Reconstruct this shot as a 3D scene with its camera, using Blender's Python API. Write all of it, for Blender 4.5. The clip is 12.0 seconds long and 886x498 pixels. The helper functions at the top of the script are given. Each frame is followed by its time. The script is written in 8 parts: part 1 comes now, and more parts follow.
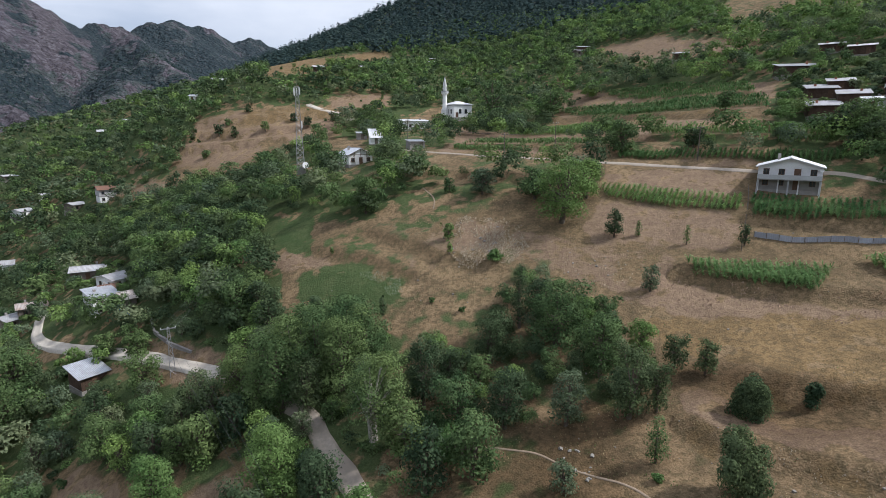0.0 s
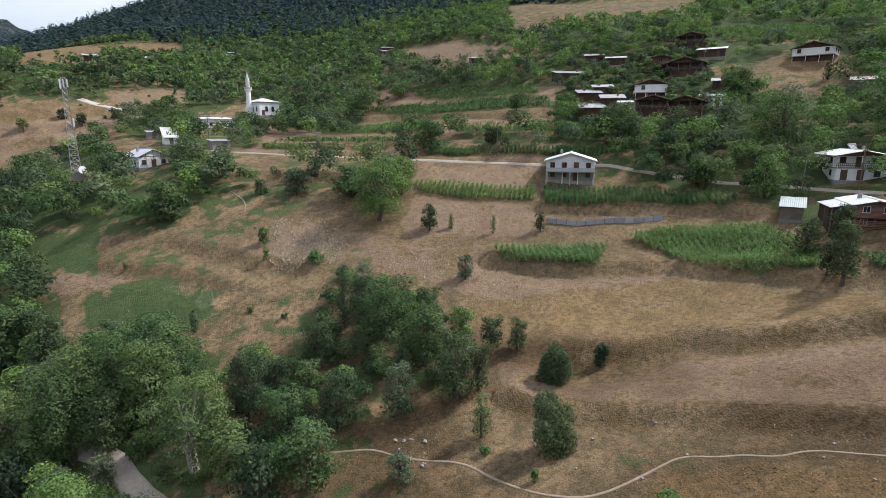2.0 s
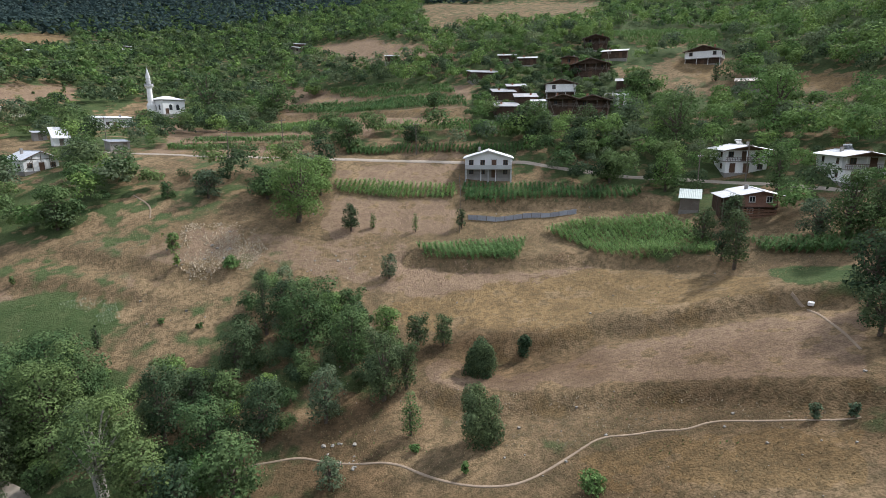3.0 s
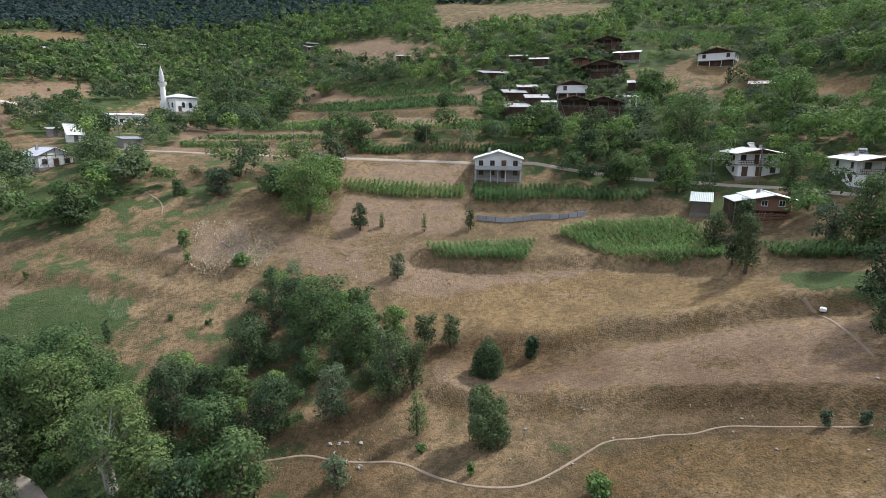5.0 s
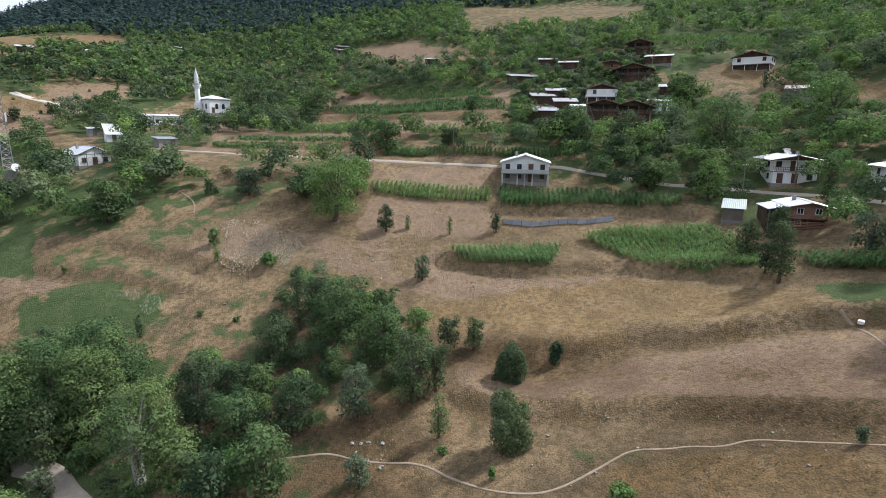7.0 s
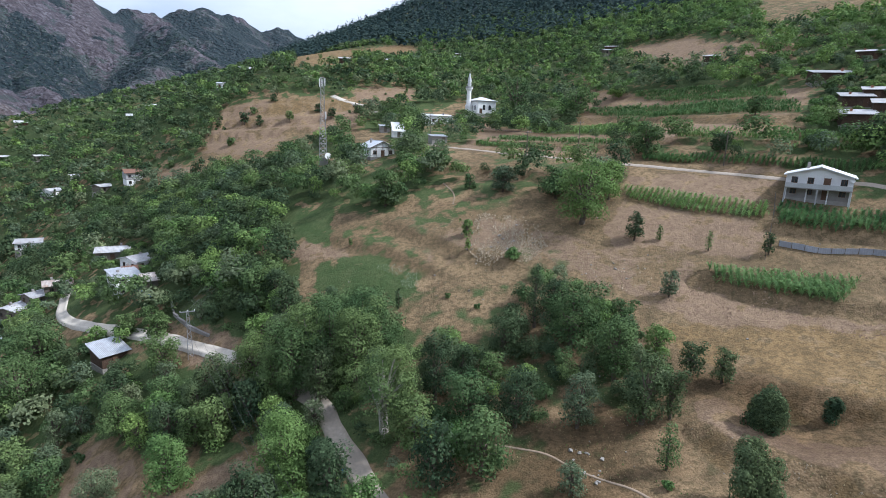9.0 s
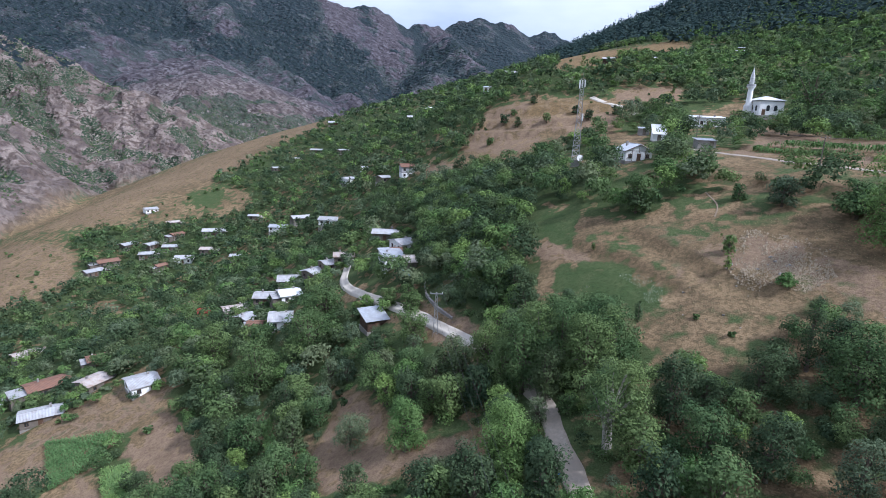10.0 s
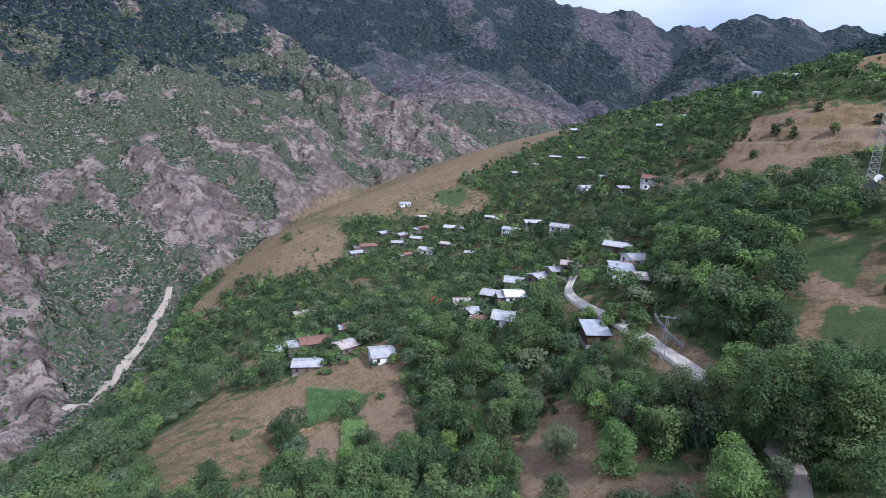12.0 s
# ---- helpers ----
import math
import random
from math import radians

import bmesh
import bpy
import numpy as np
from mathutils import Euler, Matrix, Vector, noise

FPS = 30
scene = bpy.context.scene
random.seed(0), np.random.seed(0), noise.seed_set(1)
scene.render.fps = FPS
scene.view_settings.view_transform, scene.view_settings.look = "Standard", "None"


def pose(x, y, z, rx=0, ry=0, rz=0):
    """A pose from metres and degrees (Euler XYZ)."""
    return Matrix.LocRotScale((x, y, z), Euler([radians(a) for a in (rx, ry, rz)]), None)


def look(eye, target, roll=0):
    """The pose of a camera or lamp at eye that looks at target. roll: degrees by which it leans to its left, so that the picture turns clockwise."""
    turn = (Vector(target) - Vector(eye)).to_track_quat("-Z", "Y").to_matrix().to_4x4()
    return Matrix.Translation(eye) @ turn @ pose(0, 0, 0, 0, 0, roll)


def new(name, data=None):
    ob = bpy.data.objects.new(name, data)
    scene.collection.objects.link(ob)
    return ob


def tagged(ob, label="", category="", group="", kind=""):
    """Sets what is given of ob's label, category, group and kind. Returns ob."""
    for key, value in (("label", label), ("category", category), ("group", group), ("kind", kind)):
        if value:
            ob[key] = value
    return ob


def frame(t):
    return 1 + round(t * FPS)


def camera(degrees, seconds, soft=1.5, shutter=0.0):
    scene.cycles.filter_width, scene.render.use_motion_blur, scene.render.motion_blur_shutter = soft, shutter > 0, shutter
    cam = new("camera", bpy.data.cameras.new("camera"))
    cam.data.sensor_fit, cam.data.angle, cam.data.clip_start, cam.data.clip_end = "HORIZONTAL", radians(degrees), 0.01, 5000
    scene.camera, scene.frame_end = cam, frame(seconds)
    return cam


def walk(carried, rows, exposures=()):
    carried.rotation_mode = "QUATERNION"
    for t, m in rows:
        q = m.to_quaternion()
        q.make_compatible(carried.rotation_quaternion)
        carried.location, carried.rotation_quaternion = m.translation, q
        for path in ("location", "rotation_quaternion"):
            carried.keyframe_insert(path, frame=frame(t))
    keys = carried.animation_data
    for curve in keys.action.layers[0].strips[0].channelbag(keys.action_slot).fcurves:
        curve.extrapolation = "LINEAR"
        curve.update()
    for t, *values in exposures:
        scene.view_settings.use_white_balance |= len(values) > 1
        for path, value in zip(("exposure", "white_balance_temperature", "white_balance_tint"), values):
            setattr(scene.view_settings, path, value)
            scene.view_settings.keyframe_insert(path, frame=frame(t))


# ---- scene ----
# ---- the camera: it hovers over the slope and turns ----
cam = camera(79.2, 12.0, soft=0.5)
HOVER = (0.0, 0.0, 100.0)
EXPOSURE = 0.78
TURNS = [
    (0.0, 77.58, -0.00, 0.00), (0.5, 77.59, -0.18, -0.99), (1.0, 77.53, -0.25, -5.53), (1.5, 77.52, -0.09, -11.41), (2.0, 77.44, 0.04, -19.47), (2.5, 77.36, 0.27, -26.35),
    (3.0, 77.26, 0.29, -27.96), (5.0, 77.28, -0.24, -26.89), (5.5, 77.33, -0.39, -26.68), (6.0, 77.42, -0.48, -26.36), (6.5, 77.45, -0.62, -26.15), (6.7, 77.50, -0.67, -25.43),
    (8.3, 77.43, -1.44, -12.31), (8.5, 77.37, -1.55, -8.68), (9.0, 77.07, -1.95, 2.39), (9.5, 76.73, -2.14, 12.89), (10.0, 76.26, -2.27, 28.59), (10.5, 75.83, -2.44, 43.33),
    (11.0, 75.67, -2.67, 51.62), (11.5, 75.75, -2.71, 53.05), (12.0, 75.90, -2.70, 53.50),
]
walk(cam, [(t, pose(*HOVER, rx, ry, rz)) for t, rx, ry, rz in TURNS], [(0.0, EXPOSURE - 0.24, 5950, 12), (1.0, EXPOSURE - 0.2, 6000, 12), (2.5, EXPOSURE + 0.01, 6050, 11), (6.7, EXPOSURE + 0.1, 5950, 11), (8.4, EXPOSURE + 0.13, 5750, 12), (9.0, EXPOSURE + 0.08, 5600, 11), (9.5, EXPOSURE + 0.02, 5450, 13), (10.5, EXPOSURE - 0.06, 5300, 17), (12.0, EXPOSURE - 0.1, 5250, 18)])

# ---- light: broken overcast, a soft sun over the hill ----
SUN_ELEVATION, SUN_BEARING = 47.0, 85.0
world = bpy.data.worlds.new("sky")
scene.world = world
world.use_nodes = True
wn, wl = world.node_tree.nodes, world.node_tree.links
wn.clear()
sky = wn.new("ShaderNodeTexSky")
sky.sky_type, sky.sun_disc = "NISHITA", False
sky.sun_elevation, sky.sun_rotation = radians(SUN_ELEVATION), radians(SUN_BEARING)
w_coord = wn.new("ShaderNodeTexCoord")
w_map = wn.new("ShaderNodeMapping")
w_map.inputs["Scale"].default_value = (1.6, 1.6, 5.0)
w_noise = wn.new("ShaderNodeTexNoise")
w_noise.inputs["Scale"].default_value, w_noise.inputs["Detail"].default_value = 2.2, 7.0
w_ramp = wn.new("ShaderNodeValToRGB")
w_ramp.color_ramp.elements[0].position, w_ramp.color_ramp.elements[0].color = 0.3, (5.6, 6.2, 7.2, 1)
w_ramp.color_ramp.elements[1].position, w_ramp.color_ramp.elements[1].color = 0.68, (9.0, 9.2, 9.6, 1)
w_mix = wn.new("ShaderNodeMixRGB")
w_mix.inputs["Fac"].default_value = 0.85
w_back = wn.new("ShaderNodeBackground")
w_back.inputs["Strength"].default_value = 0.076
w_out = wn.new("ShaderNodeOutputWorld")
wl.new(w_coord.outputs["Generated"], w_map.inputs["Vector"])
wl.new(w_map.outputs["Vector"], w_noise.inputs["Vector"])
wl.new(w_noise.outputs["Fac"], w_ramp.inputs["Fac"])
wl.new(sky.outputs["Color"], w_mix.inputs["Color1"])
wl.new(w_ramp.outputs["Color"], w_mix.inputs["Color2"])
# an overcast sky is brightest overhead
w_sep, w_rise, w_up = wn.new("ShaderNodeSeparateXYZ"), wn.new("ShaderNodeMapRange"), wn.new("ShaderNodeMixRGB")
w_rise.inputs["From Min"].default_value, w_rise.inputs["From Max"].default_value = 0.1, 1.0
w_rise.inputs["To Min"].default_value, w_rise.inputs["To Max"].default_value = 0.9, 1.2
w_up.blend_type, w_up.inputs["Fac"].default_value = "MULTIPLY", 1.0
wl.new(w_coord.outputs["Generated"], w_sep.inputs["Vector"])
wl.new(w_sep.outputs["Z"], w_rise.inputs["Value"])
wl.new(w_mix.outputs["Color"], w_up.inputs["Color1"])
wl.new(w_rise.outputs["Result"], w_up.inputs["Color2"])
wl.new(w_up.outputs["Color"], w_back.inputs["Color"])
wl.new(w_back.outputs["Background"], w_out.inputs["Surface"])
sun = new("sun", bpy.data.lights.new("sun", "SUN"))
sun.data.energy, sun.data.angle, sun.data.color = 3.0, radians(4.0), (1.0, 0.95, 0.87)
sb, se = radians(SUN_BEARING), radians(SUN_ELEVATION)
sun.matrix_world = look((400 * math.sin(sb) * math.cos(se), 400 * math.cos(sb) * math.cos(se), 100 + 400 * math.sin(se)), (0, 0, 100))
# ---- materials ----
def nodes_of(name, roughness=0.9, metallic=0.0, specular=0.2):
    m = bpy.data.materials.new(name)
    m.use_nodes = True
    n, l = m.node_tree.nodes, m.node_tree.links
    b = n["Principled BSDF"]
    b.inputs["Roughness"].default_value, b.inputs["Metallic"].default_value = roughness, metallic
    b.inputs["Specular IOR Level"].default_value = specular
    return m, n, l, b


def noise_fac(n, l, scale, detail=5.0, low=0.35, high=0.65, vector=None, kind="Object"):
    c = n.new("ShaderNodeTexCoord")
    t = n.new("ShaderNodeTexNoise")
    t.inputs["Scale"].default_value, t.inputs["Detail"].default_value = scale, detail
    l.new(vector or c.outputs[kind], t.inputs["Vector"])
    r = n.new("ShaderNodeMapRange")
    r.inputs["From Min"].default_value, r.inputs["From Max"].default_value = low, high
    l.new(t.outputs["Fac"], r.inputs["Value"])
    return r.outputs["Result"]


def mix(n, l, fac, a, b, blend="MIX"):
    m = n.new("ShaderNodeMixRGB")
    m.blend_type = blend
    for socket, v in zip(m.inputs, (fac, a, b)):
        if isinstance(v, (int, float)):
            socket.default_value = v
        elif isinstance(v, tuple):
            socket.default_value = (*v, 1)
        else:
            l.new(v, socket)
    return m.outputs["Color"]


def bump(n, l, b, height, strength, distance):
    k = n.new("ShaderNodeBump")
    k.inputs["Strength"].default_value, k.inputs["Distance"].default_value = strength, distance
    l.new(height, k.inputs["Height"])
    l.new(k.outputs["Normal"], b.inputs["Normal"])


def weathered(name, colour, worn, scale=0.8, roughness=0.85, metallic=0.0, bump_size=0.01, grain=14.0, spread=0.14):
    """A worn surface: two scales of variation, and each thing a little different."""
    m, n, l, b = nodes_of(name, roughness, metallic)
    big = noise_fac(n, l, scale, 5, 0.4, 0.68)
    fine = noise_fac(n, l, grain, 4, 0.3, 0.7)
    c = mix(n, l, big, colour, worn)
    c = mix(n, l, fine, c, tuple(0.72 * v for v in colour))
    info = n.new("ShaderNodeObjectInfo")
    shade = n.new("ShaderNodeMapRange")
    shade.inputs["To Min"].default_value, shade.inputs["To Max"].default_value = 1 - spread, 1 + spread
    l.new(info.outputs["Random"], shade.inputs["Value"])
    c = mix(n, l, 1.0, c, shade.outputs["Result"], "MULTIPLY")
    l.new(c, b.inputs["Base Color"])
    bump(n, l, b, fine, 0.4, bump_size)
    return m


def planked(name, colour, worn, width=0.2, axis="Z", roughness=0.9):
    """Weathered boards."""
    m, n, l, b = nodes_of(name, roughness)
    c = n.new("ShaderNodeTexCoord")
    w = n.new("ShaderNodeTexWave")
    w.wave_type, w.bands_direction = "BANDS", axis
    w.inputs["Scale"].default_value, w.inputs["Distortion"].default_value = 0.314 / width, 0.6
    l.new(c.outputs["Object"], w.inputs["Vector"])
    big = noise_fac(n, l, 0.9, 6, 0.35, 0.7)
    fine = noise_fac(n, l, 9, 4, 0.3, 0.7)
    col = mix(n, l, big, colour, worn)
    col = mix(n, l, fine, col, tuple(0.6 * v for v in colour))
    l.new(col, b.inputs["Base Color"])
    bump(n, l, b, w.outputs["Fac"], 0.8, 0.03)
    return m


def leaf_material(name, dark, light, warm):
    m, n, l, b = nodes_of(name, 0.8, 0.0, 0.05)
    geo = n.new("ShaderNodeNewGeometry")
    info = n.new("ShaderNodeObjectInfo")
    att = n.new("ShaderNodeAttribute")
    att.attribute_name = "tint"
    add = n.new("ShaderNodeMath")
    add.operation = "ADD"
    l.new(info.outputs["Random"], add.inputs[0])
    l.new(att.outputs["Fac"], add.inputs[1])
    fr = n.new("ShaderNodeMath")
    fr.operation = "FRACT"
    l.new(add.outputs[0], fr.inputs[0])
    mean = tuple((a + b) / 2 for a, b in zip(dark, light))
    dark, light = (tuple(0.8 * v + 0.2 * k for v, k in zip(w, mean)) for w in (dark, light))
    c = mix(n, l, geo.outputs["Random Per Island"], dark, light)
    ramp = n.new("ShaderNodeValToRGB")
    e = ramp.color_ramp.elements
    e[0].position, e[0].color = 0.0, (0.56, 0.66, 0.64, 1)
    e[1].position, e[1].color = 1.0, (1.33, 1.22, 1.0, 1)
    k = e.new(0.5)
    k.color = (0.84, 0.87, 0.78, 1)
    l.new(fr.outputs[0], ramp.inputs["Fac"])
    c = mix(n, l, 1.0, c, ramp.outputs["Color"], "MULTIPLY")
    big = noise_fac(n, l, 0.35, 3, 0.45, 0.75)
    c = mix(n, l, big, c, warm)
    l.new(c, b.inputs["Base Color"])
    tr = n.new("ShaderNodeBsdfTranslucent")
    l.new(c, tr.inputs["Color"])
    ms = n.new("ShaderNodeMixShader")
    ms.inputs[0].default_value = 0.27
    out = n["Material Output"]
    l.new(b.outputs[0], ms.inputs[1])
    l.new(tr.outputs[0], ms.inputs[2])
    l.new(ms.outputs[0], out.inputs["Surface"])
    return m


M = {
    "broadleaf": leaf_material("broadleaf_leaves", (0.037, 0.06, 0.026), (0.168, 0.246, 0.108), (0.15, 0.212, 0.086)),
    "light_leaf": leaf_material("light_leaves", (0.055, 0.092, 0.031), (0.222, 0.342, 0.122), (0.195, 0.292, 0.102)),
    "grey_leaf": leaf_material("grey_green_leaves", (0.0535, 0.0752, 0.0457), (0.195, 0.244, 0.155), (0.174, 0.213, 0.126)),
    "dark_leaf": leaf_material("dark_leaves", (0.025, 0.0395, 0.0225), (0.112, 0.16, 0.086), (0.094, 0.132, 0.068)),
    # the blue in the needle colour stands in for haze over the far forest
    "needle": leaf_material("needles", (0.031, 0.052, 0.056), (0.058, 0.088, 0.09), (0.048, 0.075, 0.076)),
    "maize": leaf_material("maize_leaves", (0.085, 0.16, 0.066), (0.22, 0.34, 0.14), (0.19, 0.29, 0.115)),
    "pale_bark": weathered("pale_bark", (0.42, 0.39, 0.35), (0.3, 0.27, 0.24), 2.0, 0.95, 0, 0.03, 9),
    "wire": weathered("dark_wire", (0.08, 0.08, 0.085), (0.12, 0.12, 0.12), 2.0, 0.6),
    "bark": weathered("bark", (0.11, 0.085, 0.065), (0.2, 0.18, 0.15), 2.0, 0.95, 0, 0.03, 9),
    "plaster_white": weathered("white_plaster", (0.9, 0.9, 0.89), (0.8, 0.79, 0.77), 0.5, 0.85),
    "plaster_grey": weathered("grey_plaster", (0.55, 0.55, 0.56), (0.42, 0.41, 0.41), 0.5, 0.9),
    "concrete": weathered("bare_concrete", (0.33, 0.31, 0.29), (0.22, 0.2, 0.18), 0.7, 0.92),
    "brick_board": planked("brown_red_boards", (0.29, 0.155, 0.115), (0.34, 0.21, 0.16)),
    "plaster_pale": weathered("pale_grey_plaster", (0.8, 0.8, 0.8), (0.68, 0.67, 0.66), 0.5, 0.9),
    "brick": weathered("brick_wall", (0.36, 0.17, 0.11), (0.28, 0.15, 0.11), 0.9, 0.9),
    "dark_wood": planked("dark_weathered_boards", (0.075, 0.045, 0.03), (0.14, 0.1, 0.075)),
    "red_wood": planked("red_brown_boards", (0.34, 0.19, 0.125), (0.26, 0.16, 0.11)),
    "grey_wood": planked("grey_weathered_boards", (0.22, 0.19, 0.16), (0.13, 0.1, 0.08)),
    "sheet": weathered("galvanised_sheet", (0.56, 0.58, 0.62), (0.38, 0.37, 0.37), 0.6, 0.45, 0.35, 0.004, 3),
    "sheet_old": weathered("weathered_sheet", (0.5, 0.5, 0.51), (0.3, 0.26, 0.24), 0.5, 0.55, 0.2, 0.004, 3),
    "sheet_white": weathered("pale_sheet", (0.78, 0.78, 0.79), (0.62, 0.61, 0.6), 0.6, 0.5, 0.1, 0.004, 3),
    "sheet_rust": weathered("rusty_sheet", (0.5, 0.45, 0.42), (0.28, 0.16, 0.1), 0.5, 0.7, 0.2, 0.004, 3),
    "tile": weathered("old_roof_tiles", (0.24, 0.13, 0.09), (0.15, 0.1, 0.08), 0.7, 0.9, 0, 0.03, 5),
    "shingle": weathered("dark_old_roof", (0.1, 0.08, 0.07), (0.17, 0.14, 0.12), 0.7, 0.9, 0, 0.03, 5),
    "pvc": weathered("white_frames", (0.75, 0.75, 0.74), (0.66, 0.65, 0.63), 1, 0.5),
    "brown_frame": weathered("brown_frames", (0.12, 0.07, 0.045), (0.16, 0.1, 0.07), 1, 0.7),
    "steel": weathered("galvanised_steel", (0.42, 0.42, 0.43), (0.3, 0.28, 0.27), 1, 0.5, 0.6),
    "blue": weathered("blue_tarp", (0.05, 0.16, 0.5), (0.1, 0.22, 0.5), 1.5, 0.6),
    "red": weathered("red_sheet", (0.34, 0.05, 0.035), (0.26, 0.06, 0.04), 1.5, 0.6),
    "stone": weathered("grey_stone", (0.3, 0.28, 0.25), (0.2, 0.18, 0.16), 1.2, 0.95, 0, 0.05, 4),
    "rubble": weathered("pale_rubble", (0.47, 0.385, 0.27), (0.35, 0.28, 0.195), 1.2, 0.95, 0, 0.04, 5),
    "clod": weathered("dry_clods", (0.42, 0.295, 0.21), (0.33, 0.23, 0.16), 1.2, 0.97, 0, 0.04, 5),
    "tarp": weathered("grey_green_tarp", (0.42, 0.47, 0.45), (0.3, 0.33, 0.3), 1.2, 0.6),
    "fence_sheet": weathered("blue_grey_sheet", (0.42, 0.44, 0.5), (0.33, 0.33, 0.36), 1.0, 0.5, 0.2),
}


def glass_material():
    m, n, l, b = nodes_of("window_glass", 0.08, 0.0, 0.6)
    c = mix(n, l, noise_fac(n, l, 1.2, 2), (0.02, 0.024, 0.028), (0.05, 0.055, 0.06))
    l.new(c, b.inputs["Base Color"])
    return m


M["glass"] = glass_material()


def ground_material():
    m, n, l, b = nodes_of("hillside_ground", 0.97, 0.0, 0.08)
    cov = n.new("ShaderNodeAttribute")
    cov.attribute_name = "cover"
    sep = n.new("ShaderNodeSeparateColor")
    l.new(cov.outputs["Color"], sep.inputs["Color"])
    patch = noise_fac(n, l, 0.05, 7, 0.38, 0.64)
    mid = noise_fac(n, l, 0.28, 7, 0.4, 0.64)
    tuft = noise_fac(n, l, 1.3, 8, 0.44, 0.62)
    fine = noise_fac(n, l, 4.5, 4, 0.38, 0.64)
    dry = mix(n, l, patch, (0.196, 0.139, 0.079), (0.322, 0.226, 0.131))
    dry = mix(n, l, noise_fac(n, l, 0.13, 6, 0.5, 0.66), dry, (0.235, 0.162, 0.094))
    dry = mix(n, l, mid, dry, (0.148, 0.108, 0.064))
    half_tuft = n.new("ShaderNodeMath")
    half_tuft.operation = "MULTIPLY"
    l.new(tuft, half_tuft.inputs[0])
    half_tuft.inputs[1].default_value = 0.62
    tuft = half_tuft.outputs[0]
    dry = mix(n, l, tuft, dry, (0.092, 0.076, 0.04))
    soil = mix(n, l, mid, (0.29, 0.206, 0.137), (0.224, 0.16, 0.104))
    soil = mix(n, l, tuft, soil, (0.17, 0.116, 0.084))
    straw = mix(n, l, mid, (0.275, 0.186, 0.092), (0.185, 0.128, 0.066))
    straw = mix(n, l, tuft, straw, (0.115, 0.086, 0.046))
    green = mix(n, l, mid, (0.062, 0.094, 0.035), (0.092, 0.115, 0.048))
    green = mix(n, l, tuft, green, (0.05, 0.078, 0.03))
    rock = mix(n, l, noise_fac(n, l, 0.012, 8, 0.4, 0.62), (0.315, 0.258, 0.23), (0.43, 0.355, 0.312))
    rock = mix(n, l, noise_fac(n, l, 0.05, 10, 0.44, 0.6), rock, (0.19, 0.15, 0.14))
    rock = mix(n, l, noise_fac(n, l, 0.16, 9, 0.5, 0.57), rock, (0.2, 0.155, 0.135))
    scrub = mix(n, l, noise_fac(n, l, 0.05, 6, 0.4, 0.6), (0.054, 0.09, 0.054), (0.1, 0.142, 0.082))

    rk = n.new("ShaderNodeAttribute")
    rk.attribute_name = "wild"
    # far scrub turns blue-grey here: haze painted into its colour
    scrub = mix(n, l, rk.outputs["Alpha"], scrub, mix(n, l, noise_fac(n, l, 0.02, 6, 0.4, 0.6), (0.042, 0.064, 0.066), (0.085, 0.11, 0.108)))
    # far rock darkened and blued: cloud shade and haze painted in
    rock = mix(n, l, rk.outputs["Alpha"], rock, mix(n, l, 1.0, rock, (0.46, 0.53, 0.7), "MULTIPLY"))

    def bushes(density, scale, reach):
        """Single bushes seen from far off: round cells, as many as the density asks for."""
        c_ = n.new("ShaderNodeTexCoord")
        v = n.new("ShaderNodeTexVoronoi")
        v.inputs["Scale"].default_value = scale
        l.new(c_.outputs["Object"], v.inputs["Vector"])
        s = n.new("ShaderNodeSeparateColor")
        l.new(v.outputs["Color"], s.inputs["Color"])
        less = n.new("ShaderNodeMath")
        less.operation = "LESS_THAN"
        l.new(s.outputs["Red"], less.inputs[0])
        l.new(density, less.inputs[1])
        near = n.new("ShaderNodeMapRange")
        near.inputs["From Min"].default_value, near.inputs["From Max"].default_value = reach, reach * 0.7
        l.new(v.outputs["Distance"], near.inputs["Value"])
        k = n.new("ShaderNodeMath")
        k.operation = "MULTIPLY"
        l.new(less.outputs[0], k.inputs[0])
        l.new(near.outputs["Result"], k.inputs[1])
        return k.outputs[0]

    def sharp(v, w, k=0.6):
        # the edge of a cover is broken up by tufts; where there is none of it, none shows
        s = n.new("ShaderNodeMath")
        s.operation = "MULTIPLY_ADD"
        l.new(w, s.inputs[0])
        s.inputs[1].default_value, s.inputs[2].default_value = 2 * k, 1 - k
        a = n.new("ShaderNodeMath")
        a.operation = "MULTIPLY"
        l.new(v, a.inputs[0])
        l.new(s.outputs[0], a.inputs[1])
        r = n.new("ShaderNodeMapRange")
        r.inputs["From Min"].default_value, r.inputs["From Max"].default_value = 0.36, 0.54
        l.new(a.outputs[0], r.inputs["Value"])
        return r.outputs["Result"]

    c = mix(n, l, sharp(sep.outputs["Green"], mid), dry, soil)
    c = mix(n, l, sharp(sep.outputs["Blue"], mid), c, straw)
    c = mix(n, l, sharp(sep.outputs["Red"], mid, 0.45), c, green)
    sep2 = n.new("ShaderNodeSeparateColor")
    l.new(rk.outputs["Color"], sep2.inputs["Color"])
    # near slope dimmed in its base colour, standing in for weaker light there
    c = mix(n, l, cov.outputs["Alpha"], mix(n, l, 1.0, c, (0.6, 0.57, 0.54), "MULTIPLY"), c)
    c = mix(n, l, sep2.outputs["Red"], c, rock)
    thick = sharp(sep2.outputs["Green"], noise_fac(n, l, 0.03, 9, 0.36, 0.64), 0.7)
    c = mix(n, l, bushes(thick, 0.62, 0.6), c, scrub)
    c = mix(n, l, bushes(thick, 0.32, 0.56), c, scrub)
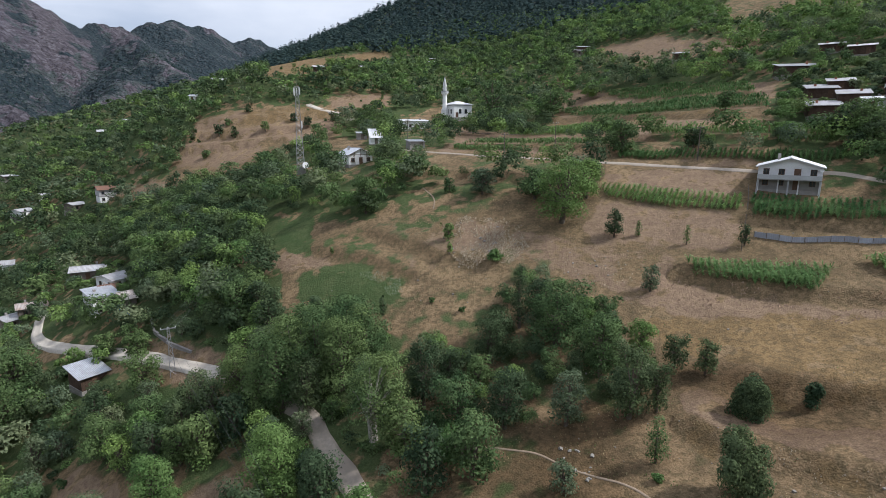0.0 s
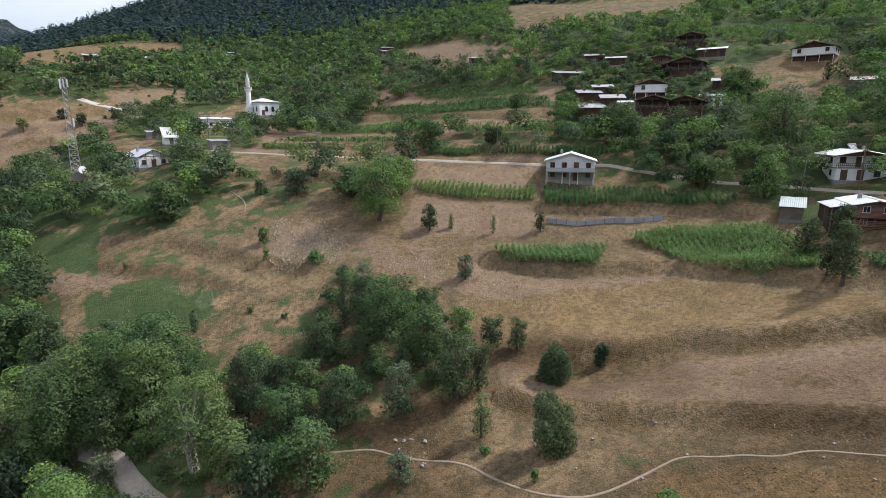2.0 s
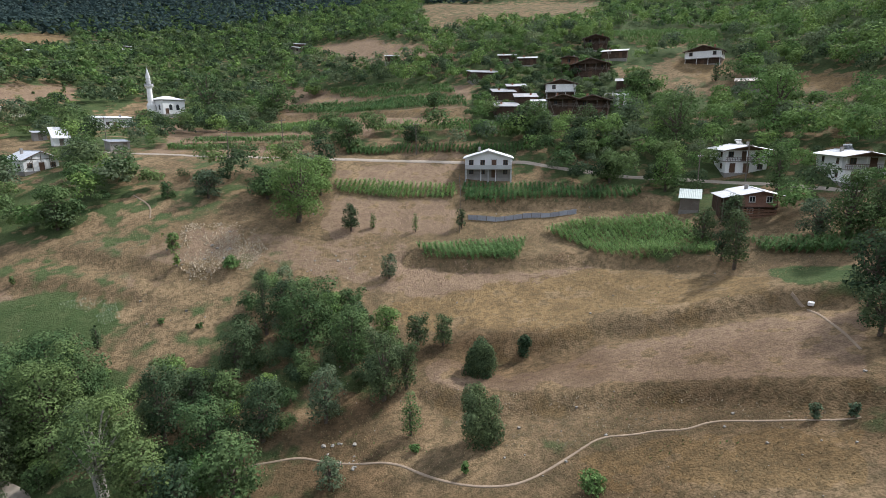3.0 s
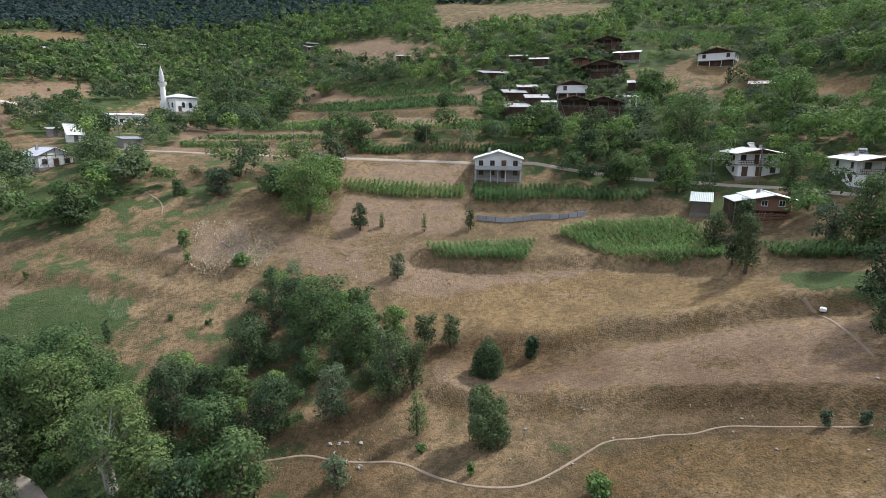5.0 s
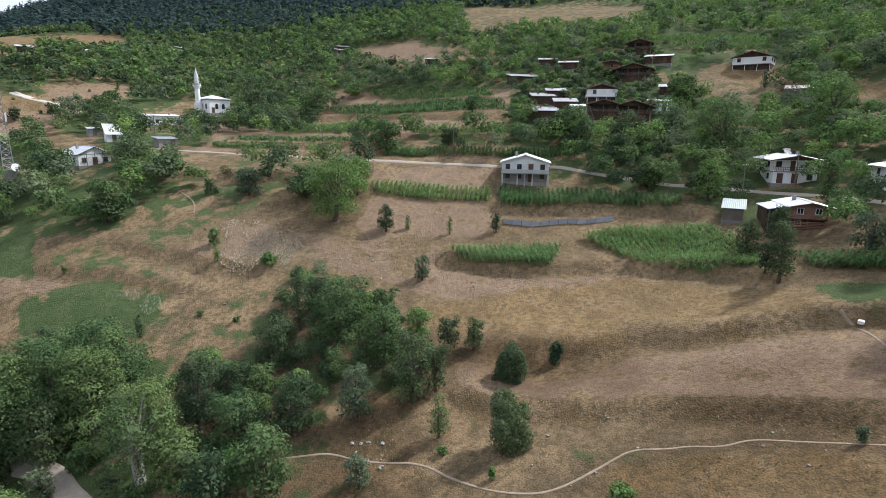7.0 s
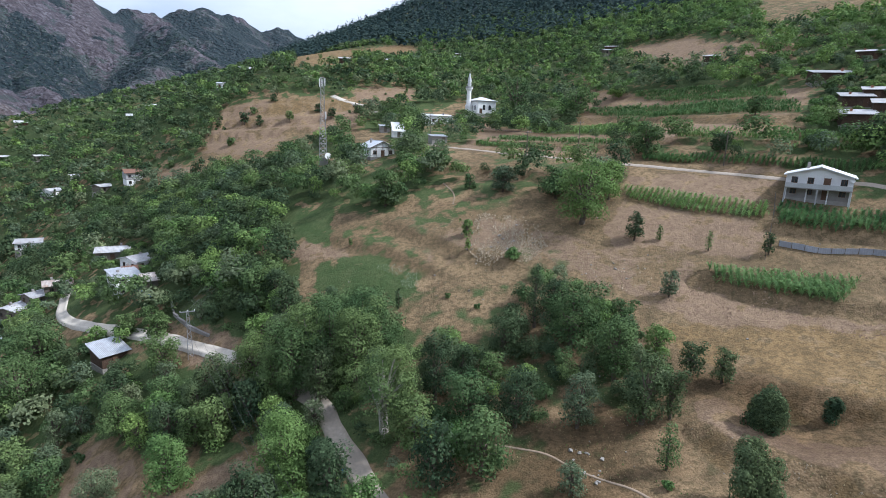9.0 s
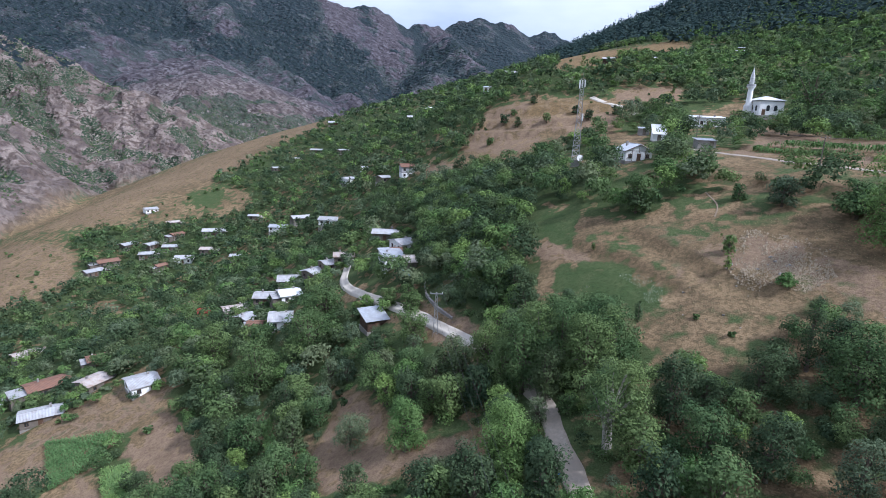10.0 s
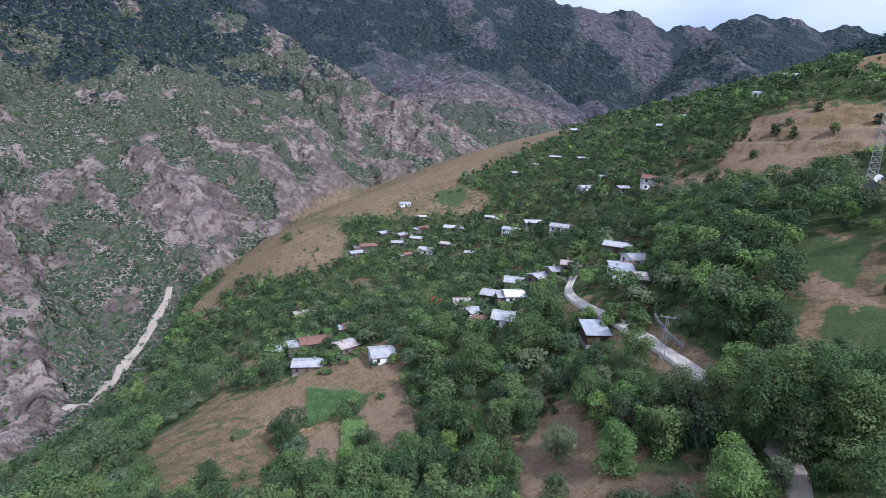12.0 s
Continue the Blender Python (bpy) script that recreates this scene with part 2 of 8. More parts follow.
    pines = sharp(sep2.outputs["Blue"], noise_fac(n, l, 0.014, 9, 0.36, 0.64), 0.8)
    # bluish conifer tones, with the haze put into the colour
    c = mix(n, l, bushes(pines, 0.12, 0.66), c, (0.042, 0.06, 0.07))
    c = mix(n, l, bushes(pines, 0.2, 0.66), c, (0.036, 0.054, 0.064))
    c = mix(n, l, fine, c, mix(n, l, 1.0, c, (0.68, 0.67, 0.65), "MULTIPLY"))
    l.new(c, b.inputs["Base Color"])
    add = n.new("ShaderNodeMath")
    add.operation = "ADD"
    l.new(tuft, add.inputs[0])
    l.new(fine, add.inputs[1])
    bump(n, l, b, add.outputs[0], 0.5, 0.14)
    small = b.inputs["Normal"].links[0].from_node
    crack = n.new("ShaderNodeMath")
    crack.operation = "MULTIPLY"
    l.new(noise_fac(n, l, 0.06, 14, 0.3, 0.7), crack.inputs[0])
    l.new(sep2.outputs["Red"], crack.inputs[1])
    large = n.new("ShaderNodeBump")
    large.inputs["Strength"].default_value, large.inputs["Distance"].default_value = 1.0, 20.0
    l.new(crack.outputs[0], large.inputs["Height"])
    l.new(large.outputs["Normal"], small.inputs["Normal"])
    return m


M["ground"] = ground_material()
M["road"] = weathered("dusty_road", (0.62, 0.56, 0.48), (0.5, 0.44, 0.365), 0.25, 0.95, 0, 0.03, 2.0)
M["dirt_road"] = weathered("pale_dirt_road", (0.42, 0.36, 0.295), (0.33, 0.272, 0.217), 0.25, 0.95, 0, 0.03, 2.0)
M["path"] = weathered("trodden_earth", (0.3, 0.23, 0.165), (0.23, 0.172, 0.12), 0.3, 0.97, 0, 0.03, 2.0)
# ---- building helpers ----
def mesh_from(name, verts, faces_flat, sizes, mats=(), smooth_shade=False, normals=None):
    """A mesh from arrays: verts (n, 3), flat vertex indices of the faces, number of corners of each face, soft normals (n, 3)."""
    me = bpy.data.meshes.new(name)
    verts, faces_flat, sizes = np.asarray(verts, np.float32), np.asarray(faces_flat, np.int32), np.asarray(sizes, np.int32)
    me.vertices.add(len(verts))
    me.vertices.foreach_set("co", verts.ravel())
    me.loops.add(len(faces_flat))
    me.loops.foreach_set("vertex_index", faces_flat)
    me.polygons.add(len(sizes))
    me.polygons.foreach_set("loop_start", np.concatenate([[0], np.cumsum(sizes)[:-1]]).astype(np.int32))
    me.polygons.foreach_set("use_smooth", np.full(len(sizes), smooth_shade))
    for m in mats:
        me.materials.append(m)
    if normals is not None:
        me.attributes.new("custom_normal", "FLOAT_VECTOR", "POINT").data.foreach_set("vector", np.asarray(normals, np.float32).ravel())
    me.update(calc_edges=True)
    return me


def part(name, bm, material, parent=None, label=""):
    """Links a bmesh as ONE mesh object under a thing or a part."""
    me = bpy.data.meshes.new(name)
    bm.to_mesh(me)
    bm.free()
    me.materials.append(M[material] if isinstance(material, str) else material)
    ob = new(name, me)
    ob.parent = parent
    return tagged(ob, label)


def box(bm, x0, x1, y0, y1, z0, z1, turn=None):
    m = Matrix.Translation(((x0 + x1) / 2, (y0 + y1) / 2, (z0 + z1) / 2)) @ Matrix.Diagonal((x1 - x0, y1 - y0, z1 - z0, 1))
    if turn is not None:
        m = turn @ m
    bmesh.ops.create_cube(bm, size=1, matrix=m)


def boxed(*dims, turn=None):
    bm = bmesh.new()
    box(bm, *dims, turn=turn)
    return bm


def beam(bm, a, b, r=0.05, n=5, r2=None):
    a, b = Vector(a), Vector(b)
    d = b - a
    m = Matrix.Translation((a + b) / 2) @ d.to_track_quat("Z", "Y").to_matrix().to_4x4()
    bmesh.ops.create_cone(bm, cap_ends=True, segments=n, radius1=r, radius2=r if r2 is None else r2, depth=d.length, matrix=m)


def level(x, y):
    return float(ground(x, y))


def inside(poly, x, y):
    """Which of the points lie in the plan outline."""
    r = np.zeros(np.shape(x), bool)
    n = len(poly)
    for i in range(n):
        (ax, ay), (bx, by) = poly[i], poly[(i + 1) % n]
        c = ((ay > y) != (by > y)) & (x < (bx - ax) * (y - ay) / (by - ay + 1e-9) + ax)
        r ^= c
    return r


def pairs(*v):
    return list(zip(v[::2], v[1::2]))

# ---- the lie of the land ----
# rounded landforms of the hillside, fitted to the view from the hover point: x, y, radius, height
PLANE = (67.917, 0.3102, 0.1457)
KNOLLS = [
    (160, 90, 40, -14.9),
    (120, 170, 40, -6.6),
    (160, 10, 40, -19.7),
    (120, -70, 40, 1.2),
    (40, 50, 40, -8.4),
    (60, 210, 40, -9.8),
    (-160, 150, 40, -7.1),
    (80, -90, 40, -21.6),
    (-80, -90, 40, -36.3),
    (-180, -50, 40, -37.6),
    (-20, 50, 40, -10.4),
    (80, 70, 40, -17.8),
    (-120, -30, 40, 5),
    (-40, 170, 40, 6.9),
]
SHOULDERS = [
    (220, 10, 40, 27.4),
    (-100, 50, 40, -22),
    (20, -50, 40, 6.6),
    (200, -30, 40, 9.8),
    (-220, 30, 40, -14.4),
    (-310, 110, 60, 23.2),
    (80, -250, 60, 6.8),
    (-280, -70, 60, 12.5),
    (-310, 20, 60, -31.8),
    (230, -100, 60, 58.9),
    (-250, 170, 60, -21.6),
    (-70, 320, 60, 22.2),
    (260, 140, 60, -24.8),
    (20, 290, 60, -11),
]
BROAD = [
    (-490, 265, 80, -9),
    (-130, 290, 60, 22.4),
    (-70, -250, 90, 35.5),
    (155, 425, 90, 9.4),
    (-430, 200, 90, 31.8),
    (470, 65, 90, 28.5),
    (335, 335, 90, -28),
    (425, -25, 90, 41),
    (-475, -70, 90, -24.3),
    (-160, 470, 90, 23.2),
    (-630, 450, 140, 10.5),
    (-490, 590, 140, 16.8),
    (-70, 660, 140, 46.3),
    (-630, 380, 140, 18.2),
    (-350, 450, 140, 52.4),
    (-560, 380, 140, 28.5),
    (-700, 310, 140, 17.1),
]
# far ridges: crest points as (bearing, elevation seen from the hover point, distance), and the steepness of their sides
def crest(*pts):
    return [(d * math.sin(radians(a)), d * math.cos(radians(a)), 100 + d * math.tan(radians(e))) for a, e, d in pts]


# the rocky side across the valley, and the ranges behind it
WILD_RIDGES = [
    # the near side: its crest falls towards the valley mouth, and three spurs run down from it
    (crest((-125, 17, 1150), (-100, 15.5, 1200), (-85, 12.5, 1220), (-75.1, 9.2, 1160), (-72, 7.6, 1110), (-69.2, 6.4, 1060), (-63.3, 3.9, 960), (-57.5, 1.4, 880), (-53.5, -0.7, 820), (-51, -3.6, 780)), 0.7),
    (crest((-88, 10.5, 1000), (-83.5, 7, 860), (-79.5, 2.6, 740), (-75, -2.6, 650), (-71.8, -8, 590), (-71, -12.4, 555)), 0.62),
    (crest((-75, 7.0, 1090), (-71, 2.6, 930), (-66, -1.8, 800), (-62.5, -6.5, 720), (-60.5, -10.5, 660)), 0.62),
    (crest((-104, 8, 1000), (-97, 1.5, 830), (-90, -4.5, 710), (-84, -9, 640), (-80, -12, 590)), 0.66),
    (crest((-122, 8, 950), (-112, -2, 740), (-104, -10, 600), (-99, -15, 530)), 0.66),
    # the bare reddish hill at the head of the valley
    (crest((-62, 2.2, 1500), (-58.5, 3.1, 1450), (-55, 4.4, 1420), (-51.4, 5.35, 1400), (-48.7, 4.0, 1330), (-45, 1.2, 1230), (-41, -0.4, 1130)), 0.46),
    # the wooded range that makes the skyline
    (crest((-12.5, 7.2, 3000), (-16.1, 8.3, 2900), (-17.2, 8.8, 2900), (-18.8, 9.4, 2900), (-20.2, 8.9, 2900), (-21.8, 8.85, 2850), (-23.5, 9.5, 2740), (-25.3, 10.0, 2690), (-27.4, 9.4, 2640), (-29.2, 8.8, 2600), (-31.1, 9.0, 2500), (-32.5, 8.7, 2420), (-34.7, 9.75, 2350),
           (-36.8, 10.5, 2300), (-38.9, 10.3, 2250), (-42.1, 10.9, 2200), (-46, 11.6, 2250), (-52, 13, 2300), (-65, 16, 2500), (-80, 17, 2500), (-125, 17, 2500)), 0.72),
    (crest((-29.2, 8.7, 2560), (-28, 7.9, 2050), (-27.5, 7.75, 1900), (-26, 6.3, 1780), (-24.3, 5.0, 1620), (-22, 2.5, 1420)), 0.72),
    (crest((-27.5, 7.75, 1900), (-29.5, 4.9, 1700), (-32.6, 2.2, 1480), (-35.5, -0.2, 1300)), 0.75),
    (crest((-38.9, 10.2, 2230), (-39.8, 6.2, 1980), (-39.2, 3.6, 1720), (-36.7, 1.3, 1480)), 0.75),
    (crest((-34.7, 9.6, 2330), (-33.8, 6.4, 2050), (-34.4, 3.5, 1800)), 0.8),
    (crest((-54.5, 12, 2260), (-50.2, 9.7, 1950), (-48.4, 8.0, 1820), (-46, 6.0, 1700), (-43.6, 3.9, 1560), (-41.5, 2.0, 1420)), 0.75),
    (crest((-58, 11.6, 2250), (-61.9, 9.4, 2100), (-64.1, 7.6, 1980), (-66.3, 6.3, 1880)), 0.8),
]
HOME_RIDGE = (crest((-15.2, 7.8, 1150), (-12.5, 9.0, 1060), (-10.9, 9.6, 1000), (-8.1, 10.7, 950), (-5.8, 12.1, 930), (0, 14, 900), (12, 16, 860), (30, 18, 800), (55, 18, 740), (80, 19, 700), (110, 20, 650), (140, 15, 650)), 0.52)


def value_noise(x, y, seed):
    x, y = np.asarray(x, float), np.asarray(y, float)
    i, j = np.floor(x).astype(np.int64), np.floor(y).astype(np.int64)
    u, v = x - i, y - j
    u, v = u * u * (3 - 2 * u), v * v * (3 - 2 * v)

    def h(a, b):
        n = (a * 374761393 + b * 668265263 + seed * 974634541) & 0x7FFFFFFF
        n = ((n ^ (n >> 13)) * 1274126177) & 0x7FFFFFFF
        return ((n ^ (n >> 16)) & 0xFFFF) / 65535.0

    return (h(i, j) * (1 - u) + h(i + 1, j) * u) * (1 - v) + (h(i, j + 1) * (1 - u) + h(i + 1, j + 1) * u) * v


def fbm(x, y, size, octaves=4, seed=0):
    total, amp, norm = 0.0, 1.0, 0.0
    for o in range(octaves):
        c, s = math.cos(0.6 * o), math.sin(0.6 * o)
        total = total + amp * (value_noise((x * c - y * s) / size + 7.3 * o, (x * s + y * c) / size - 3.1 * o, seed + o) * 2 - 1)
        norm, amp, size = norm + amp, amp * 0.5, size * 0.5
    return total / norm


def smooth(a, b, x):
    u = np.clip((x - a) / (b - a), 0, 1)
    return u * u * (3 - 2 * u)


def landforms(x, y):
    """The hillside below the hover point, the bench with the village and the spur."""
    z = PLANE[0] + PLANE[1] * x + PLANE[2] * y
    for fx, fy, r, h in KNOLLS + SHOULDERS + BROAD:
        z = z + h * np.exp(-((x - fx) ** 2 + (y - fy) ** 2) / (2 * r * r))
    return z


def near_land(x, y):
    """The home hillside, which breaks off over the valley: bearing and distance of that edge."""
    bearing = np.degrees(np.arctan2(x, y))
    edge = np.interp(bearing, (-180, -96, -91.8, -86.8, -81.4, -79.5, -78.4, -74, -70, -66, -60), (212, 212, 222, 258, 338, 400, 410, 430, 470, 590, 680))
    return landforms(x, y) - 0.55 * np.maximum(0, np.hypot(x, y) - edge)


def cone_along(pts, steep, x, y):
    """A ridge: a crest line with evenly falling sides."""
    best = np.full(np.shape(x), -400.0)
    for (ax, ay, az), (bx, by, bz) in zip(pts, pts[1:]):
        lx, ly = bx - ax, by - ay
        u = np.clip(((x - ax) * lx + (y - ay) * ly) / (lx * lx + ly * ly), 0, 1)
        d = np.hypot(x - ax - u * lx, y - ay - u * ly)
        best = np.maximum(best, az + (bz - az) * u - steep * np.maximum(d - 6, 0) * (1 - 0.00012 * d))
    return best


def far_side(x, y):
    """The rocky valley side and the ranges behind it."""
    best = -74 + 0.05 * np.maximum(0, y - 250) + 0 * x
    for pts, steep in WILD_RIDGES:
        best = np.maximum(best, cone_along(pts, steep, x, y))
    return best


def mountains(x, y):
    return np.maximum(far_side(x, y), cone_along(*HOME_RIDGE, x, y))


# the banks between fields: plan line (the higher field to its left), height of the step, width of its face, reach
BANKS = [
    ([(37.9, 62.7), (42.2, 59.2), (47.7, 57), (52.1, 54.9), (55.7, 53.2), (59.7, 49.8), (64.3, 46.3), (68.5, 42.8), (71.3, 40.1), (72.8, 37.6), (74.8, 33)], 2.7, 3.2, 10),
    ([(39.3, 88.1), (48.8, 81.5), (58.1, 77), (68.1, 71.9), (75.9, 61.2), (78.9, 52.9)], 1.9, 2.0, 6),
    ([(58, 99.9), (75.6, 91.2), (88.8, 80), (92.5, 73.3)], 1.7, 1.8, 5),
    ([(28.5, 56.9), (31.7, 52.3), (38.4, 45.3), (42.8, 40.8), (46.8, 36.7), (51.1, 31.3), (53.5, 26.2), (55.3, 21.9)], 2.0, 3.6, 8),
    ([(-112.3, 251.6), (-90.2, 248.1), (-67.4, 249), (-44.2, 251.1)], 2.6, 1.8, 7),
    ([(-114.7, 244.4), (-89.2, 237.3), (-69.1, 236.1), (-52, 235.8)], 2.6, 1.8, 7),
    ([(-117.5, 235.9), (-96.3, 229.6), (-78.3, 226.3), (-66.5, 226.4)], 2.4, 1.8, 7),
    ([(37.1, 238.1), (59.5, 207.6), (70.2, 161.4), (85.1, 144.3)], 2, 2, 7),
    ([(20.2, 224.6), (50.9, 208.4), (64.1, 160.7)], 1.5, 1.8, 5),
    ([(1.7, 176.5), (21, 157.6), (40.3, 141.4), (52.9, 132.9)], 1.8, 2, 7),
    ([(37.3, 167.4), (54.3, 144.7), (74.7, 129.5)], 1.5, 1.8, 5),
    ([(58.9, 239.4), (80.7, 202), (95, 165.1)], 1.4, 1.8, 5),
    ([(-6.3, 141.9), (11, 131.5), (24.6, 124.1)], 1.6, 2.5, 6),
    ([(-15.6, 115.5), (-1.9, 102), (9.5, 96.5)], 1.3, 2.4, 6),
    ([(-28.3, 114.5), (-14.9, 106), (-5.5, 97.8)], 1.2, 2, 5),
]


def banks(x, y, faces=False):
    """The height that the banks add, or, with faces, where their faces are."""
    total = np.zeros(np.shape(x))
    for line, step, face, reach in BANKS:
        best, side, along = np.full(np.shape(x), 1e9), np.zeros(np.shape(x)), np.zeros(np.shape(x))
        for k, ((ax, ay), (bx, by)) in enumerate(zip(line, line[1:])):
            lx, ly = bx - ax, by - ay
            n = math.hypot(lx, ly)
            u = ((x - ax) * lx + (y - ay) * ly) / (n * n)
            c = np.clip(u, 0, 1)
            d = np.hypot(x - ax - c * lx, y - ay - c * ly)
            s = (lx * (y - ay) - ly * (x - ax)) / n
            w = np.ones(np.shape(x))
            if k == 0:
                w = w * smooth(-0.6, 0.2, u)
            if k == len(line) - 2:
                w = w * smooth(1.6, 0.8, u)
            q = d < best
            best, side, along = np.where(q, d, best), np.where(q, np.sign(s) * d, side), np.where(q, w, along)
        if faces:
            total = np.maximum(total, along * smooth(face * 0.5 + 0.9, face * 0.5, np.abs(side + 0.3)))
            continue
        total = total + along * step * (smooth(-face / 2, face / 2, side) - 0.5 - np.clip(side / (2 * reach), -0.5, 0.5))
    return total


def crags(x, y):
    """Gullies and rocky ribs of the far side, drawn out down the slope: -1 in a gully to 1 on a rib."""
    h = np.hypot(x, y)
    away = smooth(1150, 1500, h)
    bend = 34 * fbm(x, y, 210, 3, 99)
    u = (x * 0.36 + 0.12 * y) * (1 - away) + 0.4 * h * away + bend
    v = (y + bend) * (1 - away) + (np.arctan2(x, y) * 900 + 0.15 * h) * away + 0.6 * bend
    a = 1 - 2 * np.abs(fbm(u, v, 150, 3, 101))
    b = 1 - 2 * np.abs(fbm(u * 1.2, v, 58, 3, 111))
    c = 1 - 2 * np.abs(fbm(x, y, 24, 2, 121))
    return a * 2.0 - 1.2, b * 2.0 - 1.2, c * 2.0 - 1.2


def wildness(x, y):
    """0 on the home hillside, 1 on the far valley side and its ranges."""
    home = np.maximum(near_land(x, y), cone_along(*HOME_RIDGE, x, y))
    return smooth(0, 26, far_side(x, y) - home) * smooth(-8, -13, np.degrees(np.arctan2(x, y)))


def bare_hill(x, y):
    """1 on the bare reddish hill at the head of the valley."""
    return smooth(270, 160, np.hypot((x + 1075) * 0.75, (y - 890)))


def bare_spurs(x, y):
    """1 along the bare crests of the spurs in front of the wooded range."""
    best = np.zeros(np.shape(x))
    for pts, _ in WILD_RIDGES[7:12]:
        near = np.full(np.shape(x), 1e9)
        for (ax, ay, az), (bx, by, bz) in zip(pts, pts[1:]):
            lx, ly = bx - ax, by - ay
            u = np.clip(((x - ax) * lx + (y - ay) * ly) / (lx * lx + ly * ly), 0, 1)
            near = np.minimum(near, np.hypot(x - ax - u * lx, y - ay - u * ly))
        best = np.maximum(best, smooth(85, 20, near + 60 * fbm(x, y, 90, 3, 85)))
    return best


def ground(x, y):
    x, y = np.asarray(x, float), np.asarray(y, float)
    h = np.hypot(x, y)
    near = near_land(x, y)
    wob = 1 - np.exp(-((h - 60) / 500) ** 2)
    far = mountains(x + 30 * fbm(x, y, 200, 4, 11) * wob, y + 30 * fbm(x, y, 200, 4, 23) * wob)
    far = far * 0.7 + mountains(x, y) * 0.3 + smooth(500, 900, h) * (9 * fbm(x, y, 120, 4, 5) - 5)
    ca, cb, cc = crags(x, y)
    grow, calm = smooth(380, 900, h), 1 - 0.8 * bare_hill(x, y)
    far = far + wildness(x, y) * calm * ((7 + 8 * grow) * ca + (5.5 + 1.5 * grow) * cb + 2.6 * cc + 1.4 * fbm(x, y, 12, 2, 131))
    k = 14.0
    m = np.maximum(near, far)
    z = m + k * np.log(np.exp((near - m) / k) + np.exp((far - m) / k)) - k * np.exp(-np.abs(near - far) / k) * 0.3
    # small unevenness, and terraces cut along the contours of the upper fields
    z = z + banks(x + 1.0 * fbm(x, y, 7, 2, 17), y + 1.0 * fbm(x, y, 7, 2, 19)) + 0.35 * fbm(x, y, 14, 3, 3) + 1.2 * fbm(x, y, 60, 2, 9) * smooth(60, 160, h)
    for cx, cy, r, step in TERRACES:
        w = smooth(1.0, 0.6, np.hypot(x - cx, y - cy) / r)
        q = z / step
        i = np.floor(q)
        z = z + w * (step * (i + smooth(0.62, 1.0, q - i)) - z + step * 0.2 * (q - i))
    return z


TERRACES = [(150, 250, 60, 2.5)]

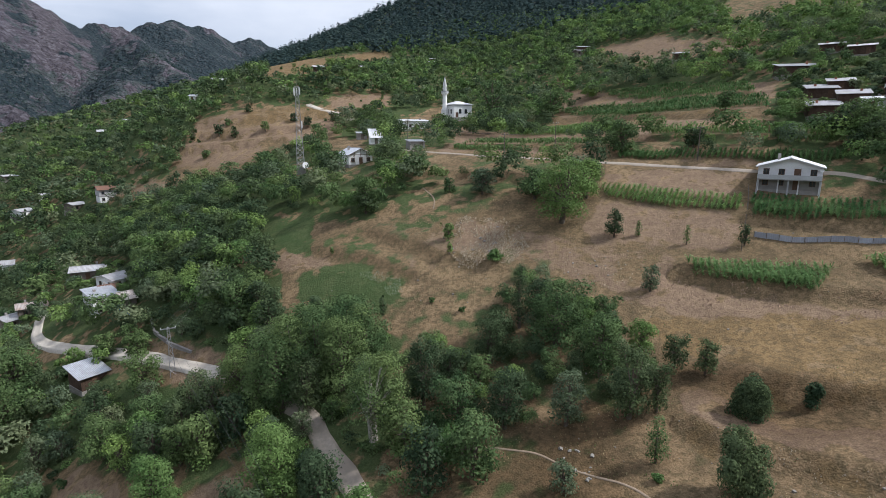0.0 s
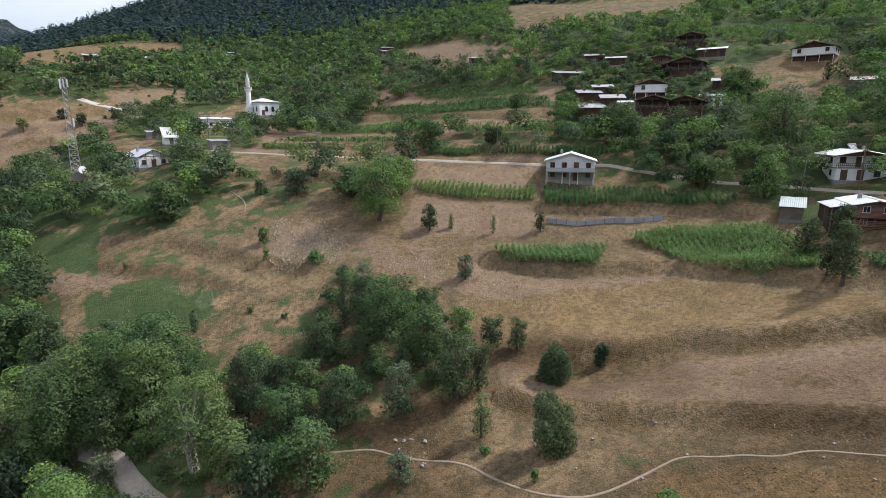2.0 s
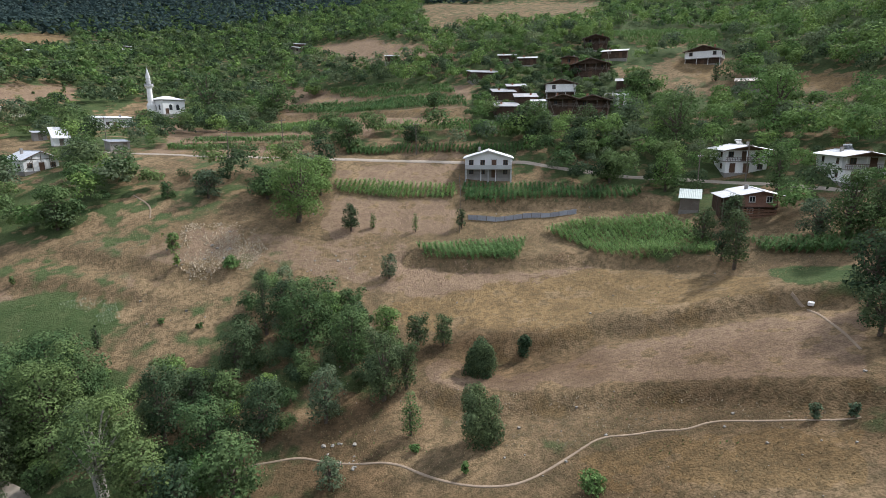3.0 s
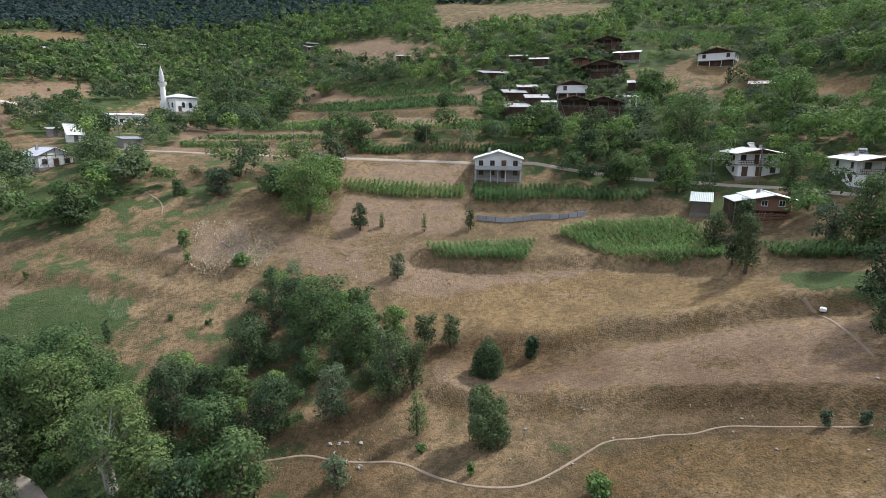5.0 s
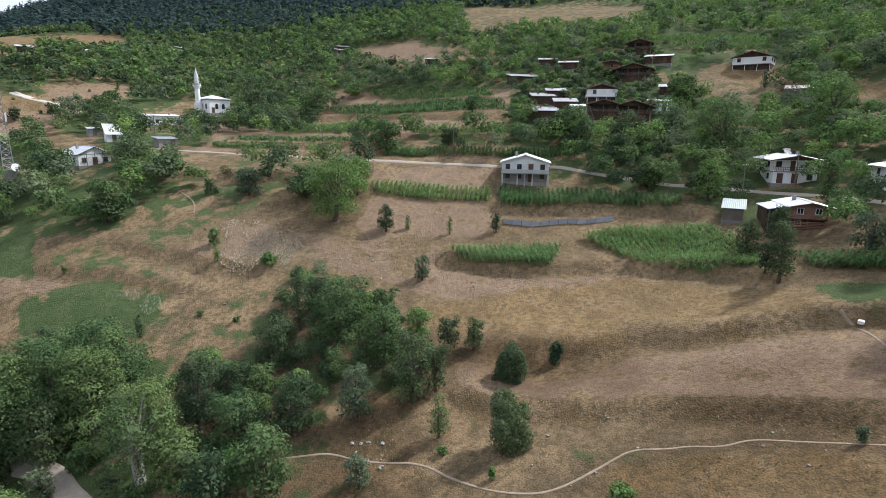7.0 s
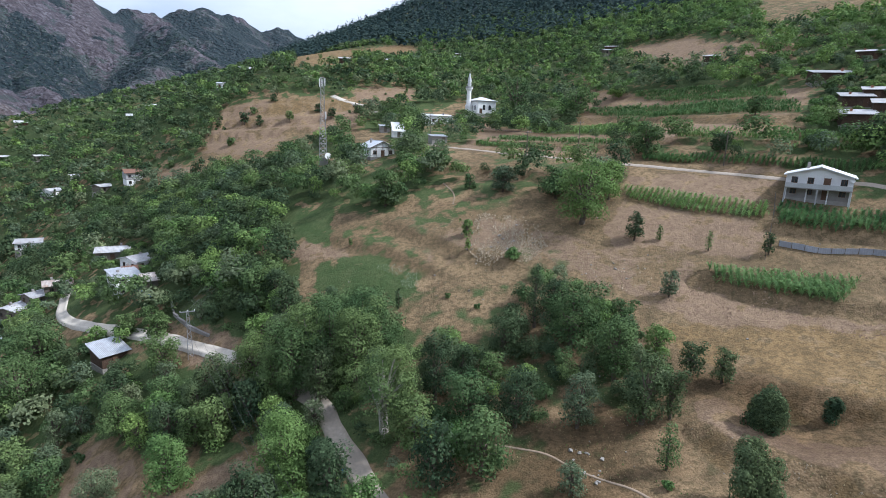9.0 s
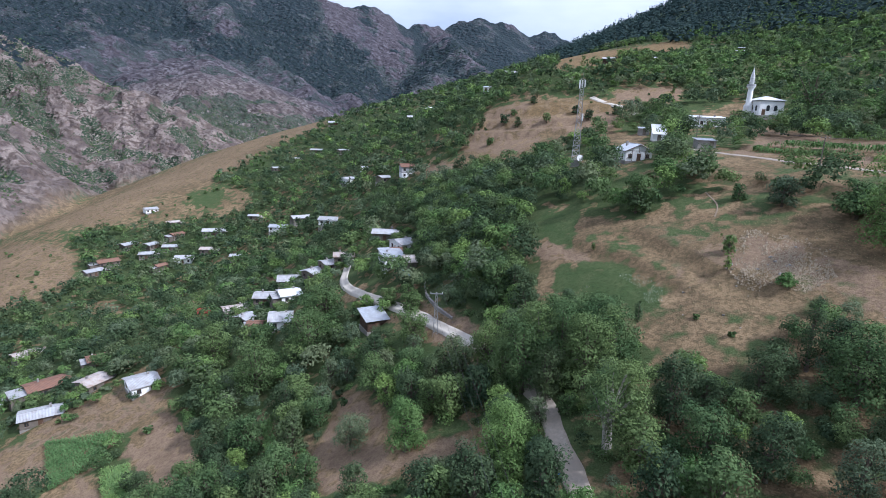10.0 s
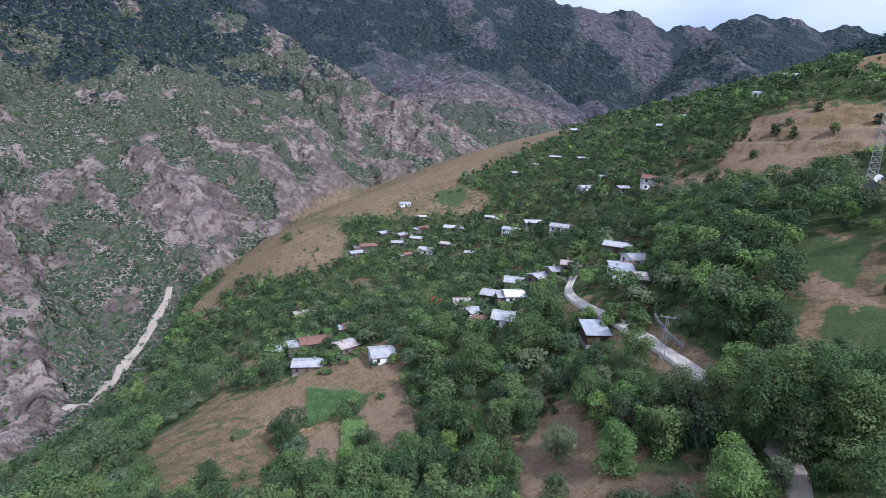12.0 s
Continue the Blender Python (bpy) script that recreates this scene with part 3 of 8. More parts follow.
# ---- plan: outlines and places in metres, x to the right and y ahead of the hover point ----
COVERS = [
    ('green', pairs(-28.3, 108.6, -21, 106.7, -13.3, 102.9, -8.2, 98.5, -7.7, 93.9, -11.3, 92.6, -18.3, 92.3, -24.1, 97.4, -28.5, 101.7)),
    ('green', pairs(-56.3, 140.7, -52.4, 142.7, -30.4, 126.9, -30.6, 118.6, -48.8, 128)),
    ('green', pairs(-42.6, 126, -22.5, 113.3, -7.2, 103.3, -9.3, 101.1, -21.8, 109.3, -39.8, 121.1)),
    ('soil', pairs(30.2, 64.8, 34.8, 60.6, 39, 54.5, 43.6, 53.2, 48.4, 52, 52.6, 52, 58, 48.8, 62, 45, 66.4, 41.6, 70.8, 37.2, 73.2, 30.6, 56.1, 22.3, 53.3, 28.9, 47.7, 37.5, 39.1, 46.3, 32.2, 53.2, 28.6, 58.8)),
    ('soil', pairs(33.5, 113.7, 57.4, 100.8, 52.3, 92.2, 37.4, 97.6, 25.4, 99.3)),
    ('soil', pairs(37.6, 127.6, 49, 123.1, 65.4, 115.8, 59.2, 107.2, 45.4, 114.3, 34.9, 119)),
    ('straw', pairs(29.1, 78.7, 35.8, 77.8, 44.2, 79.3, 56.2, 75.8, 68.5, 67.7, 77.1, 49.8, 75.5, 43, 72, 40, 69.2, 43.4, 65.1, 47.1, 61.1, 51.2, 56.7, 54.3, 48.8, 58.4, 38.4, 67, 31.6, 73)),
    ('soil', pairs(38.1, 88.8, 43.6, 84.6, 56.3, 77.7, 67.5, 72.4, 69.5, 68.8, 62.1, 70.6, 49.9, 75.2, 37.8, 77.5, 33, 80.7, 31.4, 84.5)),
    ('straw', pairs(34.2, 35.8, 40.3, 32.4, 45, 28.8, 49, 23.7, 51.2, 20.1, 43.7, 16.5, 39.4, 22.3, 33.2, 29.6, 32.1, 34.2)),
    ('green', pairs(79.1, 45.9, 83.8, 35.6, 76.1, 31.9, 73.7, 38.1)),
    ('pasture', pairs(178, 372, 242, 356, 274, 286, 195, 210, 135, 272)),
    ('soil', pairs(90, 332, 116, 298, 124, 237, 122, 218, 100, 249, 85, 292)),
    ('straw', pairs(172, 102, 169, 80, 158, 74, 159, 88)),
    ('pasture', pairs(147.7, 144.9, 167.3, 137.1, 174, 121.5, 156.3, 108.3, 141.8, 114, 147.4, 127.5, 141.8, 136.4)),
    ('straw', pairs(167, 134, 172, 119, 158, 114, 157, 128)),
    ('green', pairs(174, 187, 211, 155, 183, 127, 164, 154)),
    ('soil', pairs(56, 272, 106, 176, 85, 145, 47, 230)),
    ('soil', pairs(5, 237, 83, 140, 76, 129, 3, 175)),
    ('straw', pairs(39, 236, 84, 146, 81, 141, 38, 230)),
    ('soil', pairs(0, 177, 53, 134, 69, 120, 68, 117, 0, 163)),
    ('soil', pairs(-116, 256, -83, 260, -60, 262, -43, 255, -48, 227, -71, 227, -76, 211, -113, 224)),
    ('soil', pairs(-58, 271, -24, 287, -25, 263, -50, 253)),
    ('straw', pairs(-208, 660, -115, 513, -48, 508, -44, 468, -68, 300, -92, 292)),
    ('soil', pairs(-145, 231, -100, 209, -92, 192, -135, 218)),
    ('pale', pairs(-14.9, 119.6, 10.6, 110.5, 27.5, 98.7, 43.8, 92.7, 37.5, 87.8, 30, 81.1, 16.2, 95.6, -2.1, 99, -6.4, 98.8, -21.5, 113.5)),
    ('soil', pairs(2.3, 109.5, 12.4, 108.8, 12.1, 100.3, 6.9, 97.8, 0.8, 101.5)),
    ('soil', pairs(-52.2, 129.4, -39.8, 121.1, -23.4, 111.6, -21.5, 107.4, -29, 109.2, -38, 110.7, -46.3, 120.4)),
    ('stubble', pairs(-352, 66, -319, 66, -330, 84, -327, 97, -302, 99, -285, 110, -283, 123, -286, 138, -311, 160, -342, 165, -400, 165, -420, 150, -380, 102)),
    ('stubble', pairs(-420, 185, -347, 186, -351, 213, -362, 235, -355, 269, -339, 299, -373, 347, -331, 372, -338, 391, -380, 440, -450, 405, -470, 350, -450, 266)),
    ('pasture', pairs(-347, 186, -323, 196, -308, 220, -274, 238, -291, 263, -339, 263, -359, 233, -351, 213)),
    ('green', pairs(-341, 247, -324, 268, -304, 243, -324, 236)),
    ('pasture', pairs(-130, 9, -150, 21, -163, 29, -180, 43, -138, 41, -121, 41, -105, 37, -91, 30, -85, 20, -108, 5)),
    ('soil', pairs(-115.5, 60.1, -118.8, 67.9, -118.8, 76.3, -96.5, 68, -86, 60.2, -80.3, 51.5, -90.1, 51.1)),
    ('soil', pairs(-113.6, 45.8, -117.6, 55.3, -94.5, 45.8, -98.8, 38.4)),
    ('green', pairs(-153, 58, -150, 68, -140, 73, -124, 67, -117, 60, -118.7, 47.9, -128, 48.5)),
    ('green', pairs(-116.5, 56.5, -109.6, 61.1, -80.4, 43.8, -87.7, 42.5)),
    ('soil', pairs(-63, 76, -59.5, 79, -45, 68, -42, 62, -37.2, 63, -27.5, 67.5, -25.5, 63, -46.5, 52.8, -57, 62.5)),
    ('soil', pairs(-380, -34, -400, -17, -440, 45, -439, 65, -363, 49, -280, 11, -352, -12, -270, -20)),
    ('straw', pairs(-109, 243, -85, 248, -58, 251, -57, 250, -84, 243, -109, 242)),
    ('straw', pairs(-90, 257, -59, 260, -48, 257, -48, 253, -74, 253, -89, 253)),
    # outline of the lower slope that gets shade painted into its colour
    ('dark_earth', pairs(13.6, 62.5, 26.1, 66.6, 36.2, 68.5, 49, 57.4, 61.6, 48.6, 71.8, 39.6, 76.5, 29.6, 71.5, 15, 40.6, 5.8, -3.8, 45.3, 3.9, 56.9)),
    ('pale', pairs(-70.1, 107.7, -57.8, 105.7, -34.1, 88.1, -29.7, 81.2, -36.6, 80, -57.9, 92.9)),
]
WOODS = [
    ('dense', pairs(-119, 182, -116, 198, -94, 202, -63, 165, -47, 136, -40, 118, -35, 108, -34, 98, -40, 95, -53, 104, -66, 115, -88, 145)),
    ('dense', pairs(86.3, 122.1, 95.2, 116.6, 109, 106, 117.7, 94.6, 107.1, 83, 100, 86.1, 92.8, 94.5, 85.3, 105.9, 80.7, 113.8)),
    ('mixed', pairs(-36.6, 84.4, -27.8, 86.6, -22.3, 88.7, -12.8, 85, -6.2, 78.8, -7.3, 76.7, -7.8, 72.6, -7.7, 62.5, -6.2, 55.1, -10.5, 61.6, -18.5, 71.1, -28.7, 79.5)),
    ('mixed', pairs(-24.9, 93.2, -13.9, 87.4, -8.4, 83.6, -5.5, 77.8, -5.9, 68.7, -3.6, 60.4, -21.4, 71.9)),
    ('thicket', pairs(9.6, 85.5, 13.1, 92.6, 17, 90.4, 26.1, 81.4, 27.7, 72.9, 31.1, 68.8, 27.7, 63.2, 21.1, 62, 15.5, 66.7, 13, 72.8, 9.4, 79.4)),
    ('thicket', pairs(7.3, 81.7, 13.2, 73.8, 17.5, 65.7, 14.4, 62.9, 7, 69.2, 5.7, 75.8)),
    ('thicket', pairs(-4.8, 78.4, 0.4, 79.5, 6.6, 71.7, 12.9, 67.3, 11.4, 59.4, 3.8, 60.9, -5.3, 68.3)),
    ('mixed', pairs(-75.3, 133.2, -68.4, 139.6, -51.9, 132.7, -37.1, 112, -34.3, 98.2, -40.8, 94.6, -59.5, 108.2)),
    ('hedge', pairs(1, 244, 38, 244, 36, 217, 19, 210, 6, 218)),
    ('hedge', pairs(37, 167, 56, 144, 52, 135, 33, 148)),
    ('hedge', pairs(52, 278, 72, 258, 67, 234, 48, 237)),
    ('hedge', pairs(83.6, 145.1, 97.7, 124.8, 86.6, 105.5, 79.3, 111.7, 75.6, 124.9)),
    ('hedge', pairs(57.2, 143.5, 76.6, 129.6, 74.3, 125.7, 53.9, 135.2)),
    ('mixed', pairs(-34.1, 148.1, -20.9, 143, -6.3, 135.9, -5.2, 127.4, -16.1, 123.4, -31.4, 132.8)),
]
OPEN = [
    ('slope', pairs(-30.5, 127.4, -17, 121.8, -6.3, 129.8, 2.6, 131, 13.1, 120.8, 24.5, 104.1, 36.8, 125.2, 65.6, 113.4, 79.1, 100, 94.2, 80.6, 88.4, 67.2, 85.3, 56.8, 92.5, 52.9, 93.2, 40.3, 44.2, 16.1, 3.7, 55.4, -3.5, 63.4, -25, 94.2)),
    ('bench', pairs(-14, 182, 68, 117, 66, 113, 36, 126, -6, 142, -14, 160)),
    ('fields', pairs(2, 214, 37, 167, 73, 130, 71, 120, 35, 145, 5, 174)),
    ('fields', pairs(44, 230, 70, 251, 105, 178, 86, 142, 72, 131, 34, 170)),
    ('houses', pairs(85, 144, 118, 180, 152, 174, 165, 158, 142, 135, 117, 114, 100, 123, 88, 133)),
    ('yard', pairs(147.7, 144.9, 167.3, 137.1, 174, 121.5, 156.3, 108.3, 146, 104, 136, 110, 140, 127.5, 136, 136.4)),
    ('yard', pairs(166, 135, 181, 123, 160, 108, 153, 126)),
    ('field', pairs(172, 102, 169, 80, 154, 71, 150, 84, 156, 92)),
    ('field', pairs(188, 393, 242, 356, 274, 286, 195, 210, 135, 272)),
    ('field', pairs(90, 332, 116, 298, 124, 237, 122, 218, 100, 249, 85, 292)),
    ('field', pairs(174, 187, 211, 155, 183, 127, 164, 154)),
    ('terraces', pairs(-116, 256, -83, 260, -60, 262, -43, 255, -44, 218, -61, 208, -66, 188, -108, 212)),
    ('field', pairs(-58, 271, -24, 287, -25, 263, -50, 253)),
    ('field', pairs(-208, 660, -115, 513, -48, 508, -44, 468, -68, 300, -92, 292)),
    ('field', pairs(-145, 231, -100, 209, -92, 192, -135, 218)),
    ('mosque', pairs(-20, 228, -22, 256, -1, 270, 16, 271, 13, 245, -6, 224)),
    ('white', pairs(-49, 223, -30, 218, -21, 154, -22, 149, -32, 154)),
    ('mast', pairs(-56, 191, -42, 181, -38, 161, -49, 167)),
    ('meadow', pairs(-53.6, 129.3, -57.2, 143, -41.4, 136.9, -30.6, 127.9, -2.9, 113, -2.2, 82.5, -17.8, 86.2, -31.2, 99.2, -37.8, 114.4)),
    ('spur', pairs(-352, 66, -319, 66, -330, 84, -327, 97, -302, 99, -285, 110, -283, 123, -286, 138, -311, 160, -342, 165, -420, 185, -460, 150, -380, 102)),
    ('spur', pairs(-420, 165, -347, 186, -323, 196, -308, 220, -274, 238, -291, 263, -345, 272, -339, 299, -373, 347, -331, 372, -338, 391, -380, 450, -500, 405, -500, 250)),
    ('field', pairs(-130, 9, -150, 21, -163, 29, -180, 43, -138, 41, -121, 41, -105, 37, -91, 30, -85, 20, -108, 5)),
    ('field', pairs(-116.9, 63.4, -119.9, 76, -90.3, 64.6, -81.7, 52.4, -97.1, 55.8)),
    ('field', pairs(-124, 48.5, -120, 58.5, -80.3, 45, -93.7, 36.3)),
    ('field', pairs(-64, 77, -59, 80, -44, 68.5, -40, 63, -36, 64, -27, 68, -25, 63, -47, 52, -58, 62)),
    ('field', pairs(-84.3, 73, -79.3, 74.8, -59.5, 58.6, -62.4, 56.3)),
    ('houses', pairs(-87.6, 108.6, -73.7, 108.3, -64.7, 97.5, -74, 97)),
    ('houses', pairs(-116, 163, -88, 145, -68, 118, -76, 118, -87, 123)),
    ('houses', pairs(-190, 172, -116, 150, -102, 132, -112, 119, -101, 104, -110, 104, -146, 116)),
    ('houses', pairs(-230, 75, -186, 85, -155, 84, -143, 78, -143, 65, -157, 58)),
    ('houses', pairs(-148.2, 82.3, -138.3, 87.3, -125.1, 79.1, -132.9, 74.8)),
    ('road', pairs(-65.3, 103, -56.5, 103.6, -34.8, 87.8, -31.1, 82.3, -37.4, 81.3, -56.7, 93.1)),
    ('road', pairs(-20.9, 72, -17.3, 71.4, -8.3, 55.4, -10.8, 56.5)),
]
OPEN.append(("slope", pairs(0, 56, -6, 20, 0, -20, 110, -20, 62, 20, 40, 46)))
YOUNG_FOREST = [
    ('young', pairs(-22, 536, -7, 664, 60, 577, 127, 502, 174, 410, 135, 294, 84, 321, 42, 315, -12, 348)),
    ('young', pairs(-74, 276, -87, 327, -38, 448, 6, 358, 38, 390, 36, 306, -7, 291)),
    ('young', pairs(222, 239, 257, 126, 175, 83, 177, 106, 212, 148, 184, 184)),
]
TRACKS = [
    ('road', 2.2, pairs(-38.9, 87, -44.1, 90.2, -50.9, 94.1, -58.2, 98.7, -64.6, 102, -73.1, 106.6, -82.9, 111.6, -93.2, 117.7, -99.9, 123.6, -104.1, 130.5, -110.7, 141.1)),
    ('lane', 2.5, pairs(-2.5, 43, -5, 47.3, -7.6, 51.8, -10.3, 56.6, -12.4, 60.2, -14.7, 63.6, -17.1, 67.6, -19.1, 71.5, -25.5, 77.9, -32.6, 82.8, -37.9, 86.6)),
    ('contour_road', 1.25, pairs(-13.3, 177.5, -2.7, 163.5, 16.4, 144.6, 37.3, 131.3, 57.2, 121.2, 66.6, 115.1, 77.9, 109.7, 83.5, 103.6, 92, 91.8, 99.7, 82.6, 103.1, 76.7, 107.8, 66.2, 109.3, 57.5, 108.8, 48.2)),
    ('footpath', 0.26, pairs(3.8, 59.8, 9, 58, 11.4, 56.8, 13.4, 54.4, 16, 52, 19.8, 49.4, 21.7, 44.8, 24, 40.4, 26.8, 37.7, 28.9, 36.9, 31.5, 36.7, 34.9, 36.6, 38.1, 36.9, 40.4, 34.5, 42.2, 33.4, 43.7, 31.3, 46.6, 30.5, 48.2, 28.2, 50.5, 24.5, 52.9, 20.7)),
    ('footpath', 0.27, pairs(72.9, 38.6, 72.3, 35.2, 67.5, 30.3, 63.2, 25.8)),
    ('footpath', 0.27, pairs(-5, 131.9, -1.8, 124.5, -2.2, 119.5)),
    ('valley_road', 5.0, pairs(-338, -4, -352, 8, -384, 25, -400, 38, -414, 52, -428, 62, -447, 71)),
    ('farm_track', 2.2, pairs(-63.8, 261.8, -56.1, 256.4, -47.3, 251.1, -40.4, 247.7)),
]
MAIZE = [
    pairs(42, 89.7, 52.3, 87.6, 62.5, 83.1, 56.9, 78, 49, 82, 41.7, 87),
    pairs(67.6, 83.6, 76.3, 81.3, 87.5, 71.6, 86.4, 63.1, 84.4, 58.2, 80.2, 55.5, 69.2, 70.1, 68.9, 75.9),
    pairs(86.3, 53.5, 91.8, 39.6, 86.5, 36.9, 84, 49.6),
    pairs(34.9, 119, 45.2, 113.8, 60.1, 106.2, 57.4, 101.9, 43, 108.3, 34.6, 113.9),
    pairs(61.5, 106.5, 79.6, 96.4, 92.4, 82, 88.7, 80, 75.6, 91.3, 58.2, 99.8),
    pairs(3.4, 174.8, 17.1, 171.7, 42.3, 151.7, 47.1, 146.1, 44.7, 138.6, 26.5, 151.6, 3.1, 164.8),
    pairs(72.1, 245.5, 87.4, 221.8, 101.4, 187.1, 94.2, 167.7, 80.5, 204.6, 70.3, 235.7),
    pairs(51.4, 239.9, 64.7, 229.6, 80.1, 203.6, 93.8, 161.1, 86.9, 147.5, 68.4, 174.1, 50.9, 232.6),
    pairs(26.6, 221.1, 54.2, 193.4, 55.7, 172.1, 49.3, 152.7, 24.5, 205.1),
    pairs(57.6, 151.6, 79.4, 136.3, 92, 123.9, 87.7, 117.9, 54.5, 143.6),
    pairs(44.2, 137.4, 59.9, 129, 75.1, 120.1, 85.1, 114.2, 82.5, 111.8, 58.3, 125.5, 42.6, 132.6),
    pairs(173.2, 182.4, 192.2, 166.8, 205.8, 152.2, 190.1, 136.5, 167.3, 154.9),
    pairs(-139.7, 57.4, -124.7, 65.8, -117.7, 58.7, -119.6, 48.2),
    pairs(-114.9, 56.5, -109.1, 60, -81.7, 44.5, -88.4, 43.5),
    pairs(-80.5, 72, -78.7, 73.3, -62.3, 60, -62.8, 58),
]
# single trees: x, y, height, width, kind
TREES = [(9, 79.5, 5.3, 5.9, 'dark'), (15.2, 82.6, 6.6, 6.3, 'dark'), (21.3, 78.2, 5.6, 6.2, 'light'), (25.1, 78.6, 4.8, 5.4, 'walnut'), (28, 71.2, 5.4, 5.1, 'light'), (24.4, 72.5, 5.4, 5.1, 'walnut'), (26.3, 60, 7.1, 3.8, 'dark'), (4.9, 69.8, 5.5, 5.2, 'walnut'), (0.9, 72, 6.3, 6, 'dark'), (-1.7, 63, 4.2, 6, 'walnut'), (1.1, 58.5, 4, 7, 'light'), (-27.5, 75.1, 10.1, 8.7, 'walnut'), (-33.2, 80.4, 8.7, 8.3, 'walnut'), (-20.2, 72.8, 9.7, 5.9, 'dark'), (-23.5, 77.5, 9.3, 8, 'walnut'), (29, 45.6, 6.9, 6.2, 'shrub'), (23.2, 52.1, 5.7, 3, 'slim'), (12.2, 80.6, 10.7, 3.3, 'poplar'), (17, 75.6, 10.5, 11.4, 'walnut'), (7.1, 74.7, 8.2, 6.8, 'dark')]
TREES += [(21.6, 68.2, 9.7, 7.2, 'walnut'), (22.8, 59.8, 9.9, 6.2, 'dark'), (15.3, 60.6, 7.8, 5.7, 'grey'), (7.9, 62, 8.7, 6.6, 'dark'), (1.8, 63.5, 7.8, 7.8, 'walnut'), (-2.7, 68.9, 10.8, 6, 'dark'), (-9.1, 64.9, 13.3, 11.7, 'bare'), (-15.5, 75.9, 12.8, 10.7, 'walnut'), (-20, 84.2, 10.5, 10.7, 'walnut'), (-12.4, 80.1, 9.6, 10.3, 'walnut'), (34.6, 65.4, 5.1, 4, 'dark'), (36.1, 57, 5, 5.1, 'shrub'), (43.4, 57.5, 3.4, 2.4, 'shrub'), (31.5, 67.5, 5.1, 4.2, 'dark'), (34, 84.4, 4.6, 4, 'grey'), (32.4, 99.9, 5.8, 4.2, 'dark'), (23.8, 106.4, 13.3, 14.1, 'light'), (30.9, 114.4, 9, 7.4, 'light'), (20, 116.8, 7.3, 7.2, 'walnut'), (9, 122.2, 6.5, 7.2, 'grey')]
TREES += [(1.5, 126.5, 3.8, 4.1, 'round'), (1.1, 106.5, 3.9, 2.9, 'light'), (1.3, 101.5, 3.1, 1.4, 'light'), (53.3, 92.8, 4.3, 2.3, 'dark'), (44.2, 95.2, 3.8, 1.6, 'slim'), (36.9, 99.4, 3.1, 1.6, 'slim'), (78.6, 50.6, 10, 5.3, 'dark'), (79.2, 53.4, 5.3, 3.6, 'dark'), (44.6, 135.9, 9.3, 8.8, 'walnut'), (-6.3, 141.9, 7.6, 6.2, 'grey'), (-9.9, 144.2, 4.9, 5.2, 'light'), (-18.1, 124.7, 9.3, 8.8, 'walnut'), (21.5, 247.6, 17.9, 18.4, 'walnut'), (60.5, 131.8, 5, 5.4, 'dark'), (79.3, 126.7, 4.2, 6.1, 'light'), (89.9, 116.9, 9.4, 9, 'walnut'), (90, 89.6, 7.5, 8.9, 'walnut'), (95.6, 78.9, 9.1, 7.2, 'light'), (105.6, 61.3, 9.6, 4.6, 'walnut'), (111.6, 91, 14.3, 13.7, 'walnut')]
TREES += [(135.1, 80.9, 14.4, 15.1, 'light'), (90.2, 40.9, 11.4, 7.5, 'walnut'), (91.1, 45.9, 6.5, 7.1, 'grey'), (83.6, 60.2, 6.8, 4.9, 'dark'), (9.7, 97.5, 2.1, 3.6, 'light'), (-2, 90.5, 0.9, 1.4, 'round'), (3.2, 86.9, 0.9, 1.4, 'round'), (-23.7, 111.5, 1.8, 1, 'slim'), (-10.6, 89.9, 3.9, 1.7, 'poplar'), (51.3, 23.6, 1.8, 1.3, 'grey'), (52.9, 21.3, 1.6, 1.2, 'grey'), (31.7, 31.3, 2.1, 3.1, 'light'), (12.8, 50.4, 3.8, 3.7, 'grey'), (24.8, 42.2, 1.5, 0.9, 'light'), (22.3, 49.2, 0.9, 1.3, 'light'), (128.4, 118.9, 8.8, 11.7, 'walnut'), (155.7, 113.2, 5.5, 3.5, 'poplar'), (78.4, 153.7, 5.6, 6, 'walnut'), (46.1, 230.9, 12.2, 13.9, 'walnut'), (36.1, 57.6, 5, 5.3, 'shrub')]
TREES += [(-90.3, 236.9, 5.7, 3.9, 'dark'), (-98.2, 240.2, 5.2, 5, 'dark'), (-110.6, 241.9, 6.8, 4, 'dark'), (-90, 255.6, 3.8, 4.2, 'dark'), (-66.7, 246.1, 4.2, 4.5, 'dark'), (-76.5, 236.4, 4.1, 4.9, 'round'), (-97.8, 224.1, 3.9, 5.1, 'round'), (-58.2, 236.4, 4.6, 4.9, 'dark'), (-96.8, 248.3, 3.8, 4.6, 'round'), (-48.8, 245.2, 4.2, 5, 'dark'), (-37.5, 113.4, 4.7, 1.2, 'slim'), (-24.5, 74.6, 13.6, 9.5, 'walnut'), (-19.9, 77.5, 14, 10.7, 'walnut'), (-9.3, 63.8, 11.8, 9, 'bare'), (-21.8, 61.3, 9.2, 10.2, 'light'), (-15.5, 84.1, 9.9, 11.4, 'walnut'), (-23.2, 78.1, 13.8, 11.6, 'bare'), (-38.8, 62.8, 9.6, 8, 'light'), (-69.8, 103.8, 5.5, 5.6, 'walnut'), (-64.6, 104.6, 4.4, 5.2, 'walnut'), (-77.2, 104.6, 4.6, 5, 'light'), (-52.5, 101.5, 4.2, 4.6, 'grey')]
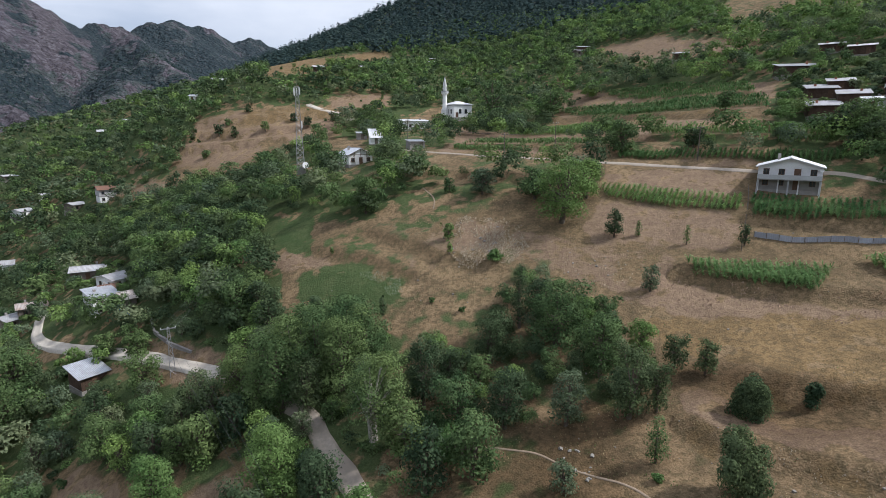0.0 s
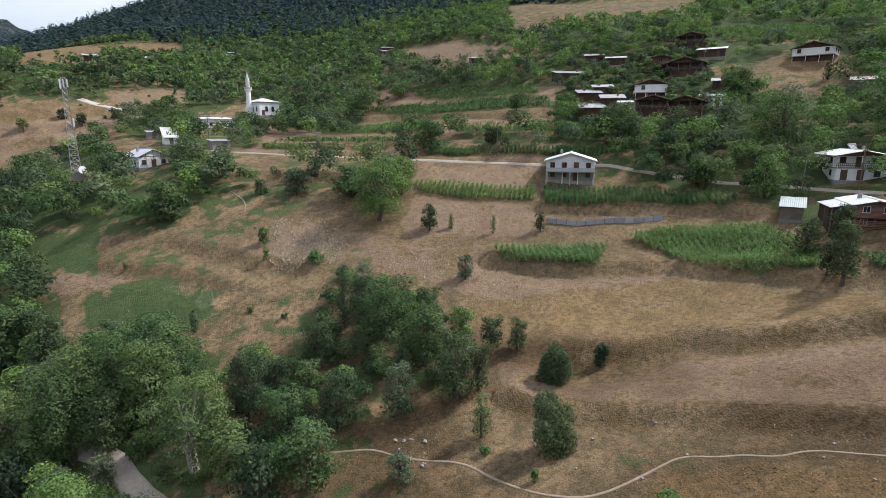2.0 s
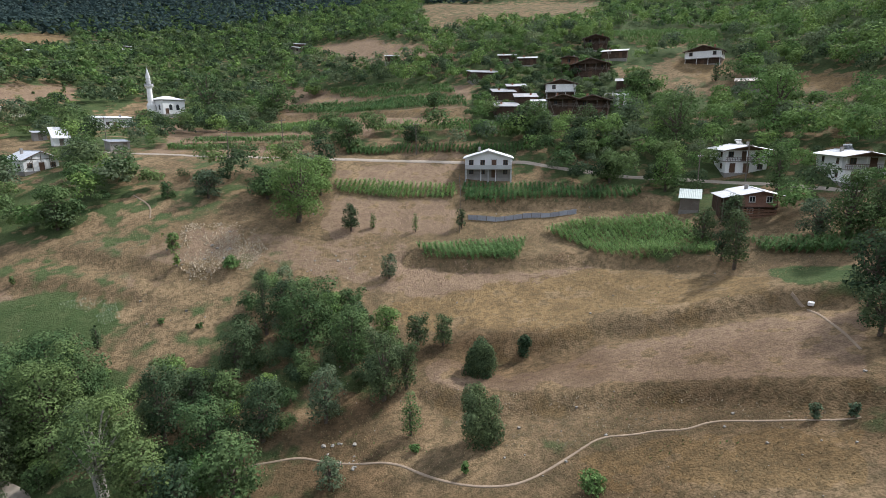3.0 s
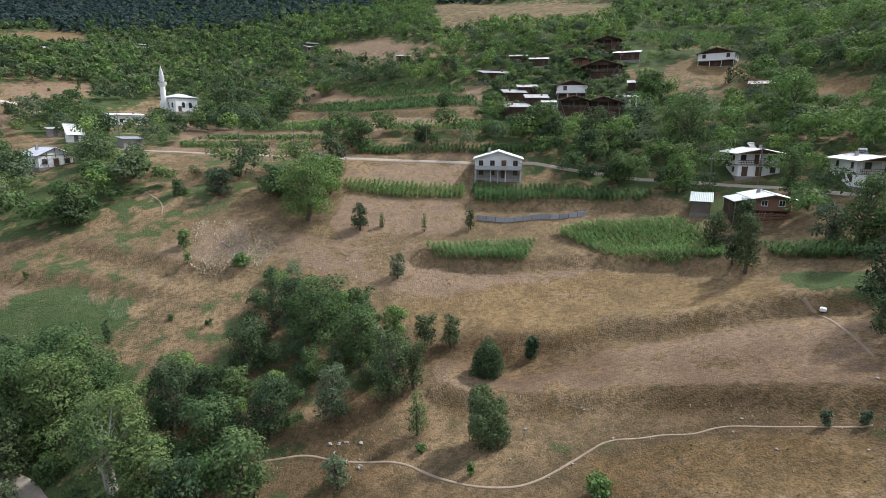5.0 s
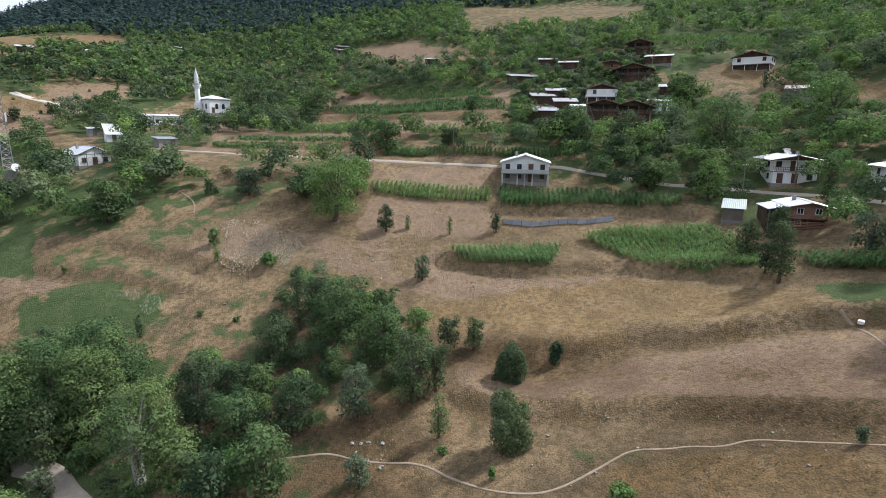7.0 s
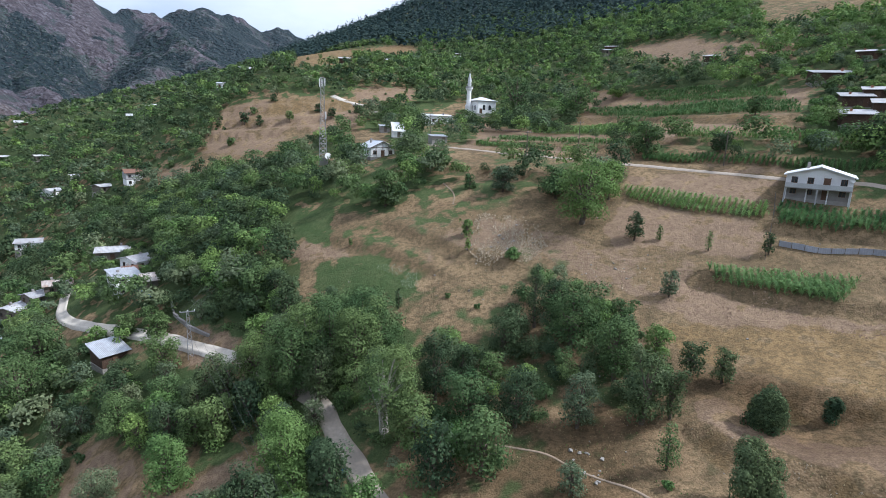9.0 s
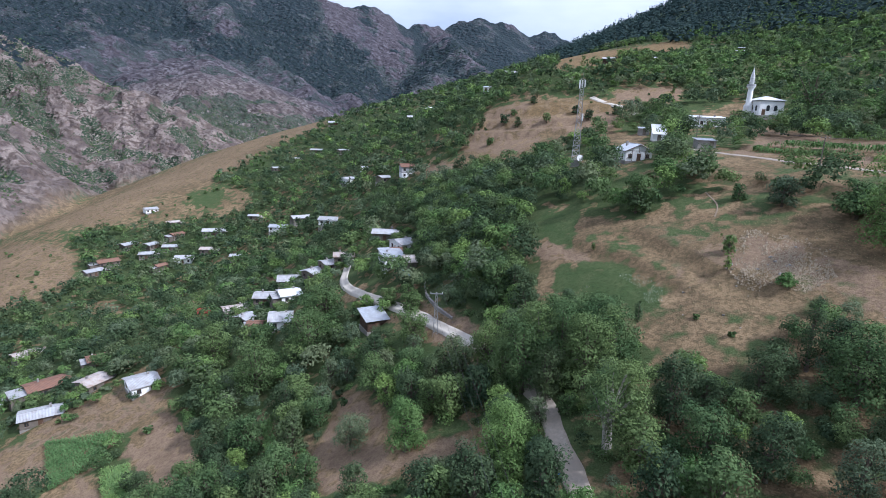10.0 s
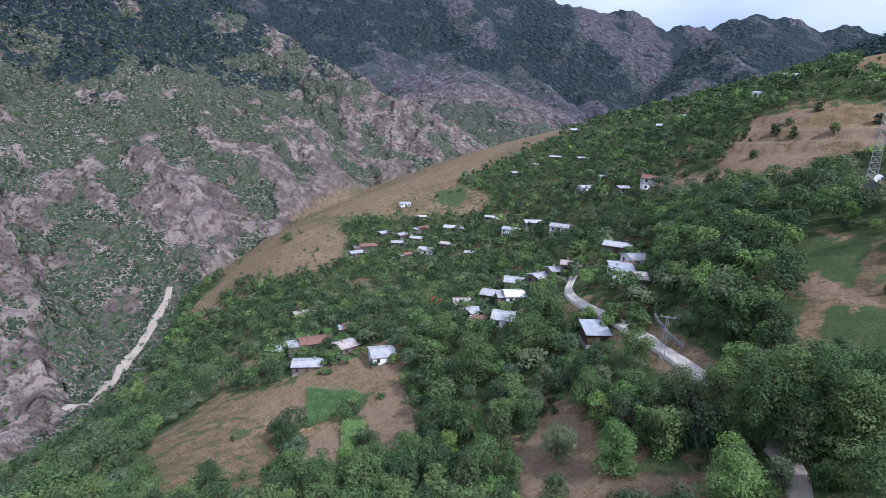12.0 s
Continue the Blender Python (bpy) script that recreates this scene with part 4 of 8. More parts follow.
TREES += [(-113, 40.4, 10.1, 6.3, 'dark'), (-90.1, 45.6, 7.6, 5.3, 'light'), (-102.1, 19.9, 7.3, 8.1, 'dark'), (-104.8, 28, 3.6, 2, 'slim'), (-127.1, 31.9, 2.4, 1.4, 'slim'), (-115, 10.3, 6.3, 8.4, 'walnut'), (-50.6, 64.5, 6, 7.6, 'grey'), (-60.9, 99.9, 5.7, 6.1, 'walnut'), (-89.1, 102.1, 12.6, 12, 'walnut'), (-84.5, 91.5, 13.3, 12.6, 'walnut'), (-92.3, 82.1, 13.5, 14.3, 'walnut'), (-55.2, 77.9, 7.2, 8.9, 'walnut'), (-68.4, 80.3, 7.6, 4.8, 'grey'), (-118.6, 91, 12.5, 11.9, 'walnut'), (-357.9, 133.5, 7.5, 8.8, 'round'), (-299.5, 100.9, 9.1, 4, 'slim'), (-281, 115.9, 8.2, 3.9, 'slim')]
# buildings: x, y, bearing of the front, width, depth, style
HOUSES = [(70.2, 109.2, 213, 10.5, 8.5, 'grey_house'), (113.4, 75.2, 216, 8.2, 10, 'white_house'), (97.6, 60.8, 220, 5.6, 8, 'brick_house'), (116.3, 54.5, 221, 6.5, 12, 'white_house'), (93.2, 70.8, 233, 3.5, 5, 'tarp_shed'), (-27.1, 166.3, 147, 7.7, 9, 'white_cottage'), (-9, 177.8, 157, 5.1, 4, 'grey_shed'), (-12.4, 231.7, 160, 12, 6.5, 'flat_house'), (-24.6, 198.5, 163, 4.1, 4, 'white_shed'), (-32.2, 216.1, 162, 3.5, 4, 'grey_shed'), (134.7, 145.1, 231, 10.6, 9, 'timber_house'), (132.7, 154.4, 229, 5, 6, 'red_barn'), (152.1, 152.6, 230, 8.7, 6, 'timber_sheet'), (155.8, 166.5, 228, 8.4, 7, 'timber_house'), (113, 135.5, 215, 8.5, 7, 'timber_white'), (104.8, 124.2, 220, 7.8, 8, 'timber_house'), (111.1, 118.6, 228, 8.5, 8, 'timber_house'), (120.5, 119.2, 225, 5.6, 6, 'white_sheet')]
HOUSES += [(111.1, 176.4, 192, 11.3, 6, 'timber_sheet'), (127.9, 186.4, 214, 6.6, 5, 'timber_sheet'), (129.1, 174.4, 217, 6.7, 5, 'timber_sheet'), (99.1, 146.1, 204, 6.6, 6, 'timber_sheet'), (92, 133.9, 204, 6.8, 6, 'timber_sheet'), (100.3, 136, 211, 6.3, 6, 'timber_sheet'), (100.5, 129.6, 213, 4.2, 5, 'white_sheet'), (105.2, 147.8, 210, 5.7, 5, 'timber_sheet'), (132, 127.4, 226, 5, 5, 'timber_sheet'), (169.8, 128.6, 243, 11, 8, 'timber_white'), (155.2, 102.5, 237, 6.3, 6, 'rust_shed'), (103.1, 245.2, 203, 6.3, 5, 'timber_sheet'), (82.4, 332.4, 194, 7.2, 5, 'timber_sheet'), (-6.3, 416.5, 179, 6.9, 5, 'timber_sheet'), (-70.5, 98.6, 124, 5, 5.5, 'plank_barn'), (-82.9, 124.4, 131, 5.6, 7, 'white_block'), (-85.1, 133.8, 115, 5.2, 7, 'white_village'), (-83.7, 128.7, 139, 3.6, 4, 'village_rust')]
HOUSES += [(-104.6, 153.2, 153, 8.4, 7, 'village'), (-73.7, 119.6, 138, 3, 4, 'rust_shed'), (-137.8, 140.8, 138, 9.2, 8, 'village'), (-123, 137.5, 96, 7.8, 6, 'village'), (-119.4, 141.2, 112, 6.6, 6, 'village'), (-116, 144.1, 141, 6.5, 6, 'village_rust'), (-135.2, 126.3, 145, 7.6, 7, 'village'), (-120.6, 122, 122, 6.3, 7, 'white_village'), (-142.9, 119.1, 120, 7.3, 7, 'village_rust'), (-109, 106.7, 138, 6, 8, 'white_village'), (-127.5, 110.2, 90, 4.5, 5, 'village'), (-117.5, 104.8, 147, 3.8, 4, 'village_rust'), (-135.4, 80.3, 109, 7, 8, 'white_village'), (-154.9, 63.7, 118, 9.1, 6, 'village'), (-177, 75.7, 102, 10.8, 7, 'village'), (-154.6, 77.6, 85, 6.8, 6, 'village_rust'), (-192.2, 67.1, 119, 6.9, 5, 'village'), (-173.6, 88.8, 112, 4.7, 5, 'village_rust')]
HOUSES += [(-231.9, 93.3, 96, 7.9, 6, 'village_rust'), (-161.3, 120.7, 127, 4, 4, 'red_shed'), (-293.8, 162.1, 104, 10, 7, 'village_rust'), (-287.9, 150.9, 92, 8.3, 6, 'village'), (-264.1, 187.7, 142, 9.1, 8, 'white_village'), (-305.3, 181.2, 85, 8.3, 6, 'village'), (-295.4, 189.5, 85, 8.3, 6, 'village'), (-283.6, 193, 139, 7.4, 6, 'village'), (-287, 180.4, 130, 7.3, 6, 'village'), (-268.1, 175.7, 90, 6.2, 5, 'village_rust'), (-259.3, 199.3, 146, 7, 6, 'village_rust'), (-274.7, 216.8, 135, 12.7, 8, 'village'), (-228.7, 193.4, 147, 5.8, 5, 'village_rust'), (-222.1, 218.5, 152, 9.8, 7, 'white_village'), (-207.1, 221.2, 118, 12, 7, 'village_rust'), (-174, 205.2, 153, 9.4, 8, 'white_village'), (-294.2, 204.9, 88, 7.7, 5, 'village_rust'), (-258.3, 234, 149, 6.6, 5, 'village')]
HOUSES += [(-340.4, 219.4, 104, 7.7, 6, 'white_village'), (-309.8, 214, 114, 7.2, 5, 'village_rust'), (-195.2, 248, 104, 8.8, 7, 'white_village'), (-155.2, 224.7, 111, 5.8, 6, 'village'), (-138.7, 221.7, 138, 7.8, 8, 'rust_house'), (-189.4, 253.6, 137, 3.7, 5, 'white_village'), (-285.6, 322.8, 156, 8.7, 6, 'village'), (-251.4, 311.8, 118, 7.1, 5, 'village'), (-298.4, 293.5, 108, 7.8, 5, 'village'), (-294.2, 308.8, 110, 5.2, 5, 'village'), (-208, 364.9, 119, 7.5, 8, 'white_village'), (-127.8, 285.2, 178, 3.1, 5, 'white_village'), (-122.1, 306.6, 158, 8.7, 8, 'timber_sheet'), (-220.6, 356.3, 148, 6.9, 6, 'timber_sheet'), (-324.9, 389.2, 140, 8, 6, 'timber_sheet'), (-67.7, 305.6, 168, 6, 6, 'timber_sheet'), (-6.4, 400.9, 179, 8, 6, 'timber_sheet'), (-47.2, 325.6, 172, 5.8, 6, 'timber_sheet')]
HOUSES += [(78.5, 325.1, 167, 5.7, 5, 'village')]
MOSQUE = (6.4, 245.4)
MINARET = (0.8, 248)
MAST = (-44.6, 169.7)
PYLON = (-49.7, 91.4)
POLE_A = (15.6, 138.6)
POLE_B = (30.5, 148.4)
POLE_C = (107.3, 68.9)
STONE = (73.3, 36.2)
POLE_D = (136.6, 139.8)
POLE_E = (-12.7, 197.1)
TARP_A = (-75.2, 119.3)
TARP_B = (-71.7, 116.1)
TARP_C = (-13.5, 59)
POLE_F = (99, 73.8)
POLE_G = (58.6, 124.9)
FENCE = pairs(56, 94.7, 61.2, 91.4, 67.1, 89.7, 72.2, 86.9, 77, 85.4)
WIRE_FENCE = pairs(61.9, 108.6, 59.1, 103.3, 57.1, 99.8, 54.1, 94.6, 52.3, 91.6)
STONY = pairs(1.6, 113.5, 13.5, 108.7, 11.3, 95.8, 0.8, 101.5)
PILE = pairs(14, 57.3, 17.3, 55.4, 16.1, 51, 13.1, 52.9)
SCREE = pairs(3.8, 112.7, 10.9, 112.9, 15.7, 109.3, 15.6, 101.9, 11.7, 96.8, 6.8, 97.1, 1.5, 100.9, 2.6, 107.4)
BROKEN_BANK = pairs(38.1, 88.8, 43.6, 84.6, 56.3, 77.7, 67.5, 72.4, 69.5, 68.8, 62.1, 70.6, 49.9, 75.2, 37.8, 77.5, 33, 80.7, 31.4, 84.5)
STONY_SLOPE = pairs(33.7, 50.2, 38.7, 45.7, 47.1, 37, 52.8, 28.5, 55.4, 22.2, 53.3, 21.1, 47.2, 30.3, 42.2, 34.1, 38.5, 37.3, 32.5, 38, 30, 42.3)
FLOWERS = pairs(-15.8, 102.9, -11.6, 102.3, -7.3, 98.7, -7.7, 94.6, -10.1, 94.3, -12.7, 97.9)
PLOT = pairs(33.5, 112.6, 57.2, 100.9, 52.4, 92.7, 27.8, 99.7)
BARE = pairs(22.8, 97.4, 34.1, 91.9, 29.4, 85.1, 21.2, 91.6)

# ---- the ground: one sheet from under the hover point to the horizon ----
def conifer_share(x, y, z):
    """How much of the far mountain side is dark forest."""
    ca, cb, cc = crags(x, y)
    h = np.hypot(x, y)
    up = smooth(70, 230, z) * smooth(640, 820, h)
    return np.clip(up * 1.1 - 0.26 + 0.16 * smooth(1300, 1700, h) + (0.8 + 0.5 * smooth(1150, 1450, h)) * fbm(x, y, 260, 5, 81) + 0.5 * fbm(x, y, 70, 3, 82) - 0.45 * ca - 0.32 * cb - 1.4 * bare_hill(x, y) - 0.8 * bare_spurs(x, y), 0, 1) * smooth(30, 190, z)


def cover_of(x, y, z, slope):
    """Ground cover: green, soil, straw, painted near shade; and rock, scrub, conifer floor, painted far haze for the
    wild slopes.
    """
    h = np.hypot(x, y)
    stray = 1.6 + 3.4 * smooth(90, 200, h)
    wx, wy = x + stray * fbm(x, y, 9, 4, 31), y + stray * fbm(x, y, 9, 4, 37)
    cover = np.zeros((x.size, 4), np.float32)
    wild = np.zeros((x.size, 4), np.float32)
    column = {"green": 0, "soil": 1, "straw": 2}
    wooded = np.ones(x.size, bool)
    for name, p in OPEN:
        if name != "houses":
            wooded &= ~inside(p, wx, wy)
    for _, p in WOODS:
        wooded |= inside(p, wx, wy)
    wooded &= ~((x < -345) & (y > 95) & (h < 720))
    cover[:, 0] = np.where(wooded, 0.78 - 0.5 * smooth(150, 95, h) * smooth(-14, 0, x) + 0.5 * fbm(x, y, 22, 3, 41), 0.14 + 0.2 * smooth(36, 4, x) + 0.45 * fbm(x, y, 18, 4, 43))
    for kind, p in COVERS:
        k = inside(p, wx, wy)
        if kind == "dark_earth":
            continue
        if kind == "pale":
            cover[k, 1] = np.maximum(cover[k, 1], 0.55)
            continue
        if kind == "stubble":
            cover[k, :3] = (0.3, 0.5, 0.34)
            continue
        if kind == "pasture":
            cover[k, :3] = (0.36, 0.2, 0.24)
            continue
        cover[k, :3] = 0.12
        cover[k, column[kind]] = 1.0 if kind == "green" else 0.95
    gaps = (x < -120) & (h < 430) & wooded & (fbm(x, y, 34, 3, 78) > 0.36)
    cover[gaps, :3] = (0.3, 0.5, 0.2)
    face = banks(x + 1.0 * fbm(x, y, 7, 2, 17), y + 1.0 * fbm(x, y, 7, 2, 19), True)[:, None]
    cover[:, :3] = cover[:, :3] * (1 - face) + np.array([0.24, 0.1, 0.4]) * face
    for p in MAIZE:
        cover[inside(p, x, y), :3] = (0.45, 0.3, 0.0)
    other = wildness(x, y)
    ca, cb, cc = crags(x, y)
    bare = np.maximum(bare_hill(x, y), 0.7 * bare_spurs(x, y))
    wild[:, 0] = other
    wild[:, 1] = other * np.clip(0.5 + 0.38 * smooth(40, 190, z) - 0.22 * smooth(640, 460, h) - 0.42 * ca - 0.34 * cb - 0.14 * cc + 0.45 * fbm(x, y, 150, 5, 61) - 0.75 * bare, 0, 1)
    pine = smooth(430, 560, h) * (1 - other) * np.where((x < 0.8 * y) & (x > -0.5 * y), 1, 0) * smooth(-30, 0, mountains(x, y) - near_land(x, y)) * smooth(150, 190, z)
    wild[:, 2] = np.maximum(pine, other * conifer_share(x, y, z))
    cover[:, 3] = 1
    # patchy painted shade over the near slope, kept in the alpha channel
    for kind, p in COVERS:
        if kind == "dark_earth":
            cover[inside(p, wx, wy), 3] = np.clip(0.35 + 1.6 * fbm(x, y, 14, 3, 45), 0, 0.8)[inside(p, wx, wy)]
    # how much haze and cloud shade the far colours get, growing with distance
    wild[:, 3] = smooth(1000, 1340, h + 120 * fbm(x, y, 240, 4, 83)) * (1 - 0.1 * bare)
    return cover, wild


def build_ground():
    az = np.concatenate([np.arange(-180, -99, 2.5), np.arange(-99, -16, 0.23), np.arange(-16, 73, 0.29), np.arange(73, 180, 2.5)])
    r = [0.0, 12.0, 24.0, 32.0]
    while r[-1] < 4700:
        r.append(r[-1] + max(0.45, 0.0115 * r[-1]) * (1 + 0.9 * (r[-1] > 1200)))
    r = np.array(r)
    a, d = np.meshgrid(np.radians(az), r, indexing="ij")
    x, y = (d * np.sin(a)).ravel(), (d * np.cos(a)).ravel()
    z = ground(x, y)
    e = 1.5 + 0.004 * np.hypot(x, y)
    slope = np.hypot(ground(x + e, y) - z, ground(x, y + e) - z) / e
    na, nr = len(az), len(r)
    i, j = np.meshgrid(np.arange(na), np.arange(nr - 1), indexing="ij")
    i2 = (i + 1) % na
    f = np.stack([i * nr + j, i * nr + j + 1, i2 * nr + j + 1, i2 * nr + j], -1).reshape(-1, 4)
    me = mesh_from("ground", np.stack([x, y, z], -1), f.ravel(), np.full(len(f), 4), [M["ground"]], True)
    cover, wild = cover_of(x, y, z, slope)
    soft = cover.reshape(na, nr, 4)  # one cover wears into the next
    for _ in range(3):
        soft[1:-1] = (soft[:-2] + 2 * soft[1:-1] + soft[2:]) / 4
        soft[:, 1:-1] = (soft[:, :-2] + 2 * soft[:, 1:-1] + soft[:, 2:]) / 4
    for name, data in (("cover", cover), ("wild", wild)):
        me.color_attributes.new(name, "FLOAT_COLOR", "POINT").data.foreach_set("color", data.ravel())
    ob = tagged(new("ground", me), "dry grassy mountain slope with rocky far valley side", "ground", kind="structure")
    return ob


build_ground()


def ribbon(name, width, pts, material, label, lift):
    """A track laid on the slope along its middle line."""
    p = np.array(pts, float)
    for _ in range(2):  # round the bends
        q = np.empty((2 * len(p), 2))
        q[0], q[-1] = p[0], p[-1]
        q[1:-1:2], q[2:-1:2] = 0.75 * p[:-1] + 0.25 * p[1:], 0.25 * p[:-1] + 0.75 * p[1:]
        p = q
    s = np.concatenate([[0], np.cumsum(np.hypot(*np.diff(p, axis=0).T))])
    n = max(6, int(s[-1] / max(0.7, width * 0.3)))
    u = np.linspace(0, s[-1], n)
    cx, cy = np.interp(u, s, p[:, 0]), np.interp(u, s, p[:, 1])
    tx, ty = np.gradient(cx), np.gradient(cy)
    k = np.hypot(tx, ty)
    nx, ny = -ty / k, tx / k
    half = width / 2 * (1 + 0.22 * fbm(cx, cy, 4, 2, 91))
    side = np.array([-1.25, -1, -0.5, 0, 0.5, 1, 1.25])
    X, Y = cx[:, None] + nx[:, None] * half[:, None] * side, cy[:, None] + ny[:, None] * half[:, None] * side
    Zm = ground(cx, cy)
    bed = 0.75 if width > 2 else 0.0
    Z = ground(X, Y) * (1 - bed) + Zm[:, None] * bed
    Z = np.maximum(Z, ground(X, Y)) + lift * np.array([-9, 1, 1, 1.2, 1, 1, -9])
    m = len(side)
    i, j = np.meshgrid(np.arange(n - 1), np.arange(m - 1), indexing="ij")
    f = np.stack([i * m + j, (i + 1) * m + j, (i + 1) * m + j + 1, i * m + j + 1], -1).reshape(-1, 4)
    me = mesh_from(name, np.stack([X, Y, Z], -1).reshape(-1, 3), f.ravel(), np.full(len(f), 4), [M[material]], True)
    return tagged(new(name, me), label, "path" if width < 1.5 else "road", kind="structure")


TRACK_LABELS = {
    "road": "pale dusty concrete village road", "lane": "narrow dusty lane between trees", "contour_road": "narrow pale dirt road along the contour",
    "footpath": "trodden earth footpath across dry grass", "valley_road": "pale gravel road at the valley bottom", "farm_track": "pale dirt farm track between fields",
}
for track_name, track_width, track_line in TRACKS:
    ribbon(track_name, track_width, track_line, "path" if track_width < 1 else "dirt_road" if track_width < 2 or track_name in ("lane", "valley_road") else "road", TRACK_LABELS[track_name], 0.06 if track_width < 1.5 else 0.35 if track_name == "valley_road" else 0.09)

# ---- trees ----
rng = np.random.default_rng(7)


def leaf_cloud(count, lobes, size, rg, under=-0.55, inner=0.3):
    """Leaf clumps as small bent quads over the shells of several lobes (x, y, z, rx, ry, rz). Returns verts and soft normals, (n*3, 3)."""
    lobes = np.array(lobes)
    wt = (lobes[:, 3] * lobes[:, 5]) ** 1.0
    pick = rg.choice(len(lobes), count, p=wt / wt.sum())
    d = rg.normal(size=(count, 3))
    d /= np.linalg.norm(d, axis=1)[:, None]
    d[:, 2] = np.where(d[:, 2] < under, -d[:, 2], d[:, 2])
    deep = rg.random(count) < inner
    rad = np.where(deep, rg.uniform(0.45, 0.85, count), 1 - np.abs(rg.normal(0, 0.13, count)))[:, None]
    ragged = 1 + 0.22 * (value_noise(d[:, 0] * 2.2 + pick * 3.7, d[:, 1] * 2.2 + d[:, 2] * 2.7, 5) - 0.5)[:, None]
    c = lobes[pick, :3] + d * rad * ragged * lobes[pick, 3:6]
    nrm = d * 1.2 + rg.normal(0, 0.42, (count, 3)) + np.array([0, 0, 0.35])
    nrm /= np.linalg.norm(nrm, axis=1)[:, None]
    t = np.cross(nrm, rg.normal(size=(count, 3)))
    t /= np.linalg.norm(t, axis=1)[:, None]
    b = np.cross(nrm, t)
    s = size * (rg.uniform(0.6, 1.35, count) * np.where(deep, 1.5, 1.0))[:, None]
    asp = rg.uniform(0.55, 0.95, count)[:, None]
    droop = nrm * s * rg.uniform(-0.3, 0.1, count)[:, None]
    v = np.stack([c - t * s * 0.9 - b * s * asp * 0.6, c + t * s * 0.9 - b * s * asp * 0.6 + droop, c + b * s * asp], 1)
    # each leaf is lit with the clump and the crown that it belongs to
    mid, reach = (lobes[:, :3].min(0) + lobes[:, :3].max(0)) / 2, np.ptp(lobes[:, :3], axis=0) / 2 + lobes[:, 3:6].mean(0)
    whole = (c - mid) / reach
    soft = 1.05 * d + 0.45 * whole + 0.65 * nrm + np.array([0, 0, 0.15])
    soft = np.where((soft * nrm).sum(1)[:, None] < 0.1, nrm, soft)
    soft /= np.linalg.norm(soft, axis=1)[:, None]
    return v.reshape(-1, 3), np.repeat(soft, 3, axis=0)


def crown_lobes(height, width, kind, rg):
    """Lobes that fill the crown of a tree standing at the origin."""
    w, h = width / 2, height
    if kind in ("poplar", "slim"):
        n = 5
        return [(rg.normal(0, w * 0.12), rg.normal(0, w * 0.12), h * (0.14 + 0.72 * i / n), w * (0.95 - 0.1 * abs(i - 2)), w * (0.95 - 0.1 * abs(i - 2)), h * 0.16) for i in range(n)] + [(0, 0, h * 0.9, w * 0.45, w * 0.45, h * 0.1)]
    if kind == "round":
        lob = [(0, 0, h * 0.4, w * 0.6, w * 0.6, h * 0.4), (0, 0, h * 0.2, w * 0.75, w * 0.75, h * 0.22)]
        for i in range(8):
            a = 2.4 * i + rg.uniform(-0.5, 0.5)
            r = w * rg.uniform(0.3, 0.68)
            k = rg.uniform(0.24, 0.42)
            lob.append((r * math.cos(a), r * math.sin(a), h * rg.uniform(0.2, 0.7) * (1.1 - 0.3 * r / w), w * k, w * k, h * k * 0.62))
        return lob + [(rg.normal(0, w * 0.3), rg.normal(0, w * 0.3), h * 0.7, w * 0.4, w * 0.4, h * 0.24) for i in range(3)]
    if kind == "dome":
        lob = [(0, 0, h * 0.5, w * 0.78, w * 0.78, h * 0.44)]
        for i in range(7):
            a = 0.9 * i + rg.uniform(-0.4, 0.4)
            r = w * rg.uniform(0.35, 0.62)
            k = rg.uniform(0.34, 0.46)
            lob.append((r * math.cos(a), r * math.sin(a), h * rg.uniform(0.3, 0.78), w * k, w * k, h * k * 0.5))
        return lob
    lob = [(0, 0, h * 0.5, w * 0.68, w * 0.68, h * 0.42), (0, 0, h * 0.22, w * 0.6, w * 0.6, h * 0.2)]
    for i in range(7):  # low skirts
        a = 0.9 * i + rg.uniform(-0.3, 0.3)
        r = w * rg.uniform(0.4, 0.62)
        k = rg.uniform(0.3, 0.42)
        lob.append((r * math.cos(a), r * math.sin(a), h * rg.uniform(0.14, 0.3), w * k, w * k, h * 0.17))
    for i in range(9):
        a = 2.4 * i + rg.uniform(-0.4, 0.4)
        r = w * rg.uniform(0.4, 0.68)
        k = rg.uniform(0.26, 0.38)
        lob.append((r * math.cos(a), r * math.sin(a), h * rg.uniform(0.38, 0.72), w * k * 1.05, w * k * 1.05, h * k * 0.5))
    for i in range(4):
        lob.append((rg.normal(0, w * 0.3), rg.normal(0, w * 0.3), h * rg.uniform(0.74, 0.86), w * 0.4, w * 0.4, h * 0.14))
    if kind == "thin":
        return lob[8:]
    return lob


def limb(verts, faces, a, b, ra, rb, n=6):
    """A tapered limb from a to b added to the lists."""
    a, b = np.array(a, float), np.array(b, float)
    d = (b - a) / np.linalg.norm(b - a)
    u = np.cross(d, [0.31, 0.95, 0.1])
    u /= np.linalg.norm(u)
    w = np.cross(d, u)
    base = len(verts)
    for c, r in ((a, ra), (b, rb)):
        for i in range(n):
            q = 2 * math.pi * i / n
            verts.append(tuple(c + r * (math.cos(q) * u + math.sin(q) * w)))
    for i in range(n):
        j = (i + 1) % n
        faces.append((base + i, base + j, base + n + j, base + n + i))


